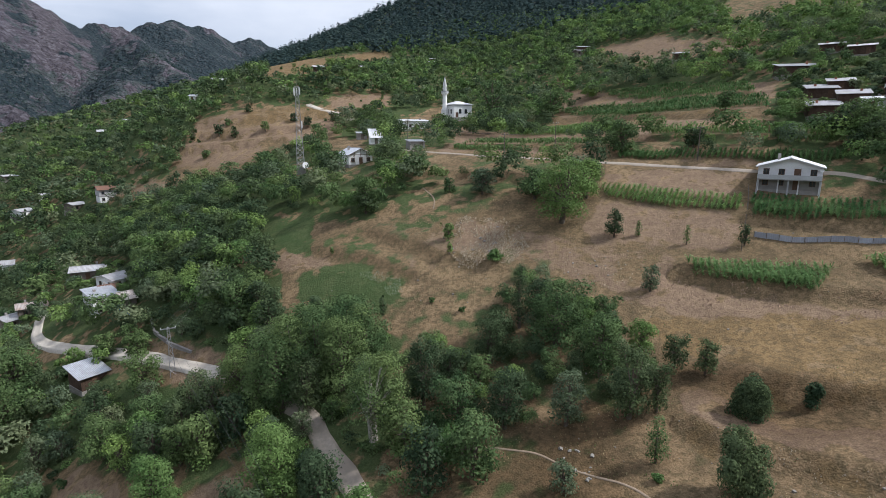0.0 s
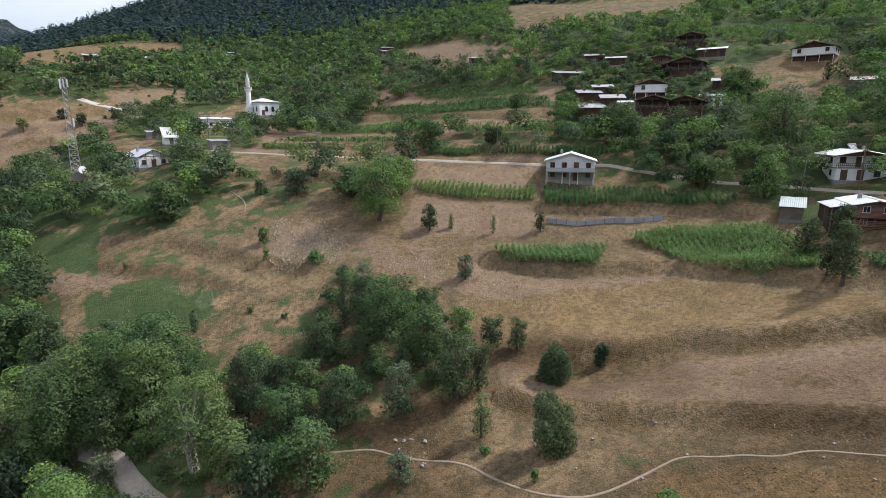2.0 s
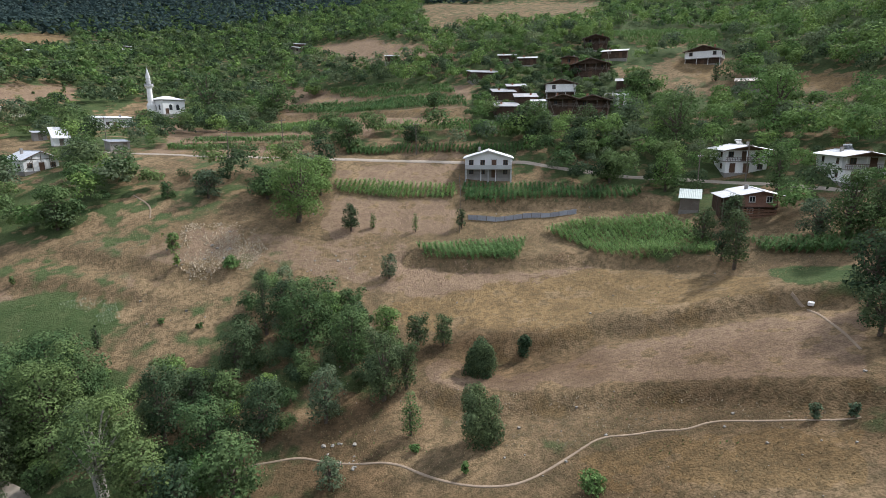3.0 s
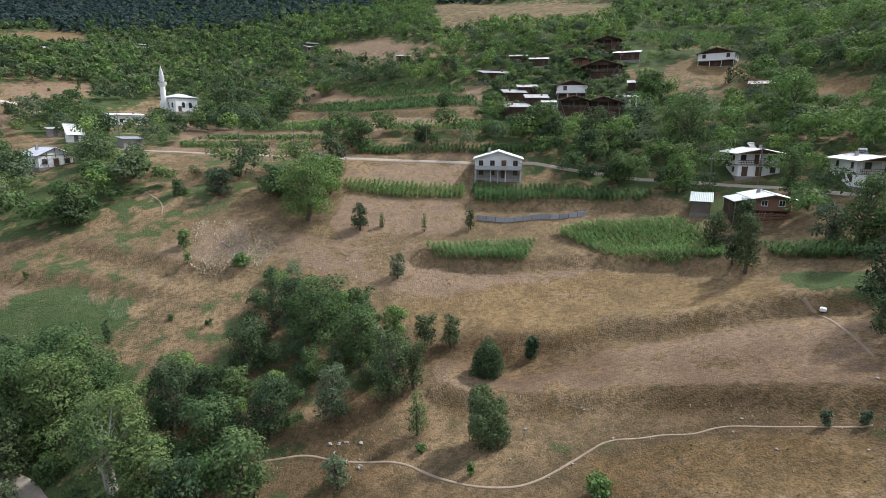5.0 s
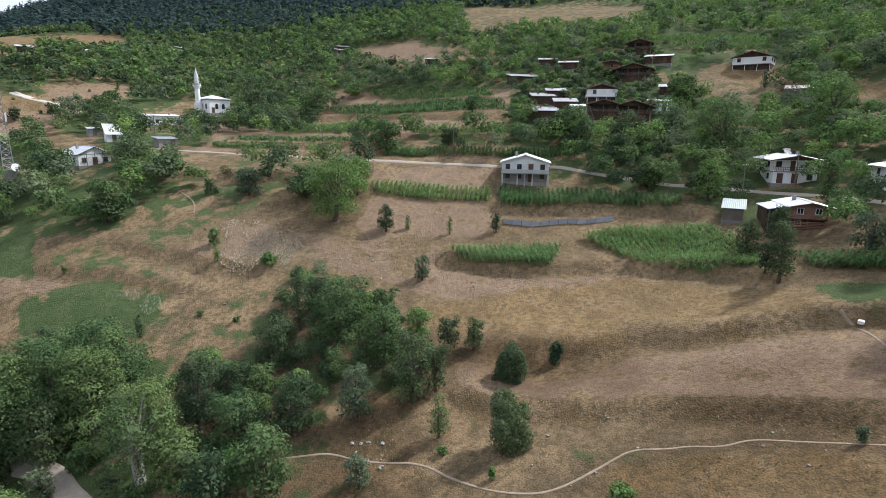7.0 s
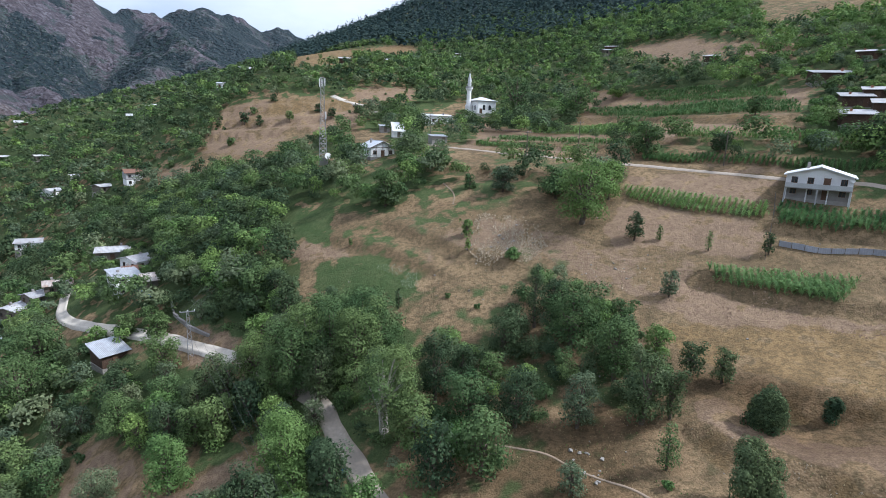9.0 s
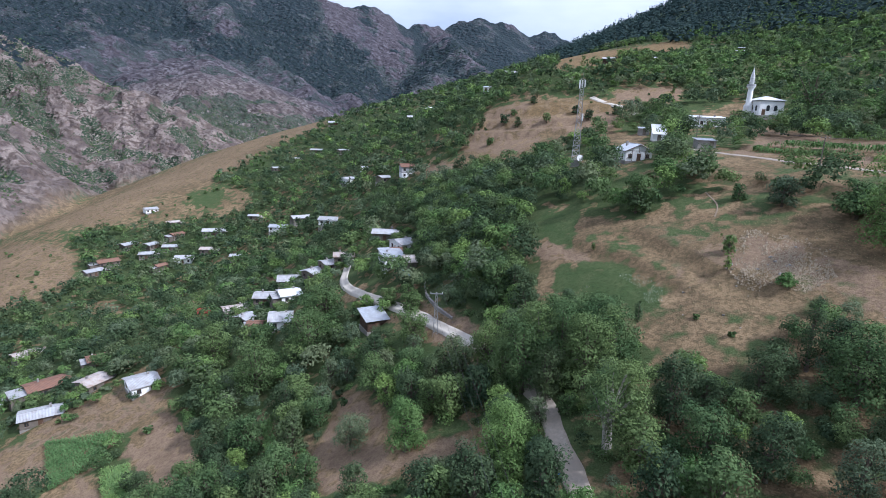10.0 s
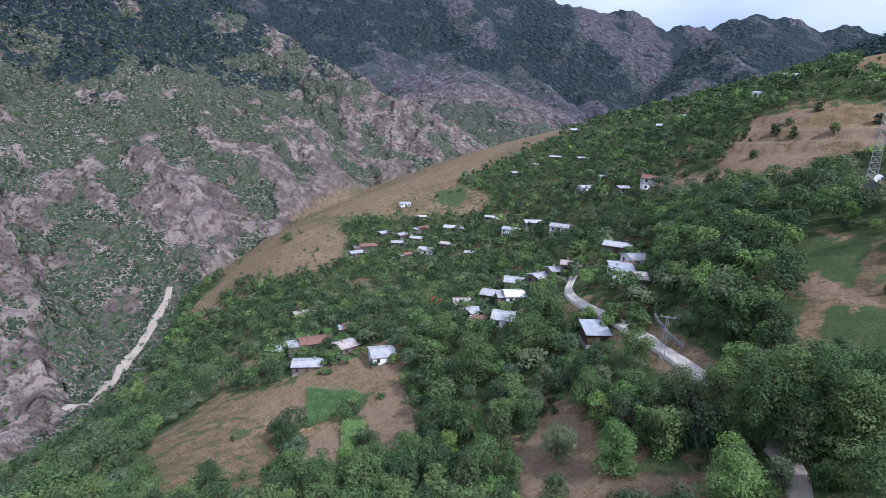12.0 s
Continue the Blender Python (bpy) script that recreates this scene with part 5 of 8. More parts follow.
def tree_meshes(name, height, width, kind, leaf, count, size, seed):
    rg = np.random.default_rng(seed)
    lob = crown_lobes(height, width, kind, rg)
    v, soft = leaf_cloud(count, lob, size, rg)
    if kind == "round":
        v[:, 2] = v[:, 2] * 1.12 - 0.13 * height
    v[:, 2] = np.maximum(v[:, 2], -0.3)
    n = len(v) // 3
    crown = mesh_from(name + "_crown", v, np.arange(3 * n), np.full(n, 3), [M[leaf]], normals=soft)
    tv, tf = [], []
    th = 0.42 * height
    r0 = 0.022 * height + 0.02 * width
    lean = rg.normal(0, 0.03 * height, 2)
    limb(tv, tf, (0, 0, -0.8), (lean[0], lean[1], th), r0, r0 * 0.7)
    limb(tv, tf, (lean[0], lean[1], th), (lean[0] * 1.4, lean[1] * 1.4, height * 0.8), r0 * 0.7, r0 * 0.15)
    for i, (lx, ly, lz, *_r) in enumerate(lob[1:]):
        s = rg.uniform(0.5, 1.0)
        limb(tv, tf, (lean[0] * s, lean[1] * s, th * s), (lx * 0.9, ly * 0.9, max(lz, th * s + 0.2)), r0 * 0.4, r0 * 0.1, 5)
    trunk = mesh_from(name + "_trunk", tv, np.array(tf).ravel(), np.full(len(tf), 4), [M["pale_bark" if kind == "thin" else "bark"]], True)
    return trunk, crown


TREE_KINDS = {  # kind: form, leaf, label, leaf clumps per square metre, clump size
    "walnut": ("spread", "broadleaf", "broad walnut tree with dense green leaves", 36, 0.14),
    "light": ("spread", "light_leaf", "bright green broad-leaved tree", 36, 0.135),
    "dark": ("spread", "dark_leaf", "dense dark green broad-leaved tree", 38, 0.13),
    "grey": ("spread", "grey_leaf", "grey-green willow-like small tree", 36, 0.12),
    "bare": ("thin", "broadleaf", "thinning tree with pale bare limbs showing", 17, 0.13),
    "round": ("round", "broadleaf", "rounded green bush on dry grass", 44, 0.11),
    "shrub": ("round", "dark_leaf", "dense dark green bush on dry grass", 85, 0.13),
    "slim": ("slim", "broadleaf", "slender young green tree", 44, 0.1),
    "poplar": ("poplar", "dark_leaf", "narrow dark poplar tree", 46, 0.11),
}


def plant_tree(x, y, height, width, kind, trunk, crown, scale=1.0, turn=0.0):
    form, leaf, label, _, _ = TREE_KINDS[kind]
    small = height < 2.6 or kind in ("round", "shrub")
    ob = new("bush" if small else "tree")
    ob.matrix_basis = Matrix.Translation((x, y, level(x, y))) @ Matrix.Rotation(turn, 4, "Z") @ Matrix.Diagonal((scale, scale, scale, 1))
    for n, me in (("trunk", trunk), ("crown", crown)):
        o = new(n, me)
        o.parent = ob
    return tagged(ob, label, "bush" if small else "tree", "bushes on the slope" if small else "trees on the slope")


def leaf_count(height, width, density):
    return int(min(11000, max(300, density * (width * height * 1.15 + width * width * 1.3))))


seed_no = 100
for tx, ty, th, tw, tk in TREES:
    form, leaf, _, dens, size = TREE_KINDS[tk]
    dist = math.hypot(tx, ty)
    size = size * max(1.0, dist / 85)
    n = leaf_count(th, tw, dens) / max(1.0, dist / 85) ** 2
    tr, cr = tree_meshes("tree", th, tw, form, leaf, max(90, int(n)), size, seed_no)
    plant_tree(tx, ty, th, tw, tk, tr, cr)
    seed_no += 1

# ---- woods: every further tree, scattered over what is not open ground ----
single = np.array([(a, b, w) for a, b, h, w, k in TREES])


def scatter(spacing, r0, r1, a0, a1, seed):
    rg = np.random.default_rng(seed)
    n = int(r1 / spacing) + 1
    gx, gy = np.meshgrid(np.arange(-n, n + 1), np.arange(-n, n + 1))
    x = (gx.ravel() + rg.uniform(-0.42, 0.42, gx.size)) * spacing
    y = (gy.ravel() + rg.uniform(-0.42, 0.42, gx.size)) * spacing
    h, a = np.hypot(x, y), np.degrees(np.arctan2(x, y))
    k = (h >= r0) & (h < r1) & (a > a0) & (a < a1)
    return x[k], y[k]


def clear_of(x, y, margin=0.0):
    ok = np.ones(x.size, bool)
    for _, p in OPEN:
        ok &= ~inside(p, x, y)
    for _, p in WOODS:
        ok |= inside(p, x, y)
    for p in MAIZE:
        ok &= ~inside(p, x, y)
    for track, w, line in TRACKS:
        for (ax, ay), (bx, by) in zip(line, line[1:]):
            lx, ly = bx - ax, by - ay
            u = np.clip(((x - ax) * lx + (y - ay) * ly) / (lx * lx + ly * ly + 1e-6), 0, 1)
            ok &= np.hypot(x - ax - u * lx, y - ay - u * ly) > w / 2 + (2.4 if track == "road" else 0.9 if w < 4 else 1.4)
    ok &= ~((x < -120) & (np.hypot(x, y) < 430) & (fbm(x, y, 34, 3, 78) > 0.36))
    for hx, hy, hr in KEEP_CLEAR:
        ok &= np.hypot(x - hx, y - hy) > hr
    return ok


def proto_arrays(height, width, form, count, size, seed):
    rg = np.random.default_rng(seed)
    lob = crown_lobes(height, width, form, rg)
    v, soft = leaf_cloud(count, lob, size, rg, -0.15, 0.14)
    v[:, 2] = np.maximum(v[:, 2], -0.3)
    return v, soft


def wood_mass(name, x, y, protos, leaf, smin, smax, label, seed, category="woodland"):
    """Many trees joined into one object."""
    if not len(x):
        return
    rg = np.random.default_rng(seed)
    z = ground(x, y)
    which = rg.integers(0, len(protos), len(x))
    sc, turn, tint = rg.uniform(smin, smax, len(x)), rg.uniform(0, 6.283, len(x)), rg.random(len(x))
    vs, ts, ns = [], [], []
    for k, (p, soft) in enumerate(protos):
        i = np.nonzero(which == k)[0]
        if not len(i):
            continue
        c, s = np.cos(turn[i])[:, None], np.sin(turn[i])[:, None]
        wide = sc[i][:, None] * rg.uniform(0.85, 1.15, len(i))[:, None]
        q = np.stack([wide * (p[None, :, 0] * c - p[None, :, 1] * s) + x[i][:, None], wide * (p[None, :, 0] * s + p[None, :, 1] * c) + y[i][:, None], sc[i][:, None] * p[None, :, 2] + z[i][:, None] - 0.15], -1)
        vs.append(q.reshape(-1, 3))
        ns.append(np.stack([soft[None, :, 0] * c - soft[None, :, 1] * s, soft[None, :, 0] * s + soft[None, :, 1] * c, soft[None, :, 2] + 0 * c], -1).reshape(-1, 3))
        ts.append(np.repeat(tint[i], p.shape[0]))
    v, t = np.concatenate(vs), np.concatenate(ts)
    n = len(v) // 3
    me = mesh_from(name, v, np.arange(3 * n), np.full(n, 3), [M[leaf]], normals=np.concatenate(ns))
    me.attributes.new("tint", "FLOAT", "POINT").data.foreach_set("value", t.astype(np.float32))
    return tagged(new(name, me), label, category, kind="stuff")


def split(x, y, shares, seed):
    k = np.random.default_rng(seed).choice(len(shares), len(x), p=np.array(shares) / sum(shares))
    return [(x[k == i], y[k == i]) for i in range(len(shares))]


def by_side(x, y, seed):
    """Shares of the four leaf colours: more bright leaves on the right paint in sunlight, more dark ones on the village
    side.
    """
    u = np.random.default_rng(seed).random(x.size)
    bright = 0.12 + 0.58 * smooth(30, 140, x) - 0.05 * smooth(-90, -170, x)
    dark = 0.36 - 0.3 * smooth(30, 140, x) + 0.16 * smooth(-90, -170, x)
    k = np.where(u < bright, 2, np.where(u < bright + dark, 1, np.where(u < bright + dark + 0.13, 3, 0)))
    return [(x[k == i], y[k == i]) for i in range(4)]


KEEP_CLEAR = []
for hx, hy, hb, hw, hd, hs in HOUSES:
    hn = math.hypot(hx, hy)
    KEEP_CLEAR.append((hx, hy, 0.52 * max(hw, hd) + 1.2))
    if "village" in hs:
        KEEP_CLEAR.append((hx * (1 - 4.5 / hn), hy * (1 - 4.5 / hn), 0.3 * hw + 0.6))
    else:
        KEEP_CLEAR.append((hx * (1 - 6 / hn), hy * (1 - 6 / hn), 0.42 * hw + 1.0))
    if (hn < 150 and "village" not in hs and hs != "white_block") or hs in ("white_cottage", "flat_house", "grey_shed", "white_shed"):
        for ahead in (11, 16, 21, 27, 33) if hn > 160 else (11, 16, 21) if hn > 120 else (11, 16):
            KEEP_CLEAR.append((hx * (1 - ahead / hn), hy * (1 - ahead / hn), (0.55 if hn > 160 else 0.42) * hw + (2.0 if hs == "white_house" else 0.0)))
for hx, hy, hr in ((*MOSQUE, 9), (*MINARET, 4), (*MAST, 4), (*PYLON, 3)):
    KEEP_CLEAR.append((hx, hy, hr))
    KEEP_CLEAR.append((hx * 0.93, hy * 0.93, hr * 0.75))
    KEEP_CLEAR.append((hx * 0.965, hy * 0.965, hr * 0.8))
LEAVES = (("broadleaf", "green"), ("dark_leaf", "dark green"), ("light_leaf", "bright green"), ("grey_leaf", "grey-green"))
# near woods: trees of their own
x, y = scatter(5.0, 52, 108, -100, 74, 1)
k = clear_of(x, y)
for name, p in WOODS:
    if name == "thicket":
        k &= ~inside(p, x, y)
k &= ~((y > 45) & (y < 82) & (x < -22) & (x > -66) & (~clear_of(x + 1.6, y - 2.4) | ~clear_of(x - 1.6, y + 1.5)))
x, y = x[k], y[k]
k = np.array([np.all(np.hypot(single[:, 0] - a, single[:, 1] - b) > 0.32 * single[:, 2] + 1.4) for a, b in zip(x, y)])
x, y = x[k], y[k]
near_protos = []
for i, (form, kind, h, w, dens, size) in enumerate([("spread", "walnut", 7.5, 7, 22, 0.17), ("spread", "dark", 7, 5.6, 24, 0.155), ("spread", "walnut", 6, 6, 24, 0.155), ("spread", "light", 5.6, 5.4, 24, 0.155), ("spread", "dark", 8, 5.4, 24, 0.155), ("spread", "grey", 4.8, 4.6, 25, 0.14), ("round", "round", 3.2, 3.6, 30, 0.13), ("spread", "walnut", 9, 8, 20, 0.18)]):
    near_protos.append((kind, h, w, *tree_meshes("tree", h, w, form, TREE_KINDS[kind][1], leaf_count(h, w, dens), size, 500 + i)))
for a, b in zip(x, y):
    kind, h, w, tr, cr = near_protos[rng.choice(8, p=[0.2, 0.2, 0.14, 0.1, 0.14, 0.08, 0.06, 0.08])]
    plant_tree(a, b, h, w, kind, tr, cr, rng.uniform(0.85, 1.25), rng.uniform(0, 6.28))
# undergrowth between the near trees
x, y = scatter(3.1, 44, 112, -100, -2, 24)
k = clear_of(x, y)
for name, p in WOODS:
    if name == "thicket":
        k &= ~inside(p, x, y)
x, y = x[k], y[k]
for i, ((a, b), (leaf, colour)) in enumerate(zip(split(x, y, (0.4, 0.25, 0.2, 0.15), 25), LEAVES)):
    pr = [proto_arrays(h, w, "round", 170, 0.17, 540 + 10 * i + j) for j, (h, w) in enumerate([(1.8, 3.0), (2.4, 3.2), (1.3, 2.6)])]
    wood_mass("undergrowth", a, b, pr, leaf, 0.6, 1.2, colour + " shrubs and saplings under the trees", 26 + i, "undergrowth")
# thickets on the slope: smaller trees, close together
x, y = scatter(2.7, 45, 108, -20, 40, 21)
k = np.zeros(x.size, bool)
for name, p in WOODS:
    if name == "thicket":
        k |= inside(p, x, y)
x, y = x[k], y[k]
thin = np.array([np.all(np.hypot(single[:, 0] - p, single[:, 1] - q) > 0.3 * single[:, 2] + 0.8) for p, q in zip(x, y)])
x, y = x[thin], y[thin]
for i, ((a, b), (leaf, colour)) in enumerate(zip(split(x, y, (0.34, 0.36, 0.14, 0.16), 22), LEAVES)):
    pr = [proto_arrays(h, w, "dome", 850, 0.15, 580 + 10 * i + j) for j, (h, w) in enumerate([(4.0, 3.9), (4.8, 4.2), (3.0, 3.4)])]
    wood_mass("thicket", a, b, pr, leaf, 0.65, 1.15, colour + " thicket of small trees on the slope", 23 + i, "thicket")
# gardens between the houses: bushes and fruit trees
x, y = scatter(3.3, 95, 420, -70, 45, 27)
k = np.zeros(x.size, bool)
for name, p in OPEN:
    if name == "houses":
        k |= inside(p, x, y)
for hx, hy, hr in KEEP_CLEAR[::1]:
    k &= np.hypot(x - hx, y - hy) > 0.72 * hr
x, y = x[k], y[k]
for i, ((a, b), (leaf, colour)) in enumerate(zip(split(x, y, (0.4, 0.25, 0.2, 0.15), 28), LEAVES)):
    pr = [proto_arrays(h, w, "dome", 260, 0.3, 560 + 10 * i + j) for j, (h, w) in enumerate([(3.6, 4.4), (4.6, 4.6), (2.6, 3.6)])]
    wood_mass("garden_trees", a, b, pr, leaf, 0.45, 1.1, colour + " bushes and fruit trees between the houses", 29 + i, "garden trees")
# lone bushes on the open spurs and pastures
x, y = scatter(7.5, 95, 420, -75, 10, 31)
k = np.zeros(x.size, bool)
for name, p in OPEN:
    if name == "spur" or (name == "field" and p[0][0] < -20) or name == "terraces":
        k |= inside(p, x, y)
k &= (np.random.default_rng(32).random(x.size) < 0.3) & (fbm(x, y, 30, 3, 33) > -0.1)
x, y = x[k], y[k]
pr = [proto_arrays(h, w, "round", 150, 0.28, 570 + j) for j, (h, w) in enumerate([(2.0, 2.4), (2.8, 2.8), (1.4, 2.0)])]
wood_mass("bushes", x, y, pr, "broadleaf", 0.6, 1.3, "lone green bushes on dry pasture", 34, "bushes")
# middle woods
for ring, (space, r0, r1, leaves, size) in enumerate(((4.8, 108, 175, 500, 0.24), (5.2, 175, 260, 380, 0.27))):
    x, y = scatter(space, r0, r1, -97, 70, 2 + 20 * ring)
    k = clear_of(x, y)
    x, y = x[k], y[k]
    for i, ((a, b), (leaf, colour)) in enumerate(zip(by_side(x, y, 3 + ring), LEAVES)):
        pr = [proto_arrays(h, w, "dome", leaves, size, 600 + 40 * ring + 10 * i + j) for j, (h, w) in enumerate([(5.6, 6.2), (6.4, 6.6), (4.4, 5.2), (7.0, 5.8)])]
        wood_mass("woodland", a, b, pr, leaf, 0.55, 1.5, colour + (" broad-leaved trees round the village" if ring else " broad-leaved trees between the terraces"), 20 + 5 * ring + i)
# the dense dark wood above the village road
x, y = scatter(4.1, 95, 330, -60, 45, 15)
k = np.zeros(x.size, bool)
for name, p in WOODS:
    if name == "dense":
        k |= inside(p, x, y)
k &= clear_of(x, y)
x, y = x[k], y[k]
for i, ((a, b), (leaf, colour)) in enumerate(zip(split(x, y, (0.35, 0.5, 0.15), 16), (LEAVES[0], LEAVES[1], LEAVES[2]))):
    pr = [proto_arrays(h, w, "dome", 520, 0.24, 640 + 10 * i + j) for j, (h, w) in enumerate([(6.6, 5.6), (7.4, 6.2), (5.8, 5.2)])]
    wood_mass("woodland", a, b, pr, leaf, 0.8, 1.2, colour + " trees of the dense wood above the road", 70 + i)
# far woods on the same hillside
for ring, (space, r0, r1, leaves, size) in enumerate(((4.9, 260, 430, 84, 0.46), (6.6, 430, 720, 36, 0.78))):
    x, y = scatter(space, r0, r1, -97, 70, 4 + ring)
    k = clear_of(x, y) & (near_land(x, y) > mountains(x, y) - 4) & ~((x < -345) & (y > 95)) & (fbm(x, y, 70, 3, 77) > -0.36)
    x, y = x[k], y[k]
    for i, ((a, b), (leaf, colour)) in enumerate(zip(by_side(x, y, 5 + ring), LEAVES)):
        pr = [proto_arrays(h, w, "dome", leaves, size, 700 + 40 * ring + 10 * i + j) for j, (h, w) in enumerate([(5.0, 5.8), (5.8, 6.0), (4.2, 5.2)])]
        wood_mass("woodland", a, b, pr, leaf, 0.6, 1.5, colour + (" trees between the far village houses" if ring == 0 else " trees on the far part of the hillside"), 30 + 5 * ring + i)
# dark conifers along the top of the hill
x, y = scatter(9.2, 430, 1250, -20, 40, 6)
z = ground(x, y)
k = (z > 165) & (mountains(x, y) > near_land(x, y) - 20) & (wildness(x, y) < 0.5) & (ground(x * 1.03, y * 1.03) > z - 6)
x, y = x[k], y[k]


def conifer(height, width, count, seed):
    rg = np.random.default_rng(seed)
    u = 1 - np.sqrt(rg.random(count))
    a = rg.uniform(0, 6.283, count)
    r = width / 2 * (1 - u) * rg.uniform(0.75, 1.1, count)
    c = np.stack([r * np.cos(a), r * np.sin(a), height * (0.08 + 0.9 * u)], -1)
    out_ = np.stack([np.cos(a), np.sin(a), np.full(count, -0.45)], -1)
    side = np.stack([-np.sin(a), np.cos(a), np.zeros(count)], -1)
    s = (0.32 * width * (1 - 0.75 * u))[:, None]
    up = np.array([0, 0, 1.0]) * s * 0.5
    soft = np.stack([0.8 * np.cos(a), 0.8 * np.sin(a), np.full(count, 0.6)], -1)
    return np.stack([c + side * s + up, c - side * s + up, c + out_ * s], 1).reshape(-1, 3), np.repeat(soft, 3, axis=0)


wood_mass("conifer_wood", x, y, [conifer(14, 6.8, 24, 800 + j) for j in range(4)], "needle", 0.7, 1.3, "dark conifer forest along the hilltop", 40)
# young forest above the terraces
x, y = scatter(5.0, 270, 700, -14, 40, 12)
k = np.zeros(x.size, bool)
for _, p in YOUNG_FOREST:
    k |= inside(p, x, y)
k &= clear_of(x, y)
x, y = x[k], y[k]
for i, ((a, b), (leaf, colour)) in enumerate(zip(split(x, y, (0.5, 0.28, 0.22), 13), (LEAVES[0], LEAVES[2], LEAVES[1]))):
    pr = [proto_arrays(h, w, "dome", 28, 0.8, 950 + 10 * i + j) for j, (h, w) in enumerate([(5.5, 4.6), (6.5, 5), (4.5, 4.4)])]
    wood_mass("young_forest", a, b, pr, leaf, 0.7, 1.25, colour + " dense young forest above the fields", 60 + i)
# conifers on the far mountains
x, y = scatter(17, 760, 3000, -100, -11, 14)
z = ground(x, y)
k = (conifer_share(x, y, z) > 0.45) & (wildness(x, y) > 0.5) & (np.hypot(x, y) < 2050)
x, y = x[k], y[k]
wood_mass("conifer_wood", x, y, [conifer(15, 7, 11, 820 + j) for j in range(4)], "needle", 0.7, 1.3, "dark conifer forest on the far mountains", 41)
# scrub on the rocky valley side
x, y = scatter(5.9, 330, 1250, -100, -45, 8)
k = (wildness(x, y) > 0.3) & (0.55 - 0.42 * crags(x, y)[0] - 0.34 * crags(x, y)[1] + 0.45 * fbm(x, y, 150, 5, 61) + 0.6 * fbm(x, y, 30, 3, 63) - 0.75 * bare_hill(x, y) > 0.56)
x, y = x[k], y[k]
for i, ((a, b), (leaf, colour)) in enumerate(zip(split(x, y, (0.5, 0.3, 0.2), 9), (LEAVES[0], LEAVES[1], LEAVES[3]))):
    pr = [proto_arrays(h, w, "round", 18, 0.55, 900 + 10 * i + j) for j, (h, w) in enumerate([(2.2, 3.0), (3.0, 3.8), (1.7, 2.5)])]
    wood_mass("scrub", a, b, pr, leaf, 0.6, 1.3, colour + " scrub on the rocky valley side", 50 + i, "scrub")

# ---- maize ----
def maize_field(p, seed):
    rg = np.random.default_rng(seed)
    p_ = np.array(p)
    lo, hi = p_.min(0), p_.max(0)
    mid = p_.mean(0)
    far = math.hypot(*mid) > 150 and mid[0] > 0
    row, gap = (3.2, 0.36) if far else (1.05, 0.25)
    e = p_[1] - p_[0]
    ang = math.atan2(e[1], e[0]) + (0 if far else 1.45)
    size = np.hypot(*(hi - lo)) / 2 + 2
    u, v = np.meshgrid(np.arange(-size, size, gap), np.arange(-size, size, row))
    u, v = u.ravel() + rg.uniform(-0.15, 0.15, u.size), v.ravel() + rg.uniform(-0.12, 0.12, u.size)
    c = (lo + hi) / 2
    x, y = c[0] + u * math.cos(ang) - v * math.sin(ang), c[1] + u * math.sin(ang) + v * math.cos(ang)
    k = inside(p, x, y) & (rg.random(x.size) > 0.06)
    x, y = x[k], y[k]
    z = ground(x, y)
    vs = []
    nl = 5 if far else 7
    grow = (1.5 if far else 1.0) + 0.6 * np.clip(fbm(x, y, 9, 3, 15) + 0.5, 0, 1) + rg.normal(0, 0.12, x.size)
    for i in range(nl):
        a = rg.uniform(0, 6.283, x.size)
        h0 = grow * (0.05 + 0.62 * i / nl)
        ln = grow * rg.uniform(0.22, 0.34, x.size)
        dx, dy = np.cos(a), np.sin(a)
        w = (0.13 if not far else 0.2) * grow
        base = np.stack([x, y, z + h0], -1)
        out_ = np.stack([dx, dy, np.full_like(a, 1.5)], -1) * ln[:, None]
        tip = base + np.stack([dx * 2.0, dy * 2.0, np.full_like(a, 1.5)], -1) * ln[:, None]
        sd = np.stack([-dy, dx, np.zeros_like(a)], -1) * w[:, None] * 0.5
        vs.append(np.stack([base, base + out_ - sd, tip, base + out_ + sd], 1))
    v = np.concatenate(vs).reshape(-1, 3)
    n = len(v) // 4
    me = mesh_from("maize", v, np.arange(4 * n), np.full(n, 4), [M["maize"]])
    tagged(new("maize", me), "green maize plants standing in rows", "maize crop", kind="stuff")
    return n


for i, p in enumerate(MAIZE):
    maize_field(p, 40 + i)

# ---- buildings ----
def facing(x, y, bearing, z):
    """The pose of a thing whose front (its -y side) looks along a compass bearing."""
    return Matrix.Translation((x, y, z)) @ Matrix.Rotation(math.pi - radians(bearing), 4, "Z")


def prism(bm, profile, y0, y1):
    """A closed body: a profile in x and z carried from y0 to y1."""
    a = [bm.verts.new((px, y0, pz)) for px, pz in profile]
    b = [bm.verts.new((px, y1, pz)) for px, pz in profile]
    bm.faces.new(a[::-1])
    bm.faces.new(b)
    n = len(profile)
    for i in range(n):
        j = (i + 1) % n
        bm.faces.new((a[i], a[j], b[j], b[i]))
    bmesh.ops.recalc_face_normals(bm, faces=bm.faces)


def lathe(bm, profile, n=16):
    rings = [[bm.verts.new((r * math.cos(2 * math.pi * i / n), r * math.sin(2 * math.pi * i / n), z)) for i in range(n)] for r, z in profile]
    for a, b in zip(rings, rings[1:]):
        for i in range(n):
            j = (i + 1) % n
            bm.faces.new((a[i], a[j], b[j], b[i]))
    bm.faces.new(rings[0][::-1])
    bm.faces.new(rings[-1])
    return bm


def beam_mesh(a, b, r, r2=None, n=6):
    bm = bmesh.new()
    beam(bm, a, b, r, n, r2)
    return bm


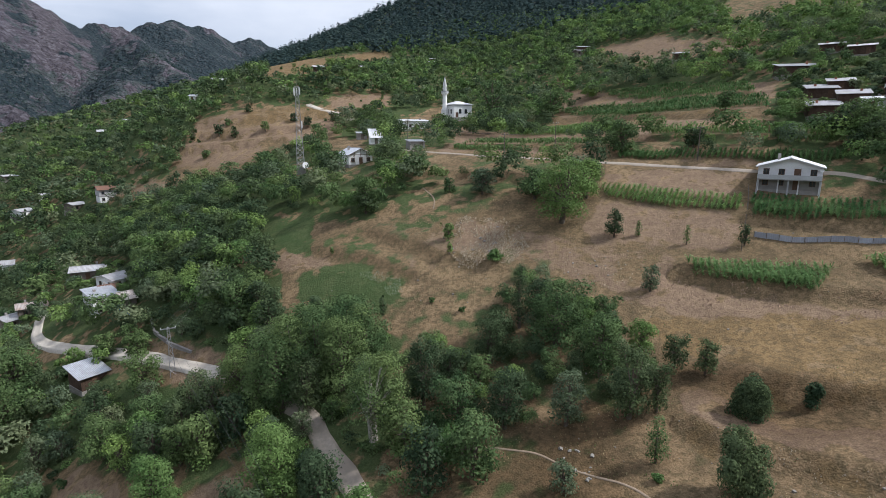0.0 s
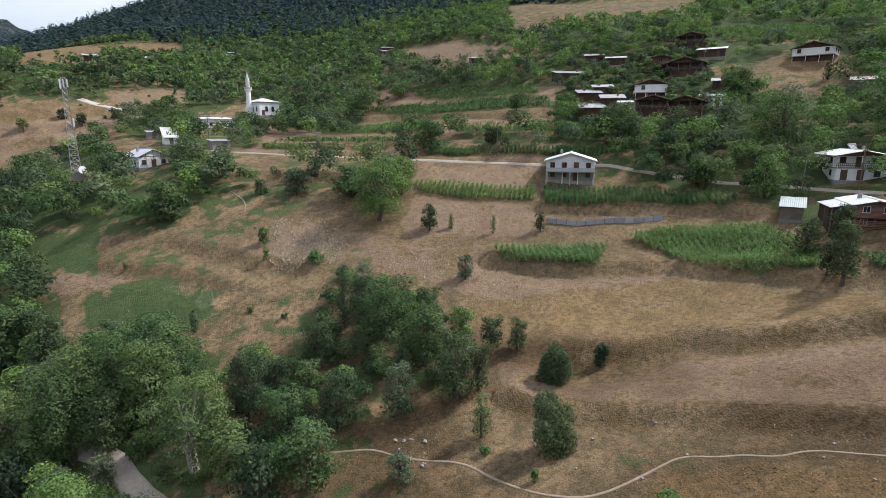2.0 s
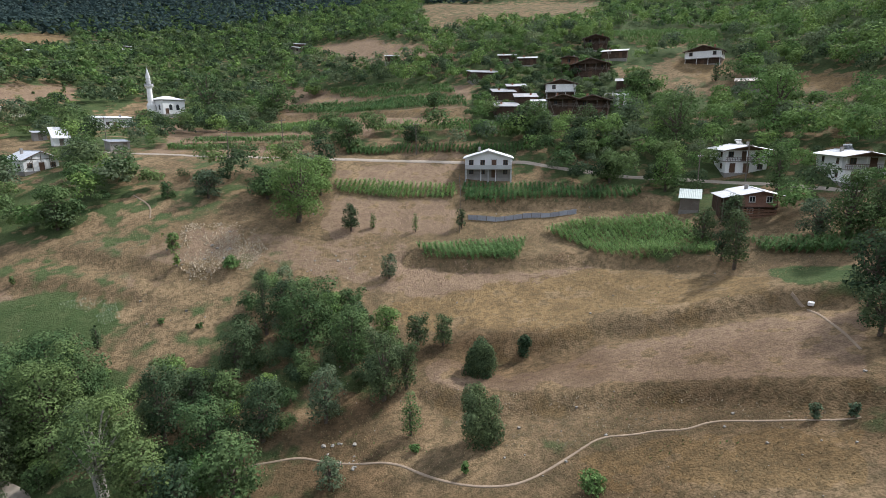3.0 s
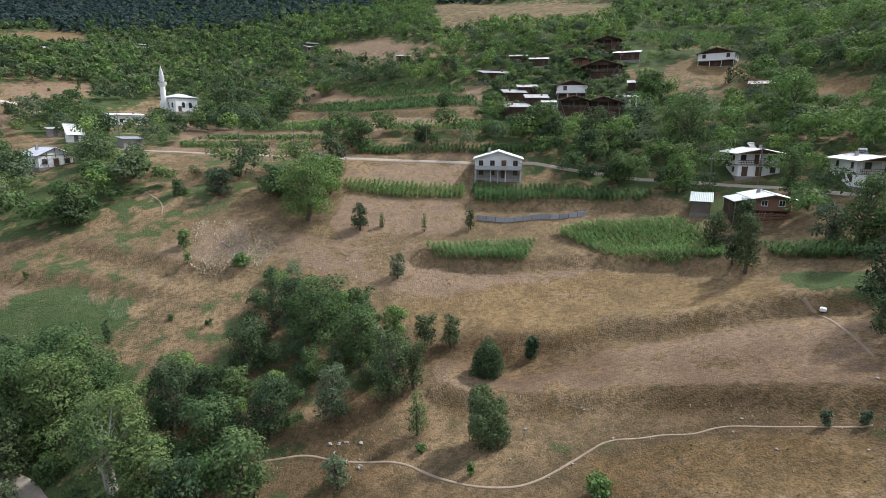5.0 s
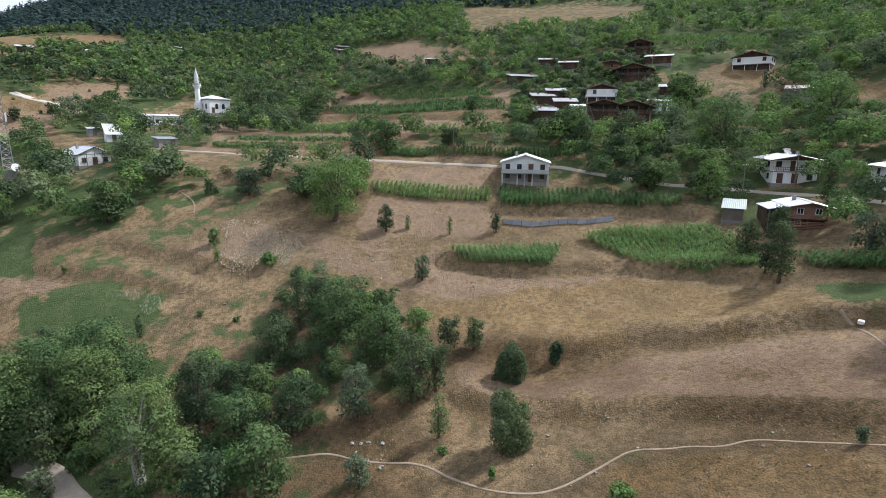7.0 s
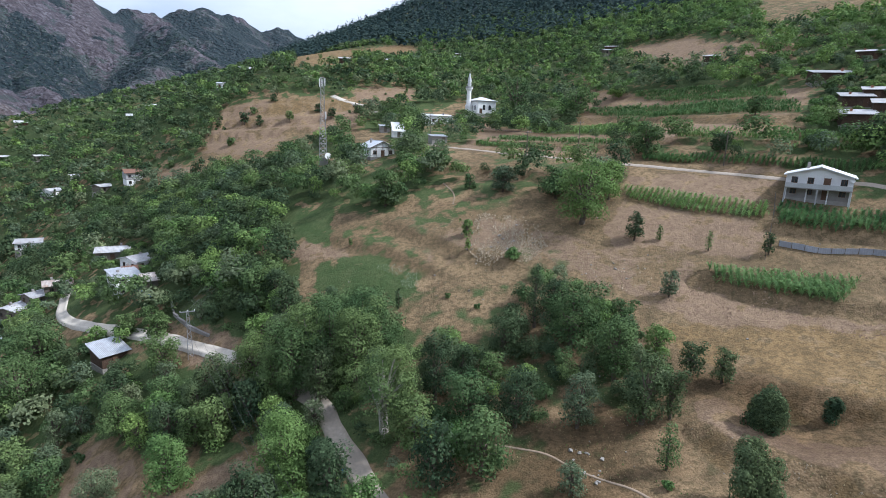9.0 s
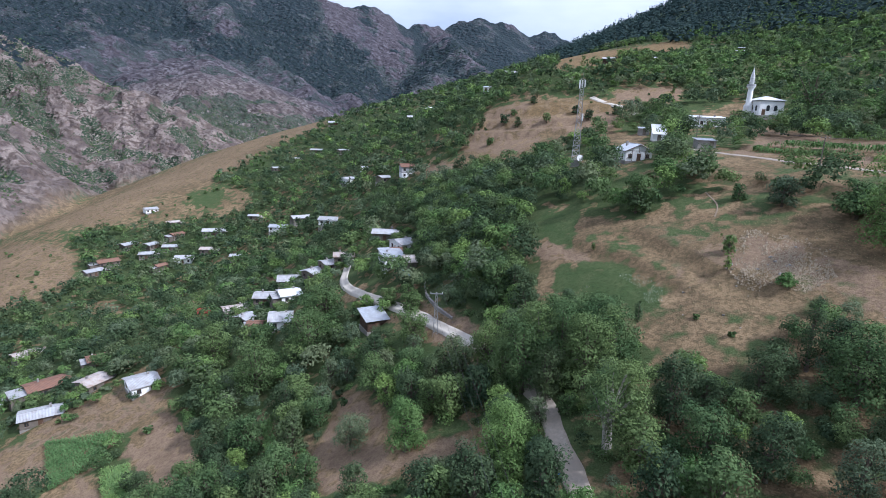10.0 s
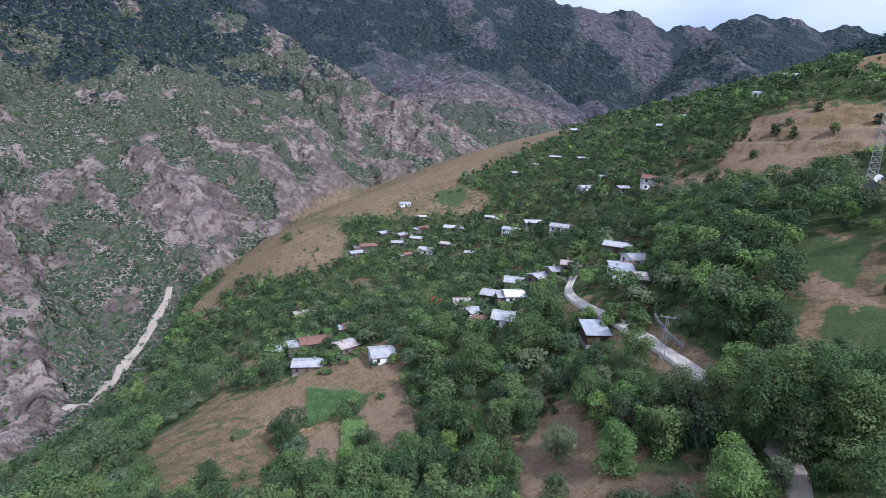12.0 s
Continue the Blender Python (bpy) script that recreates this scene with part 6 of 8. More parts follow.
def sheet(bm, a, b, c, d, thick=0.07, wave=0.03, pitch=0.3):
    """A corrugated sheet: eave from a to b, ridge from d to c."""
    a, b, c, d = map(Vector, (a, b, c, d))
    n = max(4, int((b - a).length / pitch) * 2)
    nrm = (b - a).cross(d - a).normalized()
    if nrm.z < 0:
        nrm = -nrm
    top, low = [], []
    for i in range(n + 1):
        u = i / n
        k = nrm * (wave * (1 if i % 2 else -1))
        p, q = a.lerp(b, u) + k, d.lerp(c, u) + k
        m = p.lerp(q, 0.5) + nrm * 0.01 * math.sin(i * 1.7)
        top.append([bm.verts.new(v) for v in (p, m, q)])
        low.append([bm.verts.new(v - nrm * thick) for v in (p, m, q)])
    for i in range(n):
        for j in range(2):
            bm.faces.new((top[i][j], top[i + 1][j], top[i + 1][j + 1], top[i][j + 1]))
            bm.faces.new((low[i][j], low[i][j + 1], low[i + 1][j + 1], low[i + 1][j]))
        bm.faces.new((top[i][0], low[i][0], low[i + 1][0], top[i + 1][0]))
        bm.faces.new((top[i][2], top[i + 1][2], low[i + 1][2], low[i][2]))
    for i, s in ((0, 1), (n, -1)):
        for j in range(2):
            bm.faces.new((top[i][j], top[i][j + 1], low[i][j + 1], low[i][j]))


def window(parent, x, y, z, w, h, side="front", frame_mat="pvc", fine=True):
    """A window with its frame, glazing bars and glass, set on a wall. side: front (-y), left (-x), right (+x)."""
    turn = {"front": 0, "left": -90, "right": 90, "back": 180}[side]
    m = pose(x, y, z, 0, 0, turn)
    t = 0.09
    bm = bmesh.new()
    outer, inner = ((-w / 2, 0), (w / 2, 0), (w / 2, h), (-w / 2, h)), ((-w / 2 + t, t), (w / 2 - t, t), (w / 2 - t, h - t), (-w / 2 + t, h - t))
    ring = [[bm.verts.new((px, py, pz)) for px, pz in loop] for loop, py in ((outer, 0.03), (outer, -0.07), (inner, -0.07), (inner, 0.03))]
    for r0, r1 in zip(ring, ring[1:] + ring[:1]):
        for i in range(4):
            bm.faces.new((r0[i], r0[(i + 1) % 4], r1[(i + 1) % 4], r1[i]))
    bmesh.ops.recalc_face_normals(bm, faces=bm.faces)
    bmesh.ops.transform(bm, matrix=m, verts=bm.verts)
    win = part("window", bm, frame_mat, parent)
    pieces = [("pane", (-w / 2 + t, w / 2 - t, -0.025, 0.02, t, h - t), "glass")]
    if fine:
        pieces += [("mullion", (-0.035, 0.035, -0.055, -0.028, t, h - t), frame_mat), ("sill", (-w / 2 - 0.08, w / 2 + 0.08, -0.14, 0.02, -0.07, -0.004), "concrete")]
    for name, dims, mat in pieces:
        bm = boxed(*dims)
        bmesh.ops.transform(bm, matrix=m, verts=bm.verts)
        part(name, bm, mat, win)


def door(parent, x, y, z, w, h, mat):
    bm = boxed(x - w / 2, x + w / 2, y - 0.06, y + 0.02, z, z + h)
    box(bm, x - w / 2 - 0.09, x - w / 2 - 0.003, y - 0.09, y + 0.02, z, z + h + 0.09)
    box(bm, x + w / 2 + 0.003, x + w / 2 + 0.09, y - 0.09, y + 0.02, z, z + h + 0.09)
    ob = part("door", bm, mat, parent)
    part("door_handle", boxed(x + w * 0.32, x + w * 0.4, y - 0.12, y - 0.06, z + 1.0, z + 1.04), "steel", ob)


def balcony(parent, x0, x1, y, z, depth, mat, rail, post_to=None, solid=False):
    part("balcony_floor", boxed(x0, x1, y - depth, y - 0.003, z - 0.15, z), mat, parent)
    bm = bmesh.new()
    if solid:
        box(bm, x0, x1, y - depth, y - depth + 0.1, z + 0.003, z + 0.85)
        box(bm, x0, x0 + 0.1, y - depth + 0.103, y - 0.003, z + 0.003, z + 0.85)
        box(bm, x1 - 0.1, x1, y - depth + 0.103, y - 0.003, z + 0.003, z + 0.85)
    else:
        for zz in (0.45, 0.9):
            box(bm, x0, x1, y - depth, y - depth + 0.06, z + zz, z + zz + 0.06)
        n = max(2, int((x1 - x0) / 0.35))
        for i in range(n + 1):
            xx = x0 + 0.03 + (x1 - x0 - 0.06) * i / n
            box(bm, xx - 0.025, xx + 0.025, y - depth + 0.005, y - depth + 0.055, z, z + 0.9)
    part("railing", bm, rail, parent)
    if post_to is not None:
        for xx in (x0 + 0.12, (x0 + x1) / 2, x1 - 0.12):
            part("post", boxed(xx - 0.09, xx + 0.09, y - depth + 0.06, y - depth + 0.24, post_to, z - 0.153), rail, parent)


STYLES = {
    # walls by storey from below, roof, ridge (y: gable to the front, x: along the front, mono: falls to the front), pitch, frames, label
    "grey_house": (["concrete", "plaster_pale"], "sheet_white", "y", 0.3, "brown_frame", "grey two-storey house with pale sheet gable roof and balcony"),
    "white_house": (["plaster_white", "plaster_white"], "sheet_white", "y", 0.2, "brown_frame", "white two-storey house with pale sheet roof and balcony"),
    "brick_house": (["dark_wood", "brick_board"], "sheet_white", "y", 0.22, "pvc", "red-brown house with plank base and pale sheet roof"),
    "white_cottage": (["plaster_white"], "sheet", "y", 0.46, "brown_frame", "white one-storey cottage with grey sheet gable roof"),
    "flat_house": (["plaster_white"], "sheet_white", "mono", 0.1, "brown_frame", "low white house with a nearly flat pale roof"),
    "grey_shed": (["concrete"], "sheet", "mono", 0.12, "pvc", "small grey shed with flat sheet roof beside the road"),
    "white_shed": (["plaster_white"], "sheet_white", "mono", 0.7, "pvc", "small white shed with a steep pale sheet roof"),
    "tarp_shed": (["grey_wood"], "tarp", "mono", 0.22, "brown_frame", "small wooden shed under grey-green plastic sheeting"),
    "timber_house": (["dark_wood", "dark_wood"], "shingle", "y", 0.3, "brown_frame", "old dark timber house with dark gable roof"),
    "timber_white": (["dark_wood", "plaster_white"], "shingle", "y", 0.3, "brown_frame", "timber house with white upper storey and dark roof"),
    "timber_sheet": (["dark_wood"], "sheet_old", "mono", 0.2, "brown_frame", "dark timber barn under a pale sheet roof"),
    "white_sheet": (["plaster_white"], "sheet_white", "x", 0.18, "brown_frame", "small white house with pale sheet roof"),
    "red_barn": (["dark_wood", "red_wood"], "shingle", "y", 0.2, "brown_frame", "narrow red-brown timber barn beside the timber house"),
    "rust_shed": (["grey_wood"], "sheet_rust", "mono", 0.2, "brown_frame", "small shed with rust-stained roof among trees"),
    "red_shed": (["grey_wood"], "red", "mono", 0.3, "brown_frame", "small shed with bright red sheet roof"),
    "plank_barn": (["dark_wood"], "sheet", "mono", 0.2, "brown_frame", "dark plank barn on the slope with shiny sheet roof"),
    "white_block": (["plaster_white", "plaster_white"], "sheet", "mono", 0.1, "brown_frame", "white two-storey house under a low sheet roof beside the road"),
    "village": (["grey_wood"], "sheet_old", "x", 0.24, "brown_frame", "weathered timber village house under a grey sheet roof"),
    "white_village": (["plaster_white"], "sheet", "x", 0.24, "brown_frame", "white village house with grey sheet metal roof"),
    "village_rust": (["grey_wood"], "sheet_rust", "x", 0.26, "brown_frame", "village house with rusty sheet metal roof"),
    "rust_house": (["plaster_white", "plaster_grey"], "tile", "x", 0.3, "brown_frame", "pale two-storey house with old tile roof"),
}


OPTIONS = {
    # storey heights, recess of the front by storey, gable infill, front rail (material or None), eaves
    "grey_house": dict(sh=(2.15, 2.45), rec=(0.3, 0.0), rail="plaster_grey", eaves=0.5),
    "white_house": dict(sh=(2.45, 2.4), rec=(0.0, 1.4), gable="brown_frame", rail="brown_frame", eaves=0.9),
    "brick_house": dict(sh=(2.1, 2.2), rec=(0.5, 0.0), gable="brick_board", eaves=0.8),
    "timber_house": dict(sh=(2.2, 2.25), rec=(0.0, 1.3), gable="dark_wood", rail="grey_wood", eaves=0.7),
    "timber_white": dict(sh=(1.9, 2.3), rec=(0.6, 0.0), gable="dark_wood", eaves=0.7),
    "red_barn": dict(sh=(2.2, 2.4), rec=(0.8, 0.9), gable="dark_wood", rail="red_wood", eaves=0.5),
    "white_block": dict(sh=(2.3, 2.4), rec=(0.8, 0.0), eaves=0.4),
    "white_cottage": dict(sh=(2.9,), rec=(0.0,), eaves=0.5),
    "timber_sheet": dict(sh=(2.5,), rec=(0.0,), eaves=0.5),
    "flat_house": dict(sh=(3.3,), rec=(0.0,), eaves=0.4),
}


def house(x, y, bearing, w, d, style):
    walls, roof_mat, ridge, pitch, frames, label = STYLES[style]
    near = math.hypot(x, y) < 240
    c, s = math.cos(math.pi - radians(bearing)), math.sin(math.pi - radians(bearing))
    corners = [level(x + c * u - s * v, y + s * u + c * v) for u in (-w / 2, 0, w / 2) for v in (-d / 2, d / 2)]
    lo, hi = min(corners), max(corners)
    z0 = lo + (hi - lo) * (0.2 if len(walls) > 1 else 0.4)
    shed = style.endswith("shed")
    o = OPTIONS.get(style, {})
    heights = o.get("sh", (2.3 if shed else 2.65,) * len(walls))
    recess = o.get("rec", (0.0,) * len(walls))
    floors = [sum(heights[:i]) for i in range(len(walls) + 1)]
    H, sh = floors[-1], floors[1] if len(walls) > 1 else 0
    kind = int(abs(x * 7.3 + y * 3.1)) % 5
    if "village" in style:  # old roofs differ from house to house
        roof_mat = (roof_mat, "sheet_old", "sheet_white" if roof_mat == "sheet" else "tile", roof_mat, "sheet_old")[kind]
    root = new("shed" if shed else "barn" if "barn" in style or style == "timber_sheet" else "house")
    root.matrix_basis = facing(x, y, bearing, z0)
    tagged(root, label, "shed" if shed else "barn" if root.name.startswith("barn") else "house", "village buildings")
    part("foundation", boxed(-w / 2 - 0.1, w / 2 + 0.1, -d / 2 + recess[0] - 0.1, d / 2 + 0.1, lo - z0 - 0.6, -0.003), "stone" if "wood" in walls[0] else "concrete", root)
    over = o.get("eaves", 0.35 if shed else 0.55)
    out = 0.1 * (len(walls) - 1)
    a, b = w / 2 + out, d / 2 + out
    for i, mat in enumerate(walls):
        z, zt, rec = floors[i], floors[i + 1], recess[i]
        if i:  # the floor carries the storey above
            part("floor_beam", boxed(-a, a, -b - 0.02, b, z - 0.18, z - 0.003), "concrete" if "plaster" in mat else "dark_wood", root)
        top = zt - (0.183 if i < len(walls) - 1 else 0.0)
        if i < len(walls) - 1:
            part("wall", boxed(-w / 2, w / 2, -d / 2 + rec, d / 2, z, top), mat, root)
        else:
            bm = bmesh.new()
            if ridge == "y":
                prism(bm, [(-a, z), (a, z), (a, zt), (0, zt + a * pitch), (-a, zt)], -b + rec, b)
                if o.get("gable"):
                    gb = bmesh.new()
                    prism(gb, [(-a - 0.02, zt - 0.12), (a + 0.02, zt - 0.12), (0, zt + a * pitch - 0.02)], -b - 0.06, -b + 0.05 if rec else -b - 0.003)
                    part("gable", gb, o["gable"], root)
            elif ridge == "x":
                prism(bm, [(-b, z), (b, z), (b, zt), (0, zt + b * pitch), (-b, zt)], -a, a)
                bmesh.ops.rotate(bm, verts=bm.verts, matrix=Matrix.Rotation(math.pi / 2, 3, "Z"))
            else:
                prism(bm, [(-b, z), (b, z), (b, zt + 2 * b * pitch), (-b, zt)], -a, a)
                bmesh.ops.rotate(bm, verts=bm.verts, matrix=Matrix.Rotation(math.pi / 2, 3, "Z"))
            part("wall", bm, mat, root)
        if rec:  # posts along the open front
            n = max(2, int(w / 2.8))
            bottom = z if i else lo - z0 - 0.5
            for k in range(n + 1):
                px = -w / 2 + 0.12 + (w - 0.24) * k / n
                r = 0.07 if "white" in style else 0.12
                part("post", boxed(px - r, px + r, -d / 2 + 0.02, -d / 2 + 0.02 + 2 * r, bottom, zt - (0.19 if i < len(walls) - 1 else 0.13)), "plaster_white" if "white" in style else walls[-1] if "plaster" in walls[-1] else "grey_wood", root)
    g = 0.3 if near else 0.7
    bm = bmesh.new()
    lift = 0.11
    if ridge == "y":
        e, zz, top = a + over, H + lift - over * pitch, H + lift + a * pitch
        sheet(bm, (-e, -b - over, zz), (-e, b + over, zz), (0, b + over, top), (0, -b - over, top), pitch=g)
        sheet(bm, (e, b + over, zz), (e, -b - over, zz), (0, -b - over, top + 0.02), (0, b + over, top + 0.02), pitch=g)
        ridge_box = (-0.15, 0.15, -b - over, b + over, top - 0.02, top + 0.07)
    elif ridge == "x":
        e, zz, top = b + over, H + lift - over * pitch, H + lift + b * pitch
        sheet(bm, (-a - over, -e, zz), (a + over, -e, zz), (a + over, 0, top), (-a - over, 0, top), pitch=g)
        sheet(bm, (a + over, e, zz), (-a - over, e, zz), (-a - over, 0, top + 0.02), (a + over, 0, top + 0.02), pitch=g)
        ridge_box = (-a - over, a + over, -0.15, 0.15, top - 0.02, top + 0.07)
    else:
        sheet(bm, (-a - over, -b - over, H + lift - over * pitch), (a + over, -b - over, H + lift - over * pitch), (a + over, b + over, H + lift + (2 * b + over) * pitch), (-a - over, b + over, H + lift + (2 * b + over) * pitch), pitch=g)
        ridge_box = None
    bmesh.ops.recalc_face_normals(bm, faces=bm.faces)
    ro = part("roof", bm, roof_mat, root)
    if ridge_box:
        part("ridge_cap", boxed(*ridge_box), roof_mat, ro)
    if ridge == "y" and not shed:  # barge boards along the gable
        for sgn in (-1, 1):
            bm = bmesh.new()
            prism(bm, [(sgn * (a + over), H + lift - over * pitch - 0.26), (0, H + lift + a * pitch - 0.24), (0, H + lift + a * pitch - 0.1), (sgn * (a + over), H + lift - over * pitch - 0.12)], -b - over + 0.02, -b - over + 0.08)
            part("barge_board", bm, "plaster_grey" if style == "grey_house" else "brown_frame", ro)
    if not shed and style != "plank_barn" and near:
        cx = a * (0.5 if w % 1 < 0.5 else -0.4)
        part("chimney", boxed(cx - 0.26, cx + 0.26, b * 0.1, b * 0.1 + 0.5, H - 0.2, H + a * pitch + 0.7), "brick" if "timber" in style else "concrete", root)
    # openings
    timber = "timber" in style or "barn" in style
    wn_ = max(1, int(w / (2.4 if not timber else 3.0)))
    for i in range(len(walls)):
        fy = -d / 2 + recess[i] - (out if i == len(walls) - 1 else 0) - 0.003
        zf, hh = floors[i], heights[i]
        for k in range(wn_):
            wx = -w / 2 + w * (k + 0.5) / wn_
            is_door = (i == 0 and k == wn_ // 2) or (len(walls) > 1 and i == 1 and k == wn_ // 2 and style in ("grey_house", "white_house", "timber_house"))
            if style == "white_house" and i == 0 and k == wn_ // 2 - 1:
                is_door = True
            if is_door:
                door(root, wx, fy, zf + 0.05, 0.95, min(2.0, hh - 0.28), "brown_frame" if not shed else "grey_wood")
            elif not shed and (near or k % 2 == 0) and not (timber and (i == 0 or k % 2)):
                window(root, wx, fy, zf + 0.8, 1.05, min(1.2, hh - 1.1), "front", frames, near)
        if near and not shed and not (timber and i == 0):
            for sd, sx in (("left", -1), ("right", 1)):
                for v in (-0.25, 0.25):
                    window(root, sx * (w / 2 + (out if i == len(walls) - 1 else 0) + 0.003), v * d, zf + 0.8, 0.95, min(1.1, hh - 1.1), sd, frames)
    if o.get("rail"):
        zr = floors[-2] + 0.003
        bm = bmesh.new()
        ye = -b if recess[-1] else -b - 1.15
        if not recess[-1]:
            part("balcony_floor", boxed(-a, a, -b - 1.2, -b - 0.023, zr - 0.16, zr - 0.003), "concrete", root)
        if "plaster" in o["rail"]:
            box(bm, -a, a, ye - 0.04, ye + 0.07, zr, zr + 0.85)
            if not recess[-1]:
                box(bm, -a, -a + 0.1, ye + 0.073, -b - 0.003, zr, zr + 0.85)
                box(bm, a - 0.1, a, ye + 0.073, -b - 0.003, zr, zr + 0.85)
        else:
            for zz in (0.4, 0.82):
                box(bm, -a, a, ye - 0.04, ye + 0.01, zr + zz, zr + zz + 0.08)
            n = max(3, int(2 * a / 0.32))
            for k in range(n + 1):
                px = -a + 0.03 + (2 * a - 0.06) * k / n
                box(bm, px - 0.03, px + 0.03, ye - 0.035, ye + 0.005, zr, zr + 0.8)
        part("railing", bm, o["rail"], root)
        if not recess[-1]:
            for px in (-a + 0.12, 0, a - 0.12):
                part("post", boxed(px - 0.12, px + 0.12, ye, ye + 0.24, lo - z0 - 0.5, zr - 0.164), "plaster_grey", root)
    if "village" in style and kind in (0, 2, 3):  # a lower lean-to at one end
        sx = -1 if kind == 2 else 1
        lw, lh = w * 0.42, H * 0.74
        x0, x1 = sorted((sx * (a + 0.003), sx * (a + lw)))
        part("lean_to_wall", boxed(x0, x1, -d / 2 * 0.8, d / 2 * 0.7, lo - z0 - 0.6, lh), "grey_wood" if kind else "plaster_grey", root)
        bm = bmesh.new()
        sheet(bm, (x0 - 0.15, -d / 2 * 0.8 - 0.4, lh + 0.06), (x1 + 0.15, -d / 2 * 0.8 - 0.4, lh + 0.06), (x1 + 0.15, d / 2 * 0.7, lh + 0.55), (x0 - 0.15, d / 2 * 0.7, lh + 0.55), pitch=g)
        bmesh.ops.recalc_face_normals(bm, faces=bm.faces)
        part("lean_to_roof", bm, ("sheet_rust", "sheet", "sheet_old", "sheet_rust", "sheet")[kind], root)
    if style == "brick_house":  # slatted plank base, a lower roof at the side
        for k in range(8):
            part("plank", boxed(-w / 2 - 0.2 + 0.1 * math.sin(5 * k), w / 2 + 0.1 * math.sin(3 * k), -d / 2 - 0.16, -d / 2 - 0.09, 0.28 * k - 0.5, 0.28 * k - 0.33), "red_wood", root)
        bm = bmesh.new()
        sheet(bm, (-a - 3.4, -b + 0.4, H - 0.75), (-a - 3.4, b, H - 0.75), (-a + 0.1, b, H + 0.02), (-a + 0.1, -b + 0.4, H + 0.02))
        bmesh.ops.recalc_face_normals(bm, faces=bm.faces)
        part("side_roof", bm, "sheet_white", root)
        part("side_wall", boxed(-a - 3.0, -w / 2 - 0.103, -d / 2 + 2.2, d / 2, lo - z0 - 0.5, H - 0.8), "dark_wood", root)
        for py in (-b + 0.6, 0.2):
            part("post", boxed(-a - 3.1, -a - 2.95, py, py + 0.15, lo - z0 - 0.5, H - 0.78), "grey_wood", root)
    if style == "white_house":  # hot water panel on the roof
        px, py, pz = a * 0.25, b * 0.35, H + a * pitch
        bm = bmesh.new()
        prism(bm, [(-0.75, 0.0), (0.75, 0.0), (0.75, 0.09), (-0.75, 0.09)], 0, 1.5)
        bmesh.ops.transform(bm, matrix=pose(px, py, pz - 0.1, 38, 0, 20), verts=bm.verts)
        part("water_panel", bm, "glass", ro)
        part("water_tank", beam_mesh((px - 0.95, py + 1.05, pz + 0.95), (px + 0.55, py + 1.6, pz + 0.95), 0.21, 0.21, 12), "pvc", ro)
        for sx in (-0.6, 0.6):
            part("panel_leg", beam_mesh((px + sx, py + 1.3, pz - 0.6), (px + sx, py + 1.3, pz + 0.8), 0.04), "steel", ro)
    if style in ("white_house", "grey_house", "timber_white"):
        bm = lathe(bmesh.new(), [(0.02, 0.0), (0.25, 0.05), (0.42, 0.16), (0.44, 0.19), (0.25, 0.09), (0.02, 0.04)], 14)
        bmesh.ops.transform(bm, matrix=pose(a - 0.3, -b - 0.3, floors[-1] - 0.6, 60, 0, 20), verts=bm.verts)
        part("satellite_dish", bm, "pvc", root)
    if style == "white_cottage":  # dark studs of the timber frame
        fy = -d / 2 - 0.02
        for px, q0, q1 in ((-w * 0.25, 0, H + w * 0.2 * pitch), (w * 0.25, 0, H + w * 0.2 * pitch), (0, 2.2, H + w * 0.45 * pitch)):
            part("stud", boxed(px - 0.07, px + 0.07, fy - 0.02, fy, q0, q1), "grey_wood", root)
        part("stud", boxed(-w / 2, w / 2, fy - 0.045, fy - 0.022, H - 0.1, H + 0.03), "grey_wood", root)
        for sx in (-1, 1):
            part("stud", beam_mesh((sx * w * 0.48, fy, 0.2), (sx * w * 0.27, fy, H - 0.15), 0.05, 0.05, 4), "grey_wood", root)
    if near and style == "timber_house":
        for sx in (-1, 1):
            part("brace", beam_mesh((sx * w * 0.48, -d / 2 - 0.2, sh + 2.0), (sx * w * 0.2, -d / 2 - 2.4, lo - z0 - 0.9), 0.07), "grey_wood", root)
    return root


for row in HOUSES:
    house(*row)


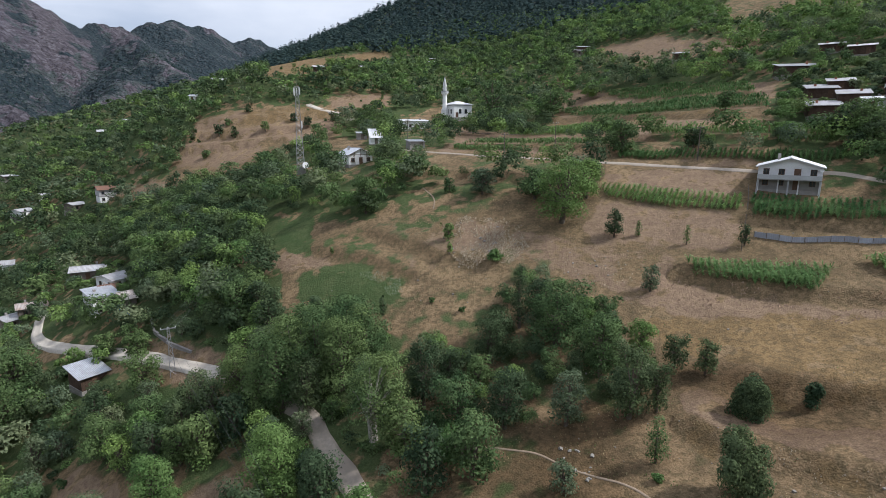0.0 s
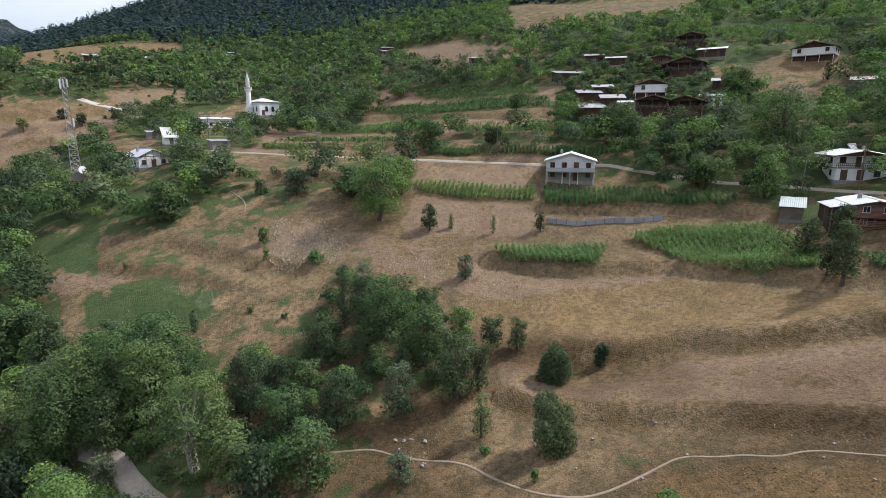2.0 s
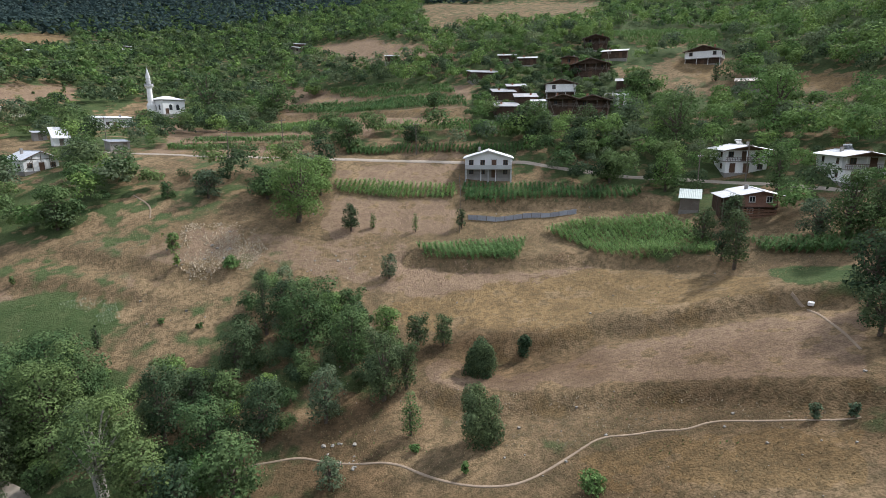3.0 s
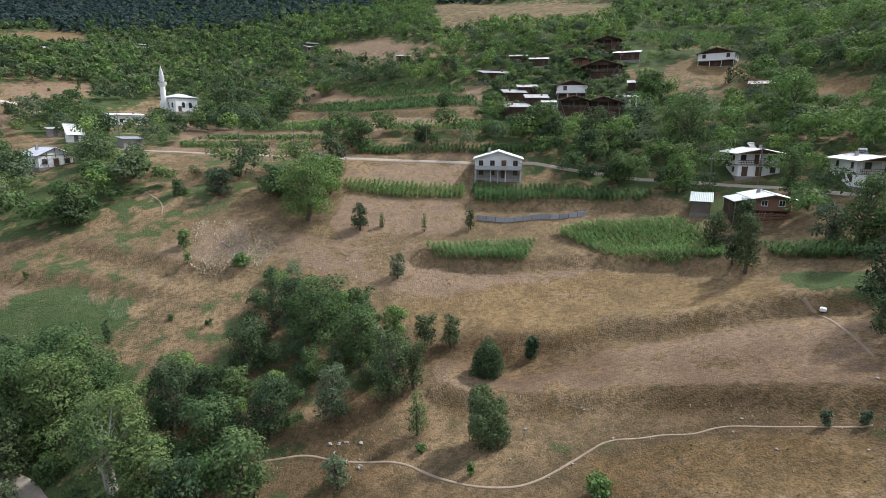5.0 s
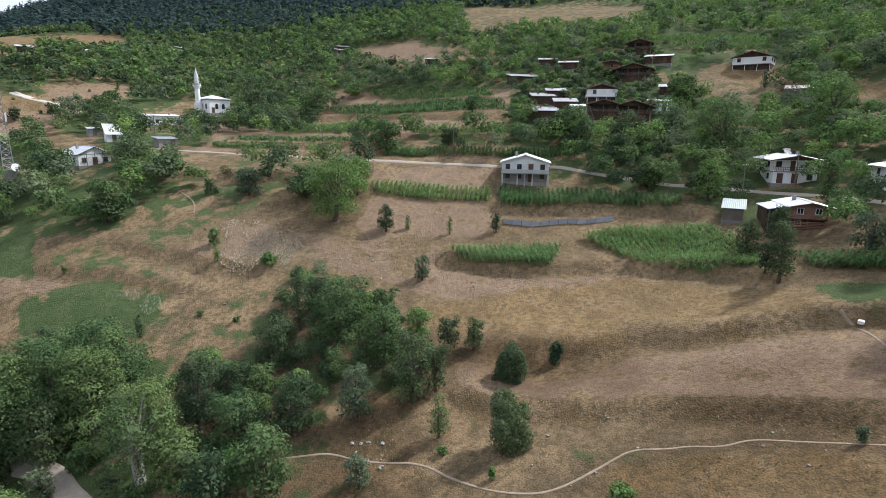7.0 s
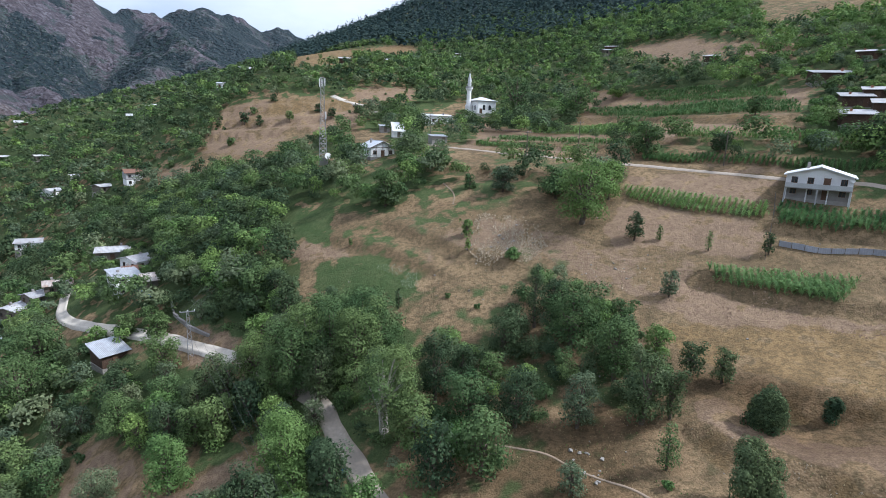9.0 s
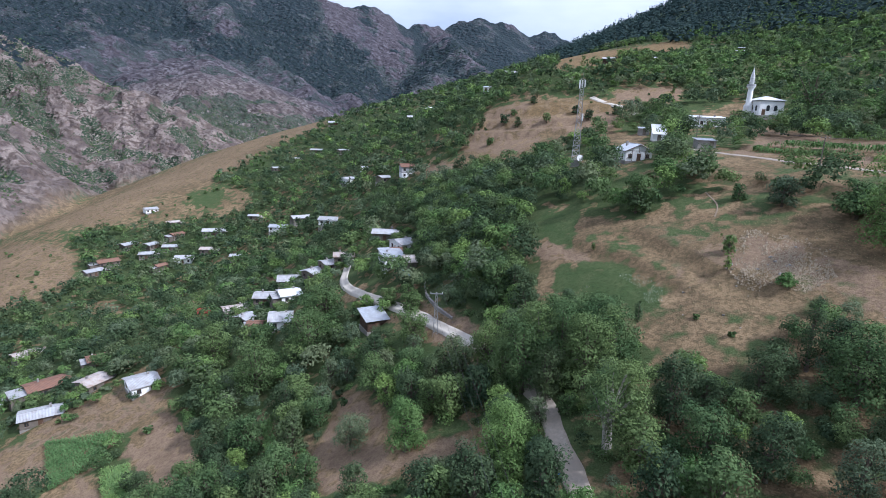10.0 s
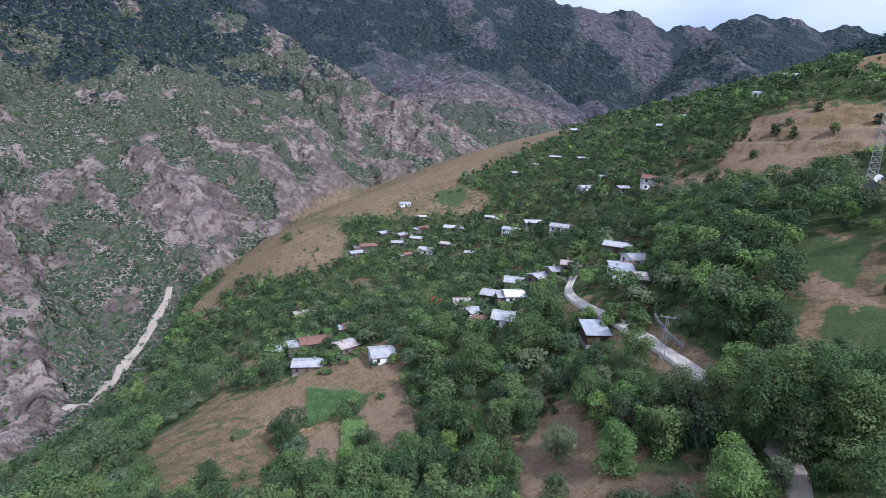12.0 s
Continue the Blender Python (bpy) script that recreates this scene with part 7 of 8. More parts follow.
# ---- the mosque and its minaret ----
def mosque(x, y):
    w, d, h = 9.2, 10.6, 5.9
    bearing = 152
    z = level(x, y + 5)
    root = new("mosque")
    root.matrix_basis = facing(x, y + 5, bearing, z)
    tagged(root, "small white village mosque with hipped pale roof", "mosque")
    part("foundation", boxed(-w / 2 - 0.2, w / 2 + 0.2, -d / 2 - 0.2, d / 2 + 0.2, -4, 0.3), "concrete", root)
    part("wall", boxed(-w / 2, w / 2, -d / 2, d / 2, 0.303, h), "plaster_white", root)
    bm = bmesh.new()
    e, q = 0.5, 1.6
    base = [bm.verts.new((sx * (w / 2 + e), sy * (d / 2 + e), h + 0.02)) for sx, sy in ((-1, -1), (1, -1), (1, 1), (-1, 1))]
    low = [bm.verts.new((v.co.x, v.co.y, h - 0.14)) for v in base]
    top = [bm.verts.new((sx * 0.5, sy * 0.5, h + q)) for sx, sy in ((-1, -1), (1, -1), (1, 1), (-1, 1))]
    for i in range(4):
        j = (i + 1) % 4
        bm.faces.new((base[i], base[j], top[j], top[i]))
        bm.faces.new((low[i], low[j], base[j], base[i]))
    bm.faces.new(top)
    bm.faces.new(low[::-1])
    bmesh.ops.recalc_face_normals(bm, faces=bm.faces)
    roof = part("roof", bm, "sheet_white", root)
    part("eave_band", boxed(-w / 2 - 0.06, w / 2 + 0.06, -d / 2 - 0.06, d / 2 + 0.06, h - 0.5, h - 0.143), "plaster_grey", roof)
    for side, cnt in (("front", 2), ("left", 3), ("right", 3)):
        for i in range(cnt):
            u = (i - (cnt - 1) / 2) * 2.9
            bm = bmesh.new()
            prof = [(-0.62, 0), (0.62, 0), (0.62, 1.5)] + [(0.62 * math.cos(t), 1.5 + 0.62 * math.sin(t)) for t in np.linspace(0.3, math.pi - 0.3, 6)] + [(-0.62, 1.5)]
            prism(bm, prof, -0.05, 0.02)
            m = pose(u, -d / 2 - 0.004, 1.9) if side == "front" else pose(-w / 2 - 0.004, u, 1.9, 0, 0, -90) if side == "left" else pose(w / 2 + 0.004, u, 1.9, 0, 0, 90)
            bmesh.ops.transform(bm, matrix=m, verts=bm.verts)
            win = part("arched_window", bm, "glass", root)
            bm = bmesh.new()
            for t0, t1 in zip(np.linspace(0, math.pi, 7)[:-1], np.linspace(0, math.pi, 7)[1:]):
                beam(bm, (0.68 * math.cos(t0), 0, 1.5 + 0.68 * math.sin(t0)), (0.68 * math.cos(t1), 0, 1.5 + 0.68 * math.sin(t1)), 0.08, 4)
            beam(bm, (-0.68, 0, 0), (-0.68, 0, 1.5), 0.08, 4)
            beam(bm, (0.68, 0, 0), (0.68, 0, 1.5), 0.08, 4)
            bmesh.ops.transform(bm, matrix=m, verts=bm.verts)
            part("surround", bm, "plaster_white", win)
    door(root, -w / 2 + 1.6, -d / 2 - 0.004, 0.35, 1.1, 2.1, "brown_frame")


def minaret(x, y):
    z = level(x, y)
    root = new("minaret")
    root.matrix_basis = Matrix.Translation((x, y, z)) @ Matrix.Diagonal((0.84, 0.84, 0.79, 1))
    tagged(root, "slender white minaret with one balcony and pointed cap", "minaret")
    part("base", lathe(bmesh.new(), [(1.9, -3), (1.9, 5.2), (1.35, 6.6)], 8), "plaster_white", root)
    part("shaft", lathe(bmesh.new(), [(1.22, 6.6), (1.12, 13.2)], 16), "plaster_white", root)
    bal = part("gallery", lathe(bmesh.new(), [(1.13, 13.2), (1.3, 13.5), (1.3, 13.7), (1.6, 14.0), (1.6, 14.2), (1.95, 14.5), (1.95, 14.7)], 16), "plaster_white", root)
    part("parapet", lathe(bmesh.new(), [(1.95, 14.7), (1.95, 15.7), (1.82, 15.7), (1.82, 14.75)], 16), "plaster_grey", bal)
    part("upper_shaft", lathe(bmesh.new(), [(0.95, 14.7), (0.9, 18.2), (1.05, 18.4)], 16), "plaster_white", root)
    part("cap", lathe(bmesh.new(), [(1.08, 18.4), (0.72, 20.4), (0.28, 22.4), (0.05, 23.2)], 16), "sheet_white", root)
    part("finial", lathe(bmesh.new(), [(0.05, 23.2), (0.12, 23.5), (0.05, 23.8), (0.02, 24.3)], 8), "steel", root)
    for i in range(4):
        a = math.pi / 4 + i * math.pi / 2
        bm = bmesh.new()
        beam(bm, (1.0 * math.cos(a), 1.0 * math.sin(a), 16.9), (1.6 * math.cos(a), 1.6 * math.sin(a), 16.9), 0.12, 6, 0.32)
        part("loudspeaker", bm, "plaster_grey", root)


mosque(*MOSQUE)
minaret(*MINARET)


# ---- the lattice mast ----
def mast(x, y, H=26.0):
    z = level(x, y)
    root = new("lattice_mast")
    root.matrix_basis = Matrix.Translation((x, y, z)) @ Matrix.Rotation(0.3, 4, "Z")
    tagged(root, "tall grey lattice telecommunications mast with antennas", "mast")
    half = lambda q: 1.2 - 0.65 * min(1, q / (0.8 * H))
    sides = ((-1, -1), (1, -1), (1, 1), (-1, 1))
    n = 17
    for sx, sy in sides:
        bm = bmesh.new()
        for i in range(n):
            q0, q1 = H * i / n, H * (i + 1) / n
            beam(bm, (sx * half(q0), sy * half(q0), q0 - (0.6 if i == 0 else 0)), (sx * half(q1), sy * half(q1), q1), 0.06, 5)
        part("leg", bm, "steel", root)
    for k in range(4):
        (ax, ay), (bx, by) = sides[k], sides[(k + 1) % 4]
        bm = bmesh.new()
        for i in range(n):
            q0, q1 = H * i / n, H * (i + 1) / n
            a, b = half(q0), half(q1)
            beam(bm, (ax * a, ay * a, q0), (bx * b, by * b, q1), 0.03, 4)
            beam(bm, (bx * a, by * a, q0), (ax * b, ay * b, q1), 0.03, 4)
            beam(bm, (ax * b, ay * b, q1), (bx * b, by * b, q1), 0.03, 4)
        part("bracing", bm, "steel", root)
    for ax, ay, az, hh in ((-0.8, -0.65, 23.2, 2.4), (0.8, -0.5, 23.6, 2.1), (0, 0.8, 23.4, 2.2), (0.95, -0.75, 13.6, 2.2)):
        ant = part("antenna", boxed(ax - 0.17, ax + 0.17, ay - 0.1, ay + 0.1, az, az + hh), "plaster_white", root)
        part("bracket", boxed(min(ax, ax * 0.7), max(ax, ax * 0.7) + 0.02, ay * 0.75 - 0.04, ay * 0.75 + 0.04, az + 0.5, az + 0.58), "steel", ant)
    part("equipment_box", boxed(-1.5, 1.3, -2.9, -1.75, -0.5, 1.9), "concrete", root)
    bm = bmesh.new()
    lathe(bm, [(0.05, 0.0), (0.55, 0.1), (0.95, 0.32), (1.0, 0.42)], 16)
    bmesh.ops.transform(bm, matrix=pose(1.2, -3.0, 2.4, 80, 0, 15), verts=bm.verts)
    part("dish", bm, "plaster_white", root, "round white dish antenna")
    part("dish_arm", beam_mesh((1.2, -2.2, 1.9), (1.2, -2.9, 2.4), 0.06), "steel", root)
    part("lightning_rod", beam_mesh((0, 0, H - 0.3), (0, 0, H + 1.8), 0.03), "steel", root)


mast(*MAST)

# ---- small things ----
def utility_pole(x, y, h=8.0, lean=(0, 0), arm=True, bearing=0):
    z = level(x, y)
    root = new("utility_pole")
    root.matrix_basis = Matrix.Translation((x, y, z)) @ Matrix.Rotation(radians(bearing), 4, "Z")
    tagged(root, "weathered wooden utility pole with cross arm", "utility pole", "poles along the road")
    part("pole", beam_mesh((0, 0, -0.8), (lean[0], lean[1], h), 0.14, 0.09, 8), "grey_wood", root)
    if arm:
        part("cross_arm", boxed(lean[0] - 0.8, lean[0] + 0.8, lean[1] - 0.16, lean[1] - 0.06, h - 0.7, h - 0.58), "grey_wood", root)
        for i in (-0.7, 0.0, 0.7):
            part("insulator", lathe_at([(0.03, 0), (0.06, 0.05), (0.05, 0.16), (0.02, 0.2)], lean[0] + i, lean[1] - 0.11, h - 0.58), "pvc", root)


def lathe_at(profile, x, y, z):
    bm = lathe(bmesh.new(), profile, 8)
    bmesh.ops.translate(bm, verts=bm.verts, vec=(x, y, z))
    return bm


for px, py in (POLE_A, POLE_B, POLE_C, POLE_D, POLE_E, POLE_F, POLE_G):
    utility_pole(px, py)


def lattice_pylon(x, y, h=9.0):
    z = level(x, y)
    root = new("lattice_pole")
    root.matrix_basis = Matrix.Translation((x, y, z)) @ Matrix.Rotation(0.5, 4, "Z")
    tagged(root, "grey steel lattice power pole beside the village road", "power pole")
    sides = ((-1, -1), (1, -1), (1, 1), (-1, 1))
    half = lambda q: 0.48 - 0.3 * q / h
    for sx, sy in sides:
        part("leg", beam_mesh((sx * half(0), sy * half(0), -0.5), (sx * half(h), sy * half(h), h), 0.05), "steel", root)
    for k in range(4):
        (ax, ay), (bx, by) = sides[k], sides[(k + 1) % 4]
        bm = bmesh.new()
        for i in range(9):
            q0, q1 = h * i / 9, h * (i + 1) / 9
            a, b = half(q0), half(q1)
            p, q = ((ax, ay), (bx, by)) if i % 2 else ((bx, by), (ax, ay))
            beam(bm, (p[0] * a, p[1] * a, q0), (q[0] * b, q[1] * b, q1), 0.035, 4)
        part("bracing", bm, "steel", root)
    part("cross_arm", boxed(-1.3, 1.3, -0.1, 0.1, h - 0.25, h - 0.1), "steel", root)
    for i in (-1.2, 0, 1.2):
        part("insulator", lathe_at([(0.04, 0), (0.08, 0.08), (0.06, 0.25), (0.03, 0.3)], i, 0, h - 0.1), "pvc", root)


lattice_pylon(*PYLON)


def wire(a, b, sag, label):
    bm = bmesh.new()
    a, b = Vector(a), Vector(b)
    n = 14
    pts = [a.lerp(b, i / n) - Vector((0, 0, sag * 4 * (i / n) * (1 - i / n))) for i in range(n + 1)]
    for p, q in zip(pts, pts[1:]):
        beam(bm, p, q, 0.014, 4)
    ob = part("power_line", bm, "wire")
    tagged(ob, label, "cable", "overhead cables")


def top_of(p, h):
    return (p[0], p[1], level(*p) + h)


for k in (-0.7, 0.7):
    for p, q in ((POLE_E, POLE_A), (POLE_A, POLE_B)):
        a, b = Vector(top_of(p, 7.5)), Vector(top_of(q, 7.5))
        wire(a + Vector((k, -0.11, 0)), b + Vector((k, -0.11, 0)), 1.2, "thin sagging overhead power cable")
for k in (-1.2, 0, 1.2):
    a, b = Vector(top_of(PYLON, 9.1)), Vector(top_of(MAST, 8))
    wire(a + Vector((k * 0.87, k * 0.48, 0)), b + Vector((k, 0, 0)), 3.5, "thin sagging overhead power cable")
    wire(a + Vector((k * 0.87, k * 0.48, 0)), Vector((-5.5 + k * 0.87, 32 + k * 0.48, 60.3)), 0.4, "thin taut overhead power cable above the field")


def sheet_fence(line):
    """A low fence of overlapping metal sheets between posts."""
    root = new("sheet_fence")
    root.matrix_basis = Matrix.Translation((line[0][0], line[0][1], level(*line[0])))
    tagged(root, "low wavering blue-grey sheet metal fence below the maize", "fence")
    inv = root.matrix_basis.inverted()
    p = np.array(line)
    s = np.concatenate([[0], np.cumsum(np.hypot(*np.diff(p, axis=0).T))])
    n = int(s[-1] / 1.9)
    for i in range(n):
        u0, u1 = s[-1] * i / n, s[-1] * (i + 1.04) / n
        ends = []
        for u in (u0, u1):
            x, y = np.interp(u, s, p[:, 0]), np.interp(u, s, p[:, 1])
            ends.append(Vector((x, y, level(x, y) + 0.02 * math.sin(i * 2.1))))
        bm = bmesh.new()
        up = Vector((0, 0, 1.0 + 0.06 * math.sin(i * 1.3)))
        out = Vector((0.01 * (i % 2), 0.02 * (i % 2), 0))
        sheet(bm, inv @ (ends[0] + out), inv @ (ends[1] + out), inv @ (ends[1] + up + out), inv @ (ends[0] + up + out), 0.02, 0.02, 0.3)
        part("panel", bm, "fence_sheet", root)
        part("post", beam_mesh(inv @ (ends[0] - Vector((0, 0, 0.3))), inv @ (ends[0] + up * 1.05), 0.05), "grey_wood", root)


sheet_fence(FENCE)


def wire_fence(line):
    root = new("wire_fence")
    root.matrix_basis = Matrix.Translation((line[0][0], line[0][1], level(*line[0])))
    tagged(root, "leaning wooden stakes with wire beside the ploughed plot", "fence")
    inv = root.matrix_basis.inverted()
    p = np.array(line)
    s = np.concatenate([[0], np.cumsum(np.hypot(*np.diff(p, axis=0).T))])
    n = int(s[-1] / 2.2)
    feet = []
    for i in range(n + 1):
        x, y = np.interp(s[-1] * i / n, s, p[:, 0]), np.interp(s[-1] * i / n, s, p[:, 1])
        feet.append(inv @ Vector((x, y, level(x, y))))
        part("stake", beam_mesh(feet[-1] - Vector((0, 0, 0.4)), feet[-1] + Vector((0.1 * math.sin(7 * i), 0.08 * math.cos(5 * i), 1.5)), 0.06, 0.045), "grey_wood", root)
    for zz in (0.5, 0.95, 1.35):
        bm = bmesh.new()
        for a, b in zip(feet, feet[1:]):
            beam(bm, a + Vector((0, 0, zz)), b + Vector((0, 0, zz)), 0.012, 4)
        part("fence_wire", bm, "wire", root)


wire_fence(WIRE_FENCE)


def rock(x, y, r, seed):
    """A weathered boulder, sunk into the slope."""
    bm = bmesh.new()
    bmesh.ops.create_icosphere(bm, subdivisions=2, radius=1)
    for v in bm.verts:
        k = 0.72 + 0.55 * noise.noise(v.co * 1.3 + Vector((seed * 3.7, 0, 0)))
        v.co = Vector((v.co.x * r * k, v.co.y * r * 0.8 * k, v.co.z * r * 0.55 * k))
    ob = part("rock", bm, "stone")
    ob.matrix_basis = Matrix.Translation((x, y, level(x, y) + 0.1 * r)) @ Matrix.Rotation(seed * 1.9, 4, "Z")
    tagged(ob, "weathered pale grey rock half sunk in dry grass", "rock", "rocks on the slope")


rock_rng = random.Random(77)
for outline, count, size in ((STONY, 16, 0.42), (PILE, 14, 0.3), (BARE, 10, 0.3)):
    for i in range(count):
        u, v = rock_rng.random(), rock_rng.random()
        (ax, ay), (bx, by), (cx, cy), (dx, dy) = outline
        rock((ax * (1 - u) + bx * u) * (1 - v) + (dx * (1 - u) + cx * u) * v, (ay * (1 - u) + by * u) * (1 - v) + (dy * (1 - u) + cy * u) * v, size * rock_rng.uniform(0.5, 1.4), i + count)


def stone_block(x, y, w, d, h, label, mat="plaster_white"):
    bm = boxed(-w / 2, w / 2, -d / 2, d / 2, -0.3, h)
    bmesh.ops.bevel(bm, geom=bm.edges, offset=0.06, segments=2, affect="EDGES")
    ob = part("stone_trough" if mat == "plaster_white" else "rock", bm, mat)
    ob.matrix_basis = Matrix.Translation((x, y, level(x, y))) @ Matrix.Rotation(0.4, 4, "Z")
    tagged(ob, label, "trough" if mat == "plaster_white" else "rock")


stone_block(STONE[0], STONE[1], 1.5, 0.7, 0.16, "small pale concrete trough beside the footpath")


def heap(x, y, r, h, mat, name, label, seed):
    """A crumpled heap: tarpaulin or bundle."""
    bm = bmesh.new()
    bmesh.ops.create_icosphere(bm, subdivisions=3, radius=1)
    for v in bm.verts:
        k = 0.75 + 0.5 * noise.noise(v.co * 1.7 + Vector((seed, 0, 0)))
        v.co = Vector((v.co.x * r * k, v.co.y * r * 0.8 * k, max(v.co.z, -0.35) * h * k))
    ob = part(name, bm, mat)
    ob.matrix_basis = Matrix.Translation((x, y, level(x, y) + 0.2 * h))
    tagged(ob, label, name.replace("_", " "))


def retaining_wall(line, h=0.6, thick=0.35):
    """A low rough wall that holds the bank above the road."""
    ob = new("retaining_wall")
    tagged(ob, "low pale concrete retaining wall along the village road", "retaining wall")
    for (ax, ay), (bx, by) in zip(line, line[1:]):
        n = max(1, round(math.hypot(bx - ax, by - ay) / 2.2))
        for i in range(n):
            x0, y0, x1, y1 = ax + (bx - ax) * i / n, ay + (by - ay) * i / n, ax + (bx - ax) * (i + 1) / n, ay + (by - ay) * (i + 1) / n
            ln = math.hypot(x1 - x0, y1 - y0)
            zb = min(level(x0, y0), level(x1, y1))
            top = h + 0.12 * math.sin(3.1 * x0 + y0)
            bm = boxed(0.01, ln - 0.01, -thick / 2, thick / 2, -0.8, top)
            box(bm, 0.0, ln - 0.02, -thick / 2 - 0.05, thick / 2 + 0.05, top + 0.003, top + 0.1)
            bmesh.ops.transform(bm, matrix=Matrix.Translation((x0, y0, zb)) @ Matrix.Rotation(math.atan2(y1 - y0, x1 - x0), 4, "Z"), verts=bm.verts)
            part("wall_section", bm, "concrete", ob)


retaining_wall(pairs(-63.6, 110.5, -60.1, 105.2, -53.8, 99.4, -47.9, 95.3))

heap(*TARP_A, 1.5, 1.2, "blue", "tarpaulin", "crumpled bright blue tarpaulin beside the house", 1)
heap(*TARP_B, 1.3, 1.0, "blue", "tarpaulin", "crumpled bright blue tarpaulin beside the house", 2)
heap(*TARP_C, 0.5, 0.5, "blue", "tarpaulin", "small bright blue tarpaulin beside the lane", 3)

# ---- dry grass tufts and loose stones on the open slope ----
def tufts(name, spacing, r0, r1, a0, a1, size, seed, material, label, category, keep):
    x, y = scatter(spacing, r0, r1, a0, a1, seed)
    rg = np.random.default_rng(seed)
    k = keep(x, y)
    x, y = x[k], y[k]
    z = ground(x, y)
    vs = []
    for i in range(3):
        a = rg.uniform(0, 6.283, x.size)
        s = size * rg.uniform(0.5, 1.4, x.size)
        dx, dy = np.cos(a) * s, np.sin(a) * s
        b = np.stack([x, y, z - 0.05], -1)
        vs.append(np.stack([b + np.stack([-dy, dx, 0 * a], -1) * 0.5, b + np.stack([dy, -dx, 0 * a], -1) * 0.5, b + np.stack([dx * 0.7, dy * 0.7, s * rg.uniform(0.7, 1.3, x.size)], -1)], 1))
    v = np.concatenate(vs).reshape(-1, 3)
    n = len(v) // 3
    me = mesh_from(name, v, np.arange(3 * n), np.full(n, 3), [M[material]])
    tagged(new(name, me), label, category, kind="stuff")


def open_ground(x, y):
    k = np.zeros(x.size, bool)
    for name, p in OPEN:
        if name in ("slope", "meadow", "bench"):
            k |= inside(p, x, y)
    for name, p in COVERS:
        if name == "soil":
            k &= ~inside(p, x, y)
    for p in MAIZE:
        k &= ~inside(p, x, y)
    return k & (fbm(x, y, 12, 3, 99) + 0.3 * fbm(x, y, 3, 2, 98) > -0.05)


M["dry_grass"] = leaf_material("dry_grass", (0.3, 0.225, 0.14), (0.46, 0.345, 0.21), (0.36, 0.275, 0.16))
M["weed"] = leaf_material("green_weeds", (0.1, 0.14, 0.05), (0.2, 0.25, 0.1), (0.17, 0.2, 0.08))
tufts("dry_grass", 0.66, 42, 120, -34, 74, 0.15, 301, "dry_grass", "dry yellow-brown grass tufts on the slope", "grass", open_ground)
tufts("weeds", 0.8, 42, 130, -34, 74, 0.17, 302, "weed", "scattered low green weeds in dry grass", "weeds", lambda x, y: open_ground(x, y) & (fbm(x, y, 16, 3, 97) + 0.8 * fbm(x, y, 2.2, 2, 96) > 0.42) & (np.random.default_rng(5).random(x.size) < 0.4))

M["white_flower"] = leaf_material("white_flowers", (0.5, 0.52, 0.44), (0.75, 0.76, 0.7), (0.6, 0.62, 0.5))
tufts("meadow_flowers", 0.34, 45, 110, -40, 40, 0.13, 305, "white_flower", "patch of small white flowers on the green meadow", "flowers", lambda x, y: inside(FLOWERS, x + 1.5 * fbm(x, y, 3, 2, 94), y) & (fbm(x, y, 3, 3, 95) > -0.05))


def loose_stones():
    x, y = scatter(2.4, 44, 118, -20, 70, 303)
    rg = np.random.default_rng(303)
    k = open_ground(x, y) & (rg.random(x.size) < 0.4)
    x, y = x[k], y[k]
    z = ground(x, y)
    cube = np.array([(sx, sy, sz) for sz in (-1, 1) for sx, sy in ((-1, -1), (1, -1), (1, 1), (-1, 1))], float)
    faces = np.array([(0, 3, 2, 1), (4, 5, 6, 7), (0, 1, 5, 4), (1, 2, 6, 5), (2, 3, 7, 6), (3, 0, 4, 7)])
    s = 0.05 + 0.17 * rg.random(x.size) ** 4
    v = np.stack([x, y, z], -1)[:, None, :] + cube[None] * s[:, None, None] * rg.uniform(0.5, 1.1, (x.size, 8, 3))
    f = faces[None] + 8 * np.arange(x.size)[:, None, None]
    me = mesh_from("loose_stones", v.reshape(-1, 3), f.ravel(), np.full(6 * x.size, 4), [M["stone"]])
    tagged(new("loose_stones", me), "pale loose stones scattered over the dry slope", "stones", kind="stuff")


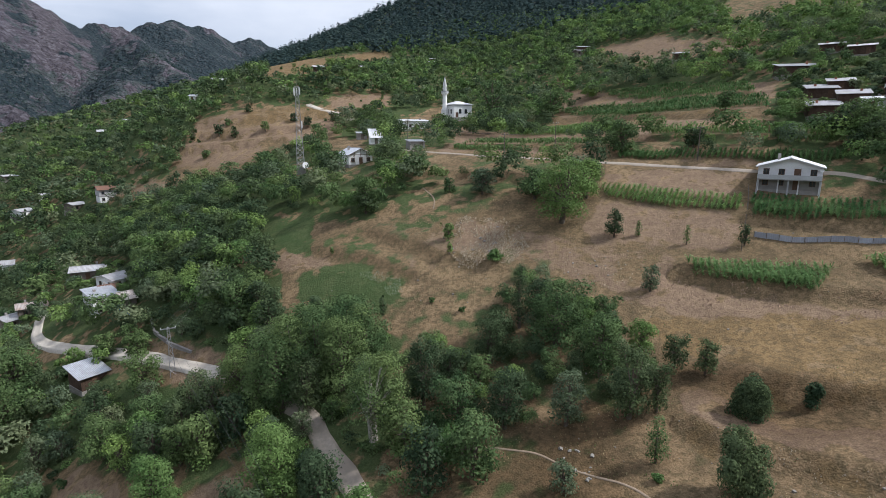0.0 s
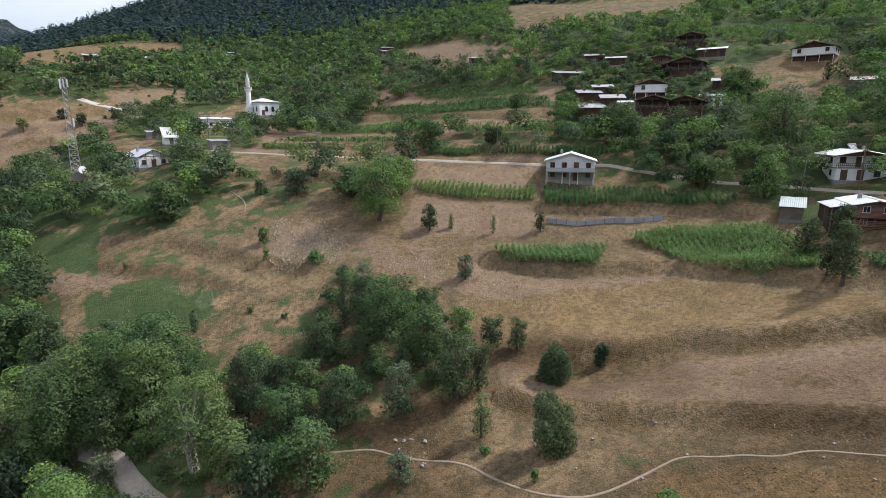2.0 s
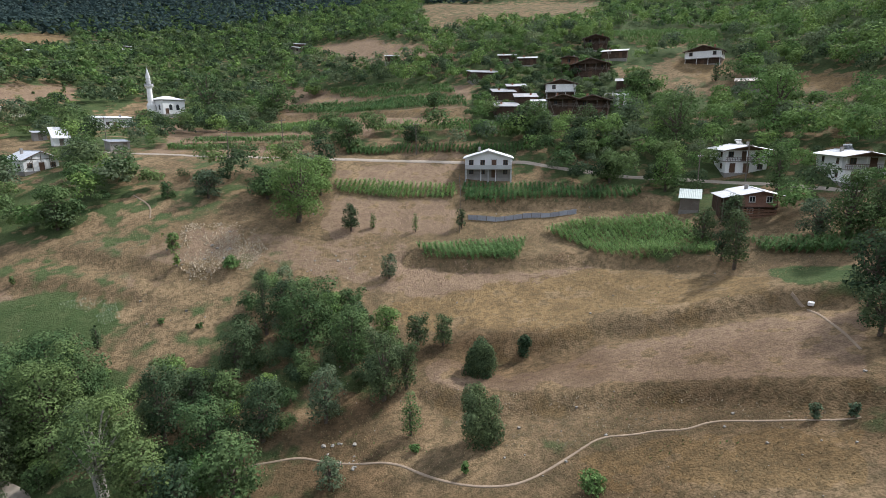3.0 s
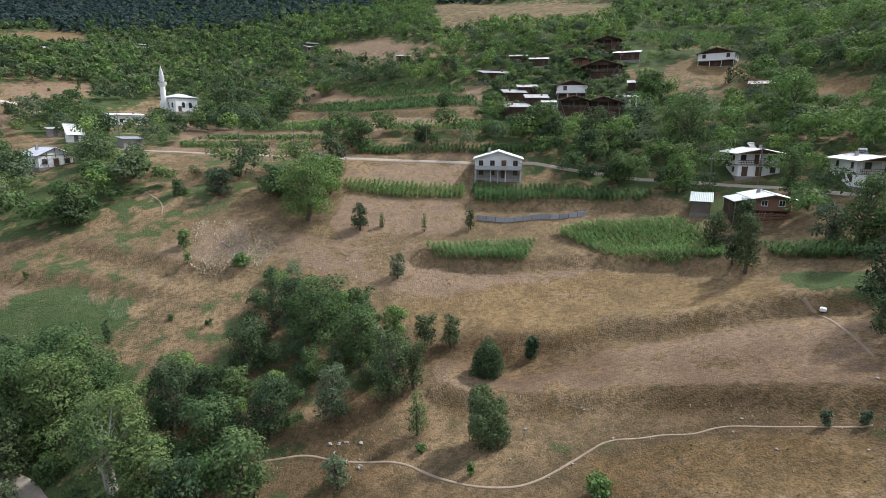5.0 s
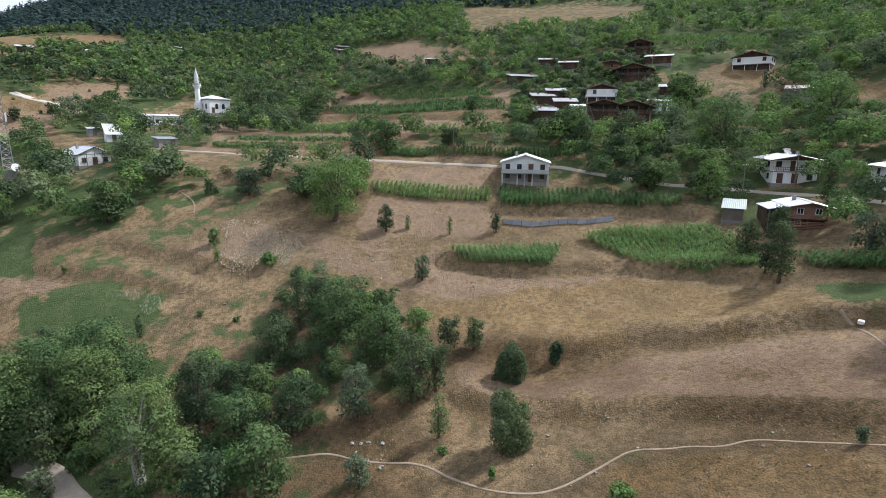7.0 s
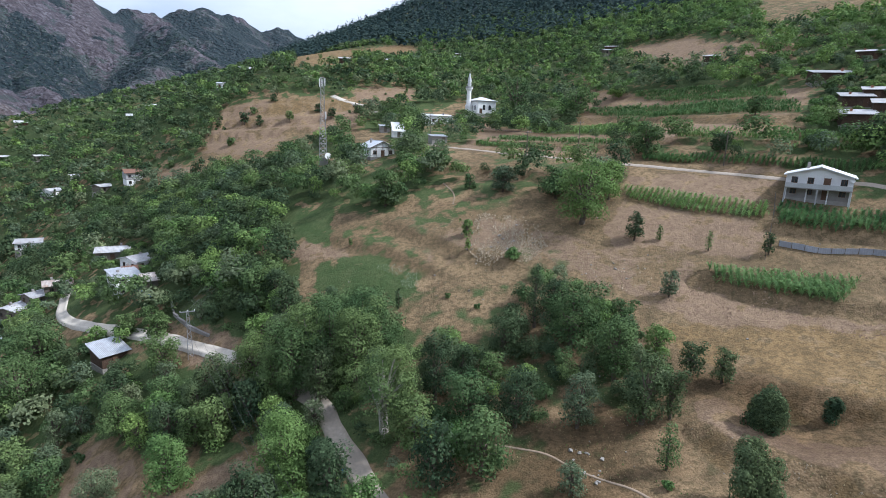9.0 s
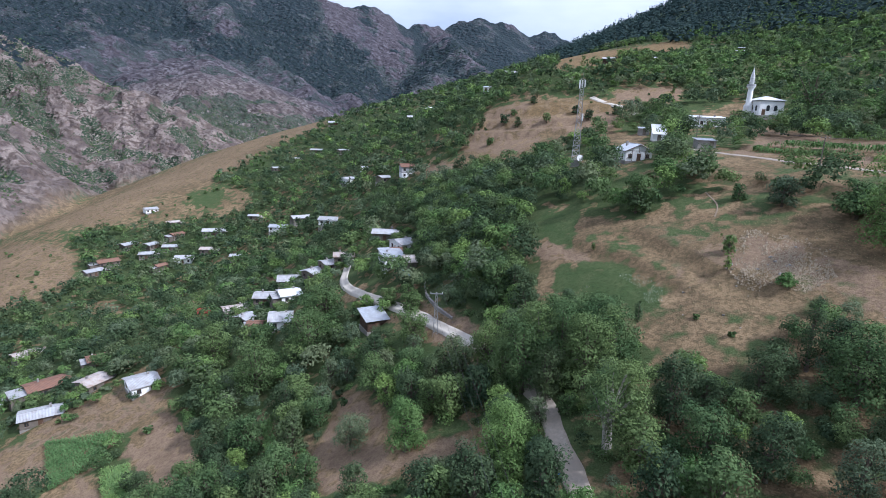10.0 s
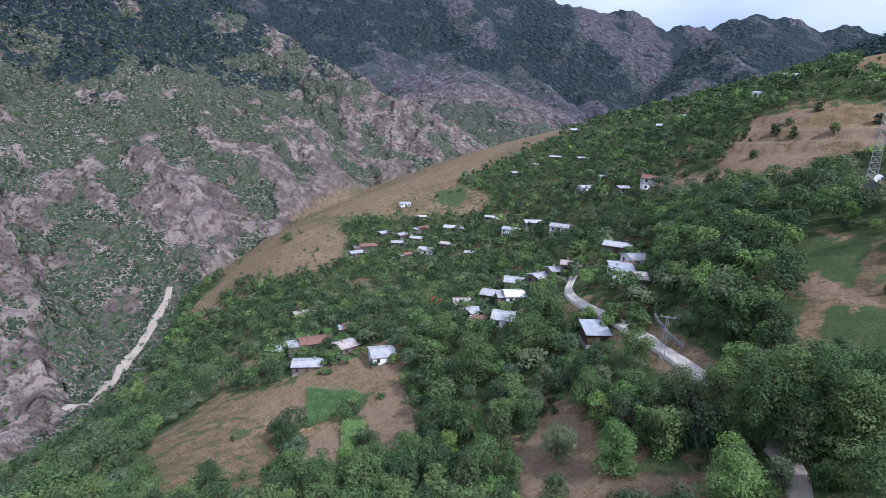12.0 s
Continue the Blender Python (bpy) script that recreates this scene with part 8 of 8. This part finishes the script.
def rubble(name, outline, count, s0, s1, mat, label, category, seed):
    """Many small angular pieces lying close together."""
    rg = np.random.default_rng(seed)
    lo, hi = np.min(outline, axis=0) - 1.5, np.max(outline, axis=0) + 1.5
    x, y = rg.uniform(lo[0], hi[0], count), rg.uniform(lo[1], hi[1], count)
    k = inside(outline, x + 2.5 * fbm(x, y, 4, 2, seed + 1), y + 2.5 * fbm(x, y, 4, 2, seed + 2))
    k &= fbm(x, y, 5, 3, seed) + 0.25 * rg.normal(0, 1, count) > -0.12
    x, y = x[k], y[k]
    z = ground(x, y)
    tetra = np.array([(1, 0, -0.5), (-0.5, 0.87, -0.5), (-0.5, -0.87, -0.5), (0.1, -0.1, 0.8)])
    tri = np.array([(0, 2, 1), (0, 1, 3), (1, 2, 3), (2, 0, 3)])
    s = s0 + (s1 - s0) * rg.random(x.size) ** 3
    a = rg.uniform(0, 6.283, x.size)[:, None]
    t = tetra[None] * rg.uniform(0.5, 1.2, (x.size, 4, 3)) * s[:, None, None]
    w = np.stack([t[..., 0] * np.cos(a) - t[..., 1] * np.sin(a), t[..., 0] * np.sin(a) + t[..., 1] * np.cos(a), t[..., 2]], -1) + np.stack([x, y, z + 0.2 * s], -1)[:, None]
    f = tri[None] + 4 * np.arange(x.size)[:, None, None]
    me = mesh_from(name, w.reshape(-1, 3), f.ravel(), np.full(4 * x.size, 3), [M[mat]])
    tagged(new(name, me), label, category, kind="stuff")


rubble("rubble", SCREE, 9000, 0.09, 0.36, "rubble", "pale broken stones washed over the dry slope", "stones", 311)
rubble("rubble", BARE, 900, 0.08, 0.3, "rubble", "pale broken stones washed over the dry slope", "stones", 313)
rubble("soil_clods", BROKEN_BANK, 7000, 0.07, 0.28, "clod", "crumbling clods of red-brown earth below the maize", "soil clods", 314)
rubble("rubble", STONY_SLOPE, 5600, 0.05, 0.18, "rubble", "small stones on the bank above the footpath", "stones", 315)
rubble("soil_clods", PLOT, 3600, 0.08, 0.24, "clod", "coarse clods of red-brown ploughed earth", "soil clods", 312)
loose_stones()
